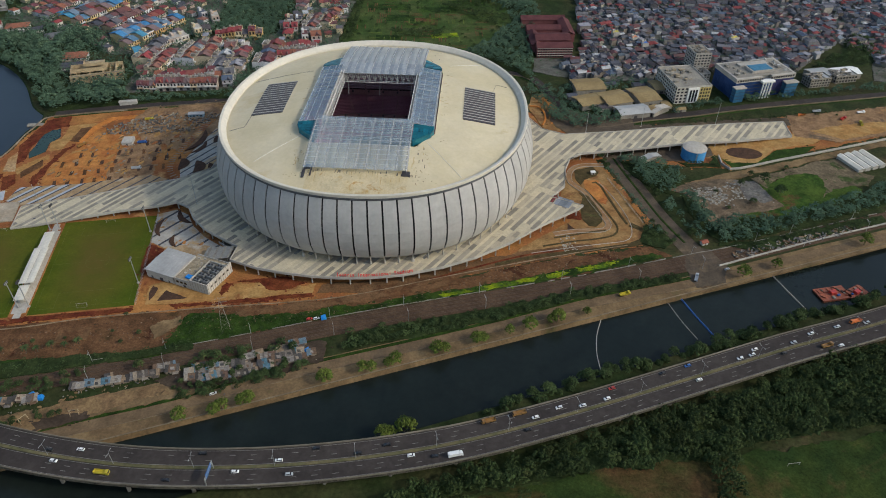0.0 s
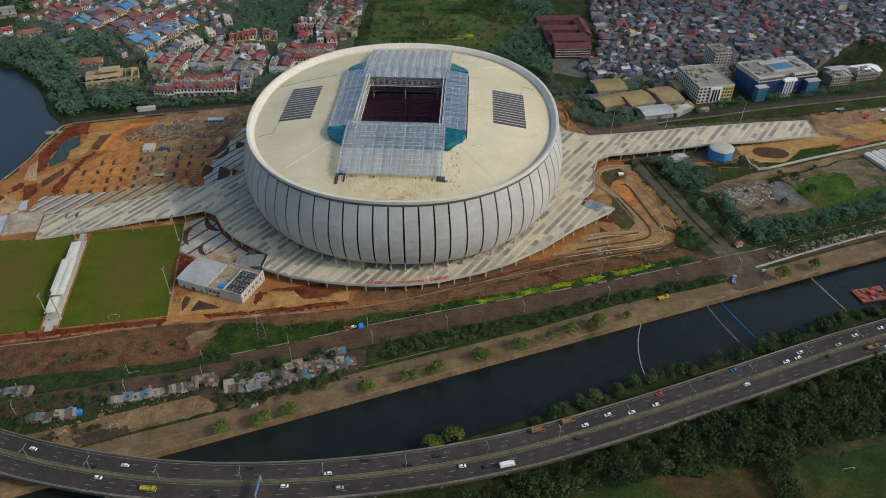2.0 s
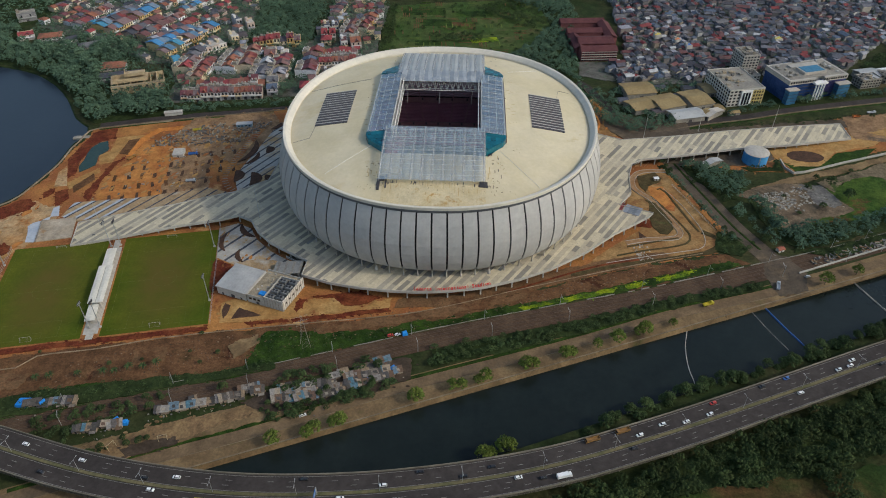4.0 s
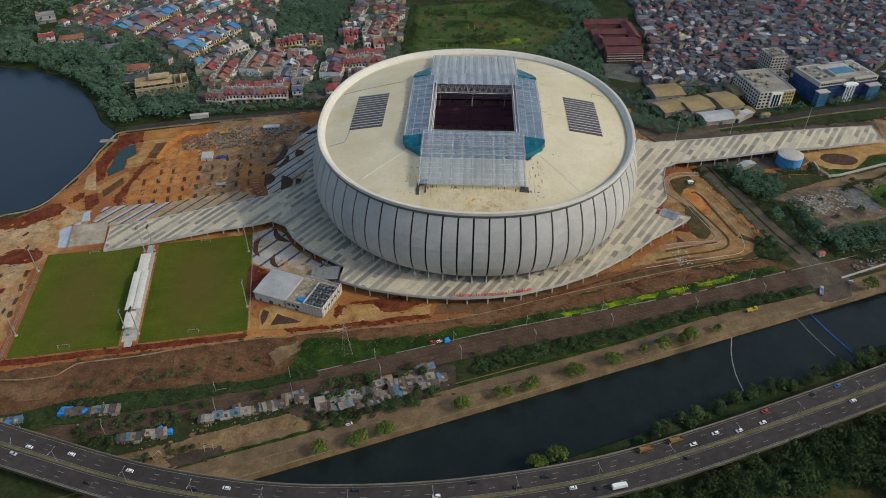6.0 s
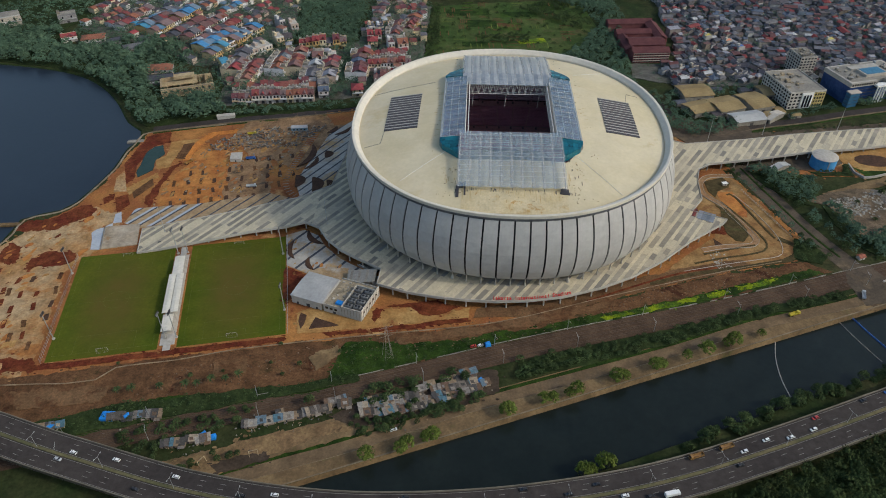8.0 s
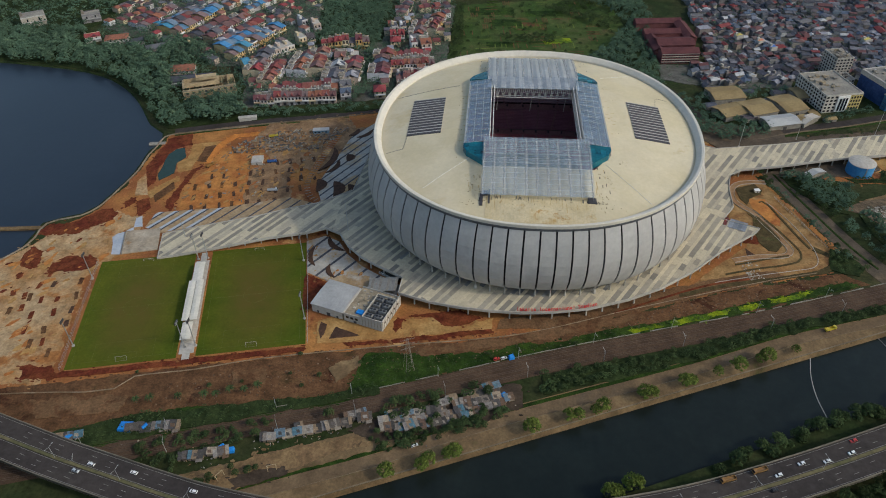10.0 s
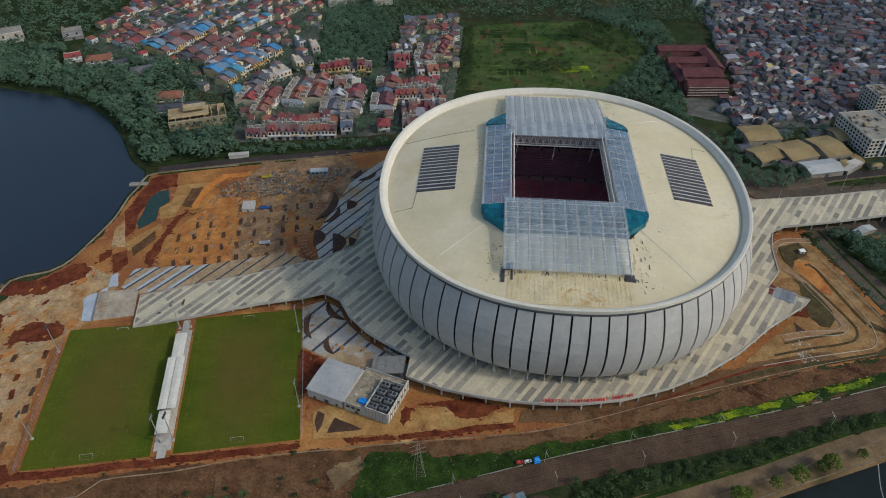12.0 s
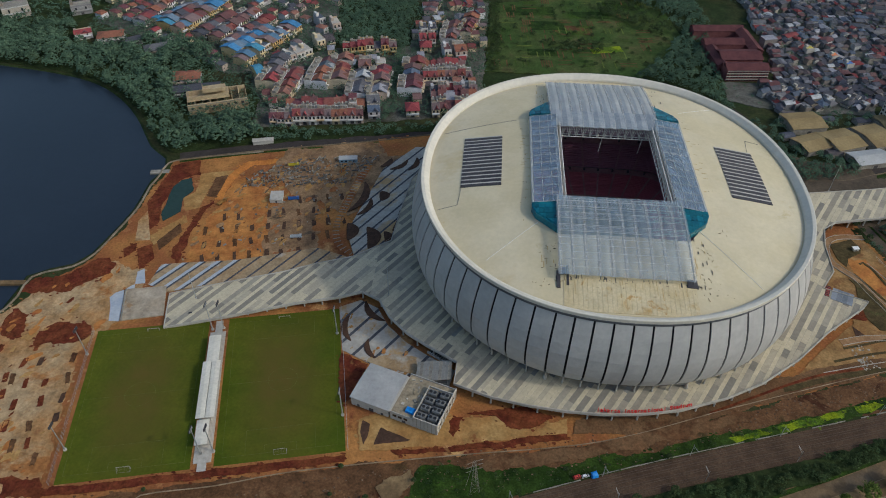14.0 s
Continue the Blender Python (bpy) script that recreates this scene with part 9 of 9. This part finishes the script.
part("wall", MB().box(-2.6, 2.6, -2, 2, 0, 2.8), M_WALL, gate)
part("roof", gable(MB(), 5.2, 4, 2.8, 1.2, 0.5), M_RUST, gate)
part("door", MB().box(-0.5, 0.5, -2.06, -1.95, 0, 2.0), M_LOUVRE, gate)
scrap = MB()
rg = random.Random(41)
for i in range(260):
    x = rg.uniform(215, 330)
    y = 458 + 0.405 * (x - 225) + rg.uniform(-4, 5)
    scrap.obox(x, y, 0.1, 0.3 + rg.uniform(0.1, 1.3), rg.uniform(0.5, 4.5), rg.uniform(0.3, 1.4), rg.uniform(0, 180))
setting("trackside_scrap", scrap, M_SCAFF, "heaped scrap and sleepers beside the track", "scrap", "stuff")

# ---------------------------------------------------------------- trees and woods
G1, G2 = (0.036, 0.055, 0.020), (0.050, 0.072, 0.026)
M_LEAF = mat("foliage", G1, G2, 0.15, 0.9, rough=0.9, grain=0.3, rand=0.3, island=True, mid=0.4, midscale=0.05, c3=(0.058, 0.074, 0.026))
# paler, bluer foliage copy: distance haze put into the leaf colour
M_LEAF_HAZY = mat("hazy_foliage", (0.062, 0.103, 0.064), (0.079, 0.123, 0.076), 0.12, 0.9, rough=0.9, grain=0.2, rand=0.15, island=True, mid=0.35, midscale=0.03, c3=(0.092, 0.128, 0.070))
M_LEAFD = mat("thicket_foliage", (0.025, 0.039, 0.013), (0.037, 0.052, 0.017), 0.12, 0.9, rough=0.9, grain=0.3, rand=0.3, island=True, mid=0.45, midscale=0.04, c3=(0.044, 0.052, 0.017))
M_LEAFL = mat("light_foliage", (0.070, 0.096, 0.018), (0.098, 0.122, 0.024), 0.2, 0.9, rough=0.85, grain=0.4, rand=0.35, island=True)
M_BARK = mat("bark", (0.07, 0.055, 0.04), (0.10, 0.08, 0.06), 1.0, 4.0, grain=0.3)
OCT = [(0, 0, -1), (1, 0, 0), (0, 1, 0), (-1, 0, 0), (0, -1, 0), (0, 0, 1)]
OCF = [(0, 2, 1), (0, 3, 2), (0, 4, 3), (0, 1, 4), (5, 1, 2), (5, 2, 3), (5, 3, 4), (5, 4, 1)]


def crown(mb, x, y, z, r, h, rg, clumps=7, leaves=34):
    """An uneven crown: small lumpy clumps with loose sprays of leaves round them."""
    for i in range(int(clumps * 2.4)):
        a, d = rg.uniform(0, 6.283), r * (0.98 * math.sqrt(rg.random()) if i else 0.0)
        cz = z + h * (0.28 + 0.6 * math.sqrt(1 - (d / r) ** 2) * rg.uniform(0.72, 1.08))
        s = r * rg.uniform(0.15, 0.30)
        cx, cy = x + d * math.cos(a), y + d * math.sin(a)
        c, t = math.cos(a * 7.3), math.sin(a * 7.3)
        mb.add([(cx + (px_ * c - py_ * t) * s * rg.uniform(0.75, 1.3), cy + (px_ * t + py_ * c) * s * rg.uniform(0.75, 1.3), cz + pz_ * s * rg.uniform(0.4, 0.75)) for px_, py_, pz_ in OCT], OCF)
    for i in range(leaves):
        a, e = rg.uniform(0, 6.283), rg.uniform(-0.2, 1.35)
        d = r * rg.uniform(0.75, 1.12)
        c = Vector((x + d * math.cos(a) * math.cos(e), y + d * math.sin(a) * math.cos(e), z + h * 0.5 + 0.62 * h * math.sin(e) * rg.uniform(0.75, 1.1)))
        s = rg.uniform(0.3, 0.7) * (0.6 + 0.07 * r)
        u = Vector((rg.gauss(0, 1), rg.gauss(0, 1), rg.gauss(0, 0.6))).normalized()
        v = u.orthogonal().normalized()
        mb.add([c - u * s, c - v * s * 0.6 + Vector((0, 0, 0.15 * s)), c + u * s, c + v * s * 0.6 - Vector((0, 0, 0.15 * s))], [(0, 1, 2, 3)])


def tree(h, r, seed, leaf, label, group):
    rg = random.Random(seed)
    ob = thing("tree", label, "tree", None, group)
    m = MB()
    p = Vector((0, 0, 0))
    for i in range(4):
        q = p + Vector((rg.gauss(0, 0.15), rg.gauss(0, 0.15), h * 0.16))
        m.rod(p, q, 0.32 * (1 - 0.18 * i), 6, 0.32 * (1 - 0.18 * (i + 1)))
        p = q
    for i in range(5):
        a = rg.uniform(0, 6.28)
        m.rod((0, 0, h * rg.uniform(0.35, 0.6)), (r * 0.6 * math.cos(a), r * 0.6 * math.sin(a), h * rg.uniform(0.6, 0.8)), 0.14, 5, 0.05)
    part("trunk", m, M_BARK, ob)
    m = MB()
    crown(m, 0, 0, h * 0.2, r, h * 0.8, rg, 24, 190)
    part("crown", m, leaf, ob)
    return ob


PALMS = [(-342.7, 306), (-333.6, 307.4), (-316.4, 310.6), (-300, 312.7), (-293, 314.2), (-284.6, 317.8), (-276, 319.2), (-268, 322.4)]
tp_dark = [tree(h, r, 40 + i, M_LEAF, "leafy dark green tree with an uneven crown", "trees") for i, (h, r) in enumerate(((9, 4.2), (7, 3.4), (11, 5.0), (8, 4.6)))]
tp_light = [tree(h, r, 60 + i, M_LEAFL, "light green bushy tree on the riverbank", "riverside trees") for i, (h, r) in enumerate(((8.8, 4.3), (7.6, 3.7), (10.0, 4.9)))]
fresh = {id(o): True for o in tp_dark + tp_light}
rng = random.Random(31)


def plant(protos, x, y, z=0.0, s=1.0):
    ob = rng.choice(protos)
    mm = put(pose(x, y, z, 0, 0, rng.uniform(0, 360)))
    if fresh[id(ob)]:
        ob.matrix_basis = mm
        fresh[id(ob)] = False
    else:
        n = copy_thing(ob, mm)
        n.scale = (s, s, s * rng.uniform(0.85, 1.15))


for x, y in ((-175, 267), (-157, 272), (-153, 276), (-141, 281), (-137, 283), (-92, 303), (-69, 313), (-63, 315), (-51, 320), (-47, 322), (-19, 334), (-14, 336), (8, 345), (12, 347), (30, 356), (46, 362), (61, 368), (66, 370), (87, 380), (214, 431), (245, 444), (328, 479)):
    plant(tp_light, x + rng.uniform(-1, 1), y + rng.uniform(-2.2, -0.6), -0.2, rng.uniform(0.85, 1.25))
for x, y in ((-48, 262), (-44, 264), (-36, 268), (-32, 270)):
    plant(tp_light, x, y, -3.6, 1.1)
def palm(h, seed):
    """A young palm: slender leaning trunk and a head of arching fronds."""
    rg = random.Random(seed)
    ob = thing("palm_tree", "young dark green palm on the brown strip", "palm tree", None, "young palms")
    part("trunk", MB().rod((0, 0, 0), (0.2, 0.1, h * 0.55), 0.22, 6, 0.14), M_BARK, ob)
    for i in range(11):
        a, m = 6.283 * i / 11 + rg.uniform(-0.2, 0.2), MB()
        c, t = math.cos(a), math.sin(a)
        spine = [(0.2 + c * d, 0.1 + t * d, h * 0.55 + z) for d, z in ((0, 0), (h * 0.16, h * 0.22), (h * 0.34, h * 0.26), (h * 0.5, h * 0.1))]
        m.loft([[(x - t * w, y + c * w, z - 0.1), (x, y, z + 0.08), (x + t * w, y - c * w, z - 0.1)] for (x, y, z), w in zip(spine, (0.1, 0.45, 0.4, 0.08))], False)
        part("frond", m, M_LEAF, ob)
    return ob


palms = [palm(h, 70 + i) for i, h in enumerate((6.0, 7.2))]
for n, (x, y) in enumerate(PALMS):
    mm = put(pose(x, y, 0.1, 0, 0, n * 47))
    if n < 2:
        palms[n].matrix_basis = mm
    else:
        copy_thing(palms[n % 2], mm)
# riverside thicket before the motorway
for x in range(14, 330, 6):
    for k in range(2 if 30 < x < 320 else 1):
        if rng.random() < 0.8:
            plant(tp_dark, x + rng.uniform(-3, 3), shore_s(x) + rng.uniform(-5, 4), -3.0, rng.uniform(0.6, 1.0))
for i in range(55):
    x = rng.uniform(-190, -120)
    plant(tp_dark, x, 378 + 0.367 * x - 16 - rng.uniform(0, 16), 0, rng.uniform(0.3, 0.55))
for i in range(40):
    x = rng.uniform(-330, -245)
    plant(tp_dark, x, 372 + 0.352 * x + rng.choice((14, -18)) + rng.uniform(-4, 4), 0, rng.uniform(0.3, 0.55))
for p in street:
    for d in (-11.5, 0.0, 12.0):
        if p.y > 474 and rng.random() < (0.45 if d == 0 else 0.7):
            plant(tp_dark, p.x + d * 0.95 + rng.uniform(-0.7, 0.7), p.y + d * 0.3 + rng.uniform(-2, 2), 0, rng.uniform(0.45, 0.85) * (0.55 if d == 0 else 1))
for x, y, k in ((248, 559, 0.75), (272, 568, 0.9), (280, 547, 1.0), (252, 532, 0.7), (227, 521, 0.5), (222, 546, 0.6), (262, 577, 0.6), (300, 592, 0.5), (296, 516, 0.6)):
    plant(tp_dark, x, y, 0.1, k)
for x, y in ((-352, 330), (-300, 322), (-250, 336), (-230, 335), (-205, 348), (-120, 362), (-60, 375), (-280, 327), (-240, 326)):
    plant(tp_dark, x, y, 0.1, 0.35)

for x, y, k in ((-153, 322, 0.75), (-169, 317, 0.8), (-119, 328, 0.75), (-121, 314, 0.5), (-217, 303, 0.7), (-173, 318, 0.7), (-268, 283, 0.6), (-259, 286, 0.6), (-247, 353, 0.45), (-90, 305, 0.55), (-112, 314, 0.45), (-140, 304, 0.45), (-160, 296, 0.4), (-133, 306, 0.4)):
    plant(tp_dark, x, y, 0.1, k)


def woods(name, poly, spacing, h, r, seed, label, leaf=None, clumps=11, leaves=36, avoid=(), under=True):
    """A wood or thicket over a plan outline, as one mass of crowns."""
    rg = random.Random(seed)
    m = MB()
    xs, ys = [p[0] for p in poly], [p[1] for p in poly]
    x = min(xs)
    while x < max(xs):
        y = min(ys)
        while y < max(ys):
            a, b = x + rg.uniform(-0.5, 0.5) * spacing, y + rg.uniform(-0.5, 0.5) * spacing
            if inside(a, b, poly) and not any(math.hypot(a - u, b - v) < w for u, v, w in avoid) and rg.random() < 0.94:
                k = rg.uniform(0.72, 1.22) * (1.0 + 0.28 * noise.noise(Vector((a * 0.02, b * 0.02, seed))))
                crown(m, a, b, 0.5, r * k, h * k, rg, clumps, leaves)
            y += spacing
        x += spacing
    if under:
        laid[0] += 1
        setting("undergrowth", MB().prism(ragged(poly, 4.0, 2.5, seed), -0.4 - 0.006 * laid[0], 0.05 + 0.006 * laid[0]), M_UNDER, "dark green undergrowth beneath trees")
    return setting(name, m, leaf or M_LEAF, label, "trees", "stuff")


houses_at = [(o.matrix_basis.translation.x / K, o.matrix_basis.translation.y / K, 6.8) for o in scene.objects if o.name.startswith(("house", "hall", "office"))] + far_spots
woods("woods_lake", [(-1000, 840), (-700, 800), (-629, 788), (-578, 771), (-538, 744), (-506, 709), (-474, 664), (-452, 650), (-376, 676), (-396, 700), (-405, 712), (-468, 705), (-490, 745), (-495, 800), (-455, 812), (-500, 860), (-530, 868), (-650, 850), (-660, 900), (-760, 890), (-900, 1000), (-1100, 960)], 8.4, 12, 5.6, 1, "dense dark green woods beside the lake", avoid=[(-603, 858, 22), (-603, 846, 14), (-637, 862, 19), (-637, 850, 12), (-575, 852, 16), (-545, 840, 18), (-741, 914, 22), (-669, 930, 14), (-482, 775, 16), (-455, 788, 14)], clumps=15, leaves=60, leaf=M_LEAF_HAZY)
woods("woods_northwest", [(-1000, 1010), (-760, 895), (-660, 902), (-645, 960), (-650, 1160), (-1000, 1200)], 11.5, 11, 5.8, 27, "distant woods beyond the lake", avoid=[(-741, 914, 18), (-669, 930, 14)], clumps=5, leaves=14, leaf=M_LEAF_HAZY)
woods("woods_estate", [(-420, 690), (-290, 705), (-190, 728), (-180, 720), (-290, 692), (-376, 672)], 6.5, 6, 3.4, 2, "trees behind the row houses", avoid=houses_at, leaf=M_LEAF_HAZY)
woods("woods_middle", [(-378, 868), (-345, 885), (-340, 870), (-275, 885), (-268, 1000), (-300, 1060), (-370, 1060), (-360, 960), (-352, 905)], 7.5, 9, 4.2, 3, "green grove between the housing estates", avoid=houses_at, leaf=M_LEAF_HAZY)
woods("garden_trees", [(-640, 880), (-470, 700), (-180, 735), (-180, 1010), (-260, 1100), (-640, 1100)], 6.0, 8.0, 3.6, 4, "scattered garden trees among the houses", avoid=houses_at, clumps=4, leaves=12, under=False, leaf=M_LEAF_HAZY)
woods("avenue_trees", [(-282, 705), (-264, 735), (-268, 860), (-278, 1000), (-288, 1000), (-280, 860), (-276, 735)], 5.5, 7, 3.0, 5, "avenue of street trees", avoid=[(u, v, 6) for u, v, _ in houses_at], under=False, leaf=M_LEAF_HAZY)
woods("woods_field", [(20, 815), (62, 770), (66, 830), (62, 900), (85, 970), (66, 1060), (20, 1080), (-30, 1060), (30, 1000), (48, 940), (10, 870), (-20, 830)], 6.5, 9, 4.2, 6, "dark trees between field and school", leaf=M_LEAF_HAZY)
woods("woods_back", [(-190, 1025), (-60, 1040), (20, 1050), (150, 1040), (180, 1300), (-700, 1300), (-700, 1110), (-260, 1110), (-200, 1050)], 10, 10, 5.2, 7, "distant belt of trees", clumps=4, leaves=10, avoid=houses_at, under=False, leaf=M_LEAF_HAZY)
woods("field_hedge", [(-176, 830), (-182, 1010), (-168, 1010), (-164, 830)], 5.5, 5, 2.8, 8, "hedge along the field")
woods("field_shrubs", [(-110, 880), (-50, 884), (-40, 905), (-80, 915), (-120, 905)], 6.5, 4, 2.8, 9, "shrubs in the field")
woods("field_trees", [(-60, 1000), (20, 930), (40, 960), (-20, 1040)], 8, 7, 3.6, 10, "trees along the field")
woods("woods_tank", [(140, 596), (165, 600), (196, 588), (196, 560), (182, 540), (168, 548), (150, 570)], 6.2, 8, 4.0, 11, "trees beside the street", leaf=M_LEAF_HAZY)
woods("woods_crossing", [(190, 540), (202, 530), (212, 505), (222, 482), (212, 470), (202, 480), (190, 515)], 6.0, 9, 4.4, 12, "dark trees beside the street", leaf=M_LEAF_HAZY)
woods("belt_rail", [(222, 506), (262, 512), (300, 524), (345, 548), (420, 590), (430, 570), (362, 534), (300, 505), (240, 480), (205, 468)], 6.0, 6.5, 3.6, 13, "thick green belt beside the railway", leaf=M_LEAF_HAZY)
woods("belt_road", [(205, 470), (240, 478), (300, 500), (360, 522), (362, 512), (300, 488), (240, 462)], 7.5, 3.5, 2.4, 14, "low green scrub beside the railway")
woods("belt_tank", [(205, 590), (240, 592), (236, 612), (230, 598), (198, 596)], 5.5, 4, 2.6, 15, "shrubs round the tank")
woods("belt_north", [(86, 668), (100, 690), (118, 702), (170, 690), (200, 690), (285, 728), (380, 752), (470, 776), (475, 788), (380, 766), (285, 742), (215, 712), (205, 690), (150, 682), (120, 690), (92, 740), (66, 770), (52, 740), (70, 700)], 6.5, 6, 3.2, 16, "street trees beside the northern road", avoid=[(u, v, 14) for u, v, _ in houses_at], under=False, leaf=M_LEAF_HAZY)
woods("belt_halls", [(92, 735), (112, 775), (150, 775), (200, 775), (204, 765), (170, 752), (140, 745), (106, 735)], 7, 6, 3.2, 17, "trees round the halls", avoid=[(126, 750, 18), (186, 730, 16), (206, 757, 12)], under=False, leaf=M_LEAF_HAZY)
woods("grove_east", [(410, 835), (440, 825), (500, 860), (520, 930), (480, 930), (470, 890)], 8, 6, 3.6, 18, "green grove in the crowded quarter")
woods("quarter_trees", KAMP, 13.5, 6, 2.8, 19, "scattered trees among small houses", clumps=4, leaves=10, under=False, leaf=M_LEAF_HAZY)
woods("woods_south", [(-40, 222), (-5, 234), (28, 247), (63, 262), (99, 277), (137, 293), (177, 310), (219, 329), (264, 348), (400, 406), (520, 456), (520, 330), (300, 292), (264, 290), (203, 277), (166, 266), (116, 250), (61, 240), (0, 225), (-40, 200)], 6.6, 8.5, 4.5, 20, "dense dark thicket below the motorway", avoid=(), clumps=14, leaves=60, leaf=M_LEAFD)
woods("scrub_south", [(-170, 198), (-120, 200), (-60, 206), (0, 222), (50, 236), (60, 200), (0, 160), (-170, 160)], 7, 4, 2.8, 21, "dark scrub below the motorway", clumps=5, leaf=M_LEAFD)
woods("clump_south", [(146, 264), (164, 264), (163, 226), (148, 223)], 5, 8, 3.8, 22, "clump of trees by the field", leaf=M_LEAFD)
woods("clump_south", [(280, 290), (520, 330), (520, 240), (300, 225), (262, 268)], 7, 8, 4.0, 23, "trees beyond the field", leaf=M_LEAFD)
woods("belt_ramp", [(150, 492), (160, 490), (170, 470), (160, 460), (140, 466)], 5.5, 3.5, 2.2, 24, "low bushes at the foot of the ramp")
patch("sports_field", [(0, 220), (60, 238), (112, 250), (150, 258), (205, 270), (262, 284), (330, 300), (340, 170), (-20, 170)], 0.1, M_PLAIN, "worn green sports field with brown bare areas", seed=70, amp=4.0)
for x, y, d in ((152, 259, 8), (198, 256, 10)):
    g = thing("goal", "slender pale green goal frame on the worn field", "goal", pose(x, y, 0.8, 0, 0, d), "goals on the field")
    part("goal_frame", MB().rod((-3.6, 0, -0.8), (-3.6, 0, 2.4), 0.12, 6).rod((3.6, 0, -0.8), (3.6, 0, 2.4), 0.12, 6).rod((-3.6, 0, 2.4), (3.6, 0, 2.4), 0.12, 6), M_CONC, g)

# vegetable plots
patch("crop_ground", [(-180, 830), (-178, 1010), (-90, 1030), (30, 1050), (44, 940), (10, 860), (-20, 826)], 0.08, M_FIELD, "green and brown vegetable fields", seed=73)
for x, y, l, w, d, mt, nm in ((-160, 915, 32, 40, 4, M_FIELD, "tilled green-brown plot"), (-118, 880, 34, 16, 4, M_GRASS, "bright green plot"), (-80, 940, 44, 26, 4, M_MEADOW, "tilled green plot"), (-46, 893, 36, 14, 14, M_LIME, "yellow-green plot"), (-130, 990, 60, 26, 6, M_GRASS, "green meadow plot"), (-60, 985, 50, 20, 4, M_GRASS, "green meadow plot"), (-10, 900, 20, 26, 40, M_FIELD, "green-brown plot"), (-110, 950, 40, 24, 4, M_GRASS, "green meadow plot"), (-20, 1015, 50, 24, 10, M_GRASS, "green meadow plot")):
    laid[0] += 1
    q = MB().obox(x, y, -0.4, 0.1 + 0.006 * laid[0], l, w, d)
    setting("crop_plot", q, mt, nm + " in the vegetable fields", "field")
beds = [MB(), MB(), MB()]
rg = random.Random(52)
for r in range(9):
    for c in range(8):
        x0, y0 = -172 + c * 23 + r * 1.2, 842 + r * 21 + c * 1.5
        if not inside(x0 + 9, y0 + 8, [(-176, 836), (-174, 1010), (-90, 1030), (20, 1040), (38, 945), (5, 870), (-22, 832)]) or rg.random() < 0.15:
            continue
        kind, across = rg.randrange(3), rg.random() < 0.4
        for k in range(7):
            if rg.random() < 0.88:
                if across:
                    beds[kind].obox(x0 + 9, y0 + 1.2 + k * 2.6, 0.05, 0.55 + rg.uniform(0, 0.3), rg.uniform(14, 19), 1.3, 5)
                else:
                    beds[kind].obox(x0 + 1.2 + k * 2.7, y0 + 8.5, 0.05, 0.55 + rg.uniform(0, 0.3), 1.3, rg.uniform(13, 17), 5)
for m, mt, nm in zip(beds, (M_BROWN, M_MEADOW, M_LEAFL), ("brown tilled ridges", "green ridged vegetable beds", "leafy green vegetable beds")):
    setting("crop_beds", m, mt, nm + " in rows", "crop beds", "stuff")

# tall grass and weeds beside the railway
woods("weeds", GREEN1, 5.0, 1.3, 1.3, 80, "tufts of green grass beside the railway", M_LEAF, 2, 14, under=False)
woods("weeds", [(-82, 374), (-33, 391), (40, 414), (110, 440), (150, 455), (160, 450), (110, 431), (30, 404), (-30, 383), (-76, 368)], 4.6, 1.1, 1.3, 81, "tall green grass beside the railway", M_LEAF, 3, 8, under=False)
woods("weeds", [(-330, 300), (-240, 316), (-190, 330), (-188, 324), (-250, 304), (-310, 287), (-380, 265), (-395, 275)], 4.5, 2.2, 1.9, 82, "dark weeds beside the railway", None, 3, 10)
woods("bushes", [(-190, 300), (-150, 312), (-125, 328), (-120, 336), (-190, 316)], 6.0, 4.5, 2.8, 83, "bushes between railway and shacks", under=False)
woods("bushes", [(-85, 330), (-85, 346), (0, 372), (80, 402), (165, 428), (165, 420), (80, 392), (0, 358)], 4.6, 3.6, 2.6, 84, "thick hedge between railway and road")
woods("bushes", [(-300, 258), (-330, 262), (-330, 275), (-300, 284), (-275, 290), (-262, 284), (-290, 272)], 6.0, 3.6, 2.8, 85, "bushes beside the railway", under=False)
woods("bushes", [(-180, 286), (-170, 282), (-100, 312), (-92, 322), (-110, 318)], 4.6, 3.0, 2.2, 86, "bushes along the river road", under=False)

rng = random.Random(88)
woods("field_bushes", [(-176, 840), (-176, 1010), (-90, 1030), (25, 1040), (40, 945), (8, 870), (-25, 832)], 17.0, 3.0, 2.4, 90, "scattered bushes in the vegetable fields", under=False)
patch("street_ground", [(70, 690), (92, 700), (120, 688), (165, 690), (170, 645), (130, 636), (100, 640), (84, 662)], 0.3, M_OLDROAD, "dusty dark ground beside the northern road", seed=94, amp=3.0)
woods("street_bushes", [(74, 690), (92, 698), (120, 686), (160, 688), (150, 672), (110, 656), (88, 664)], 6.2, 6.5, 3.4, 91, "trees and bushes beside the walkway", under=False, leaf=M_LEAF_HAZY)
woods("street_trees", [(126, 582), (131, 582), (141, 545), (153, 499), (163, 470), (158, 468), (146, 500), (135, 540)], 7.5, 6.5, 2.9, 95, "dark street trees beside the terrace", under=False, leaf=M_LEAF_HAZY)
woods("street_trees", [(152, 580), (162, 580), (162, 545), (178, 499), (192, 472), (200, 474), (186, 505), (172, 545)], 6.5, 7.0, 3.2, 96, "dark street trees along the street", under=False, leaf=M_LEAF_HAZY)
woods("verge_bushes", [(180, 672), (240, 686), (330, 706), (400, 716), (402, 708), (330, 694), (240, 672), (182, 660)], 8.0, 3.5, 2.0, 97, "low bushes along the northern road", under=False)
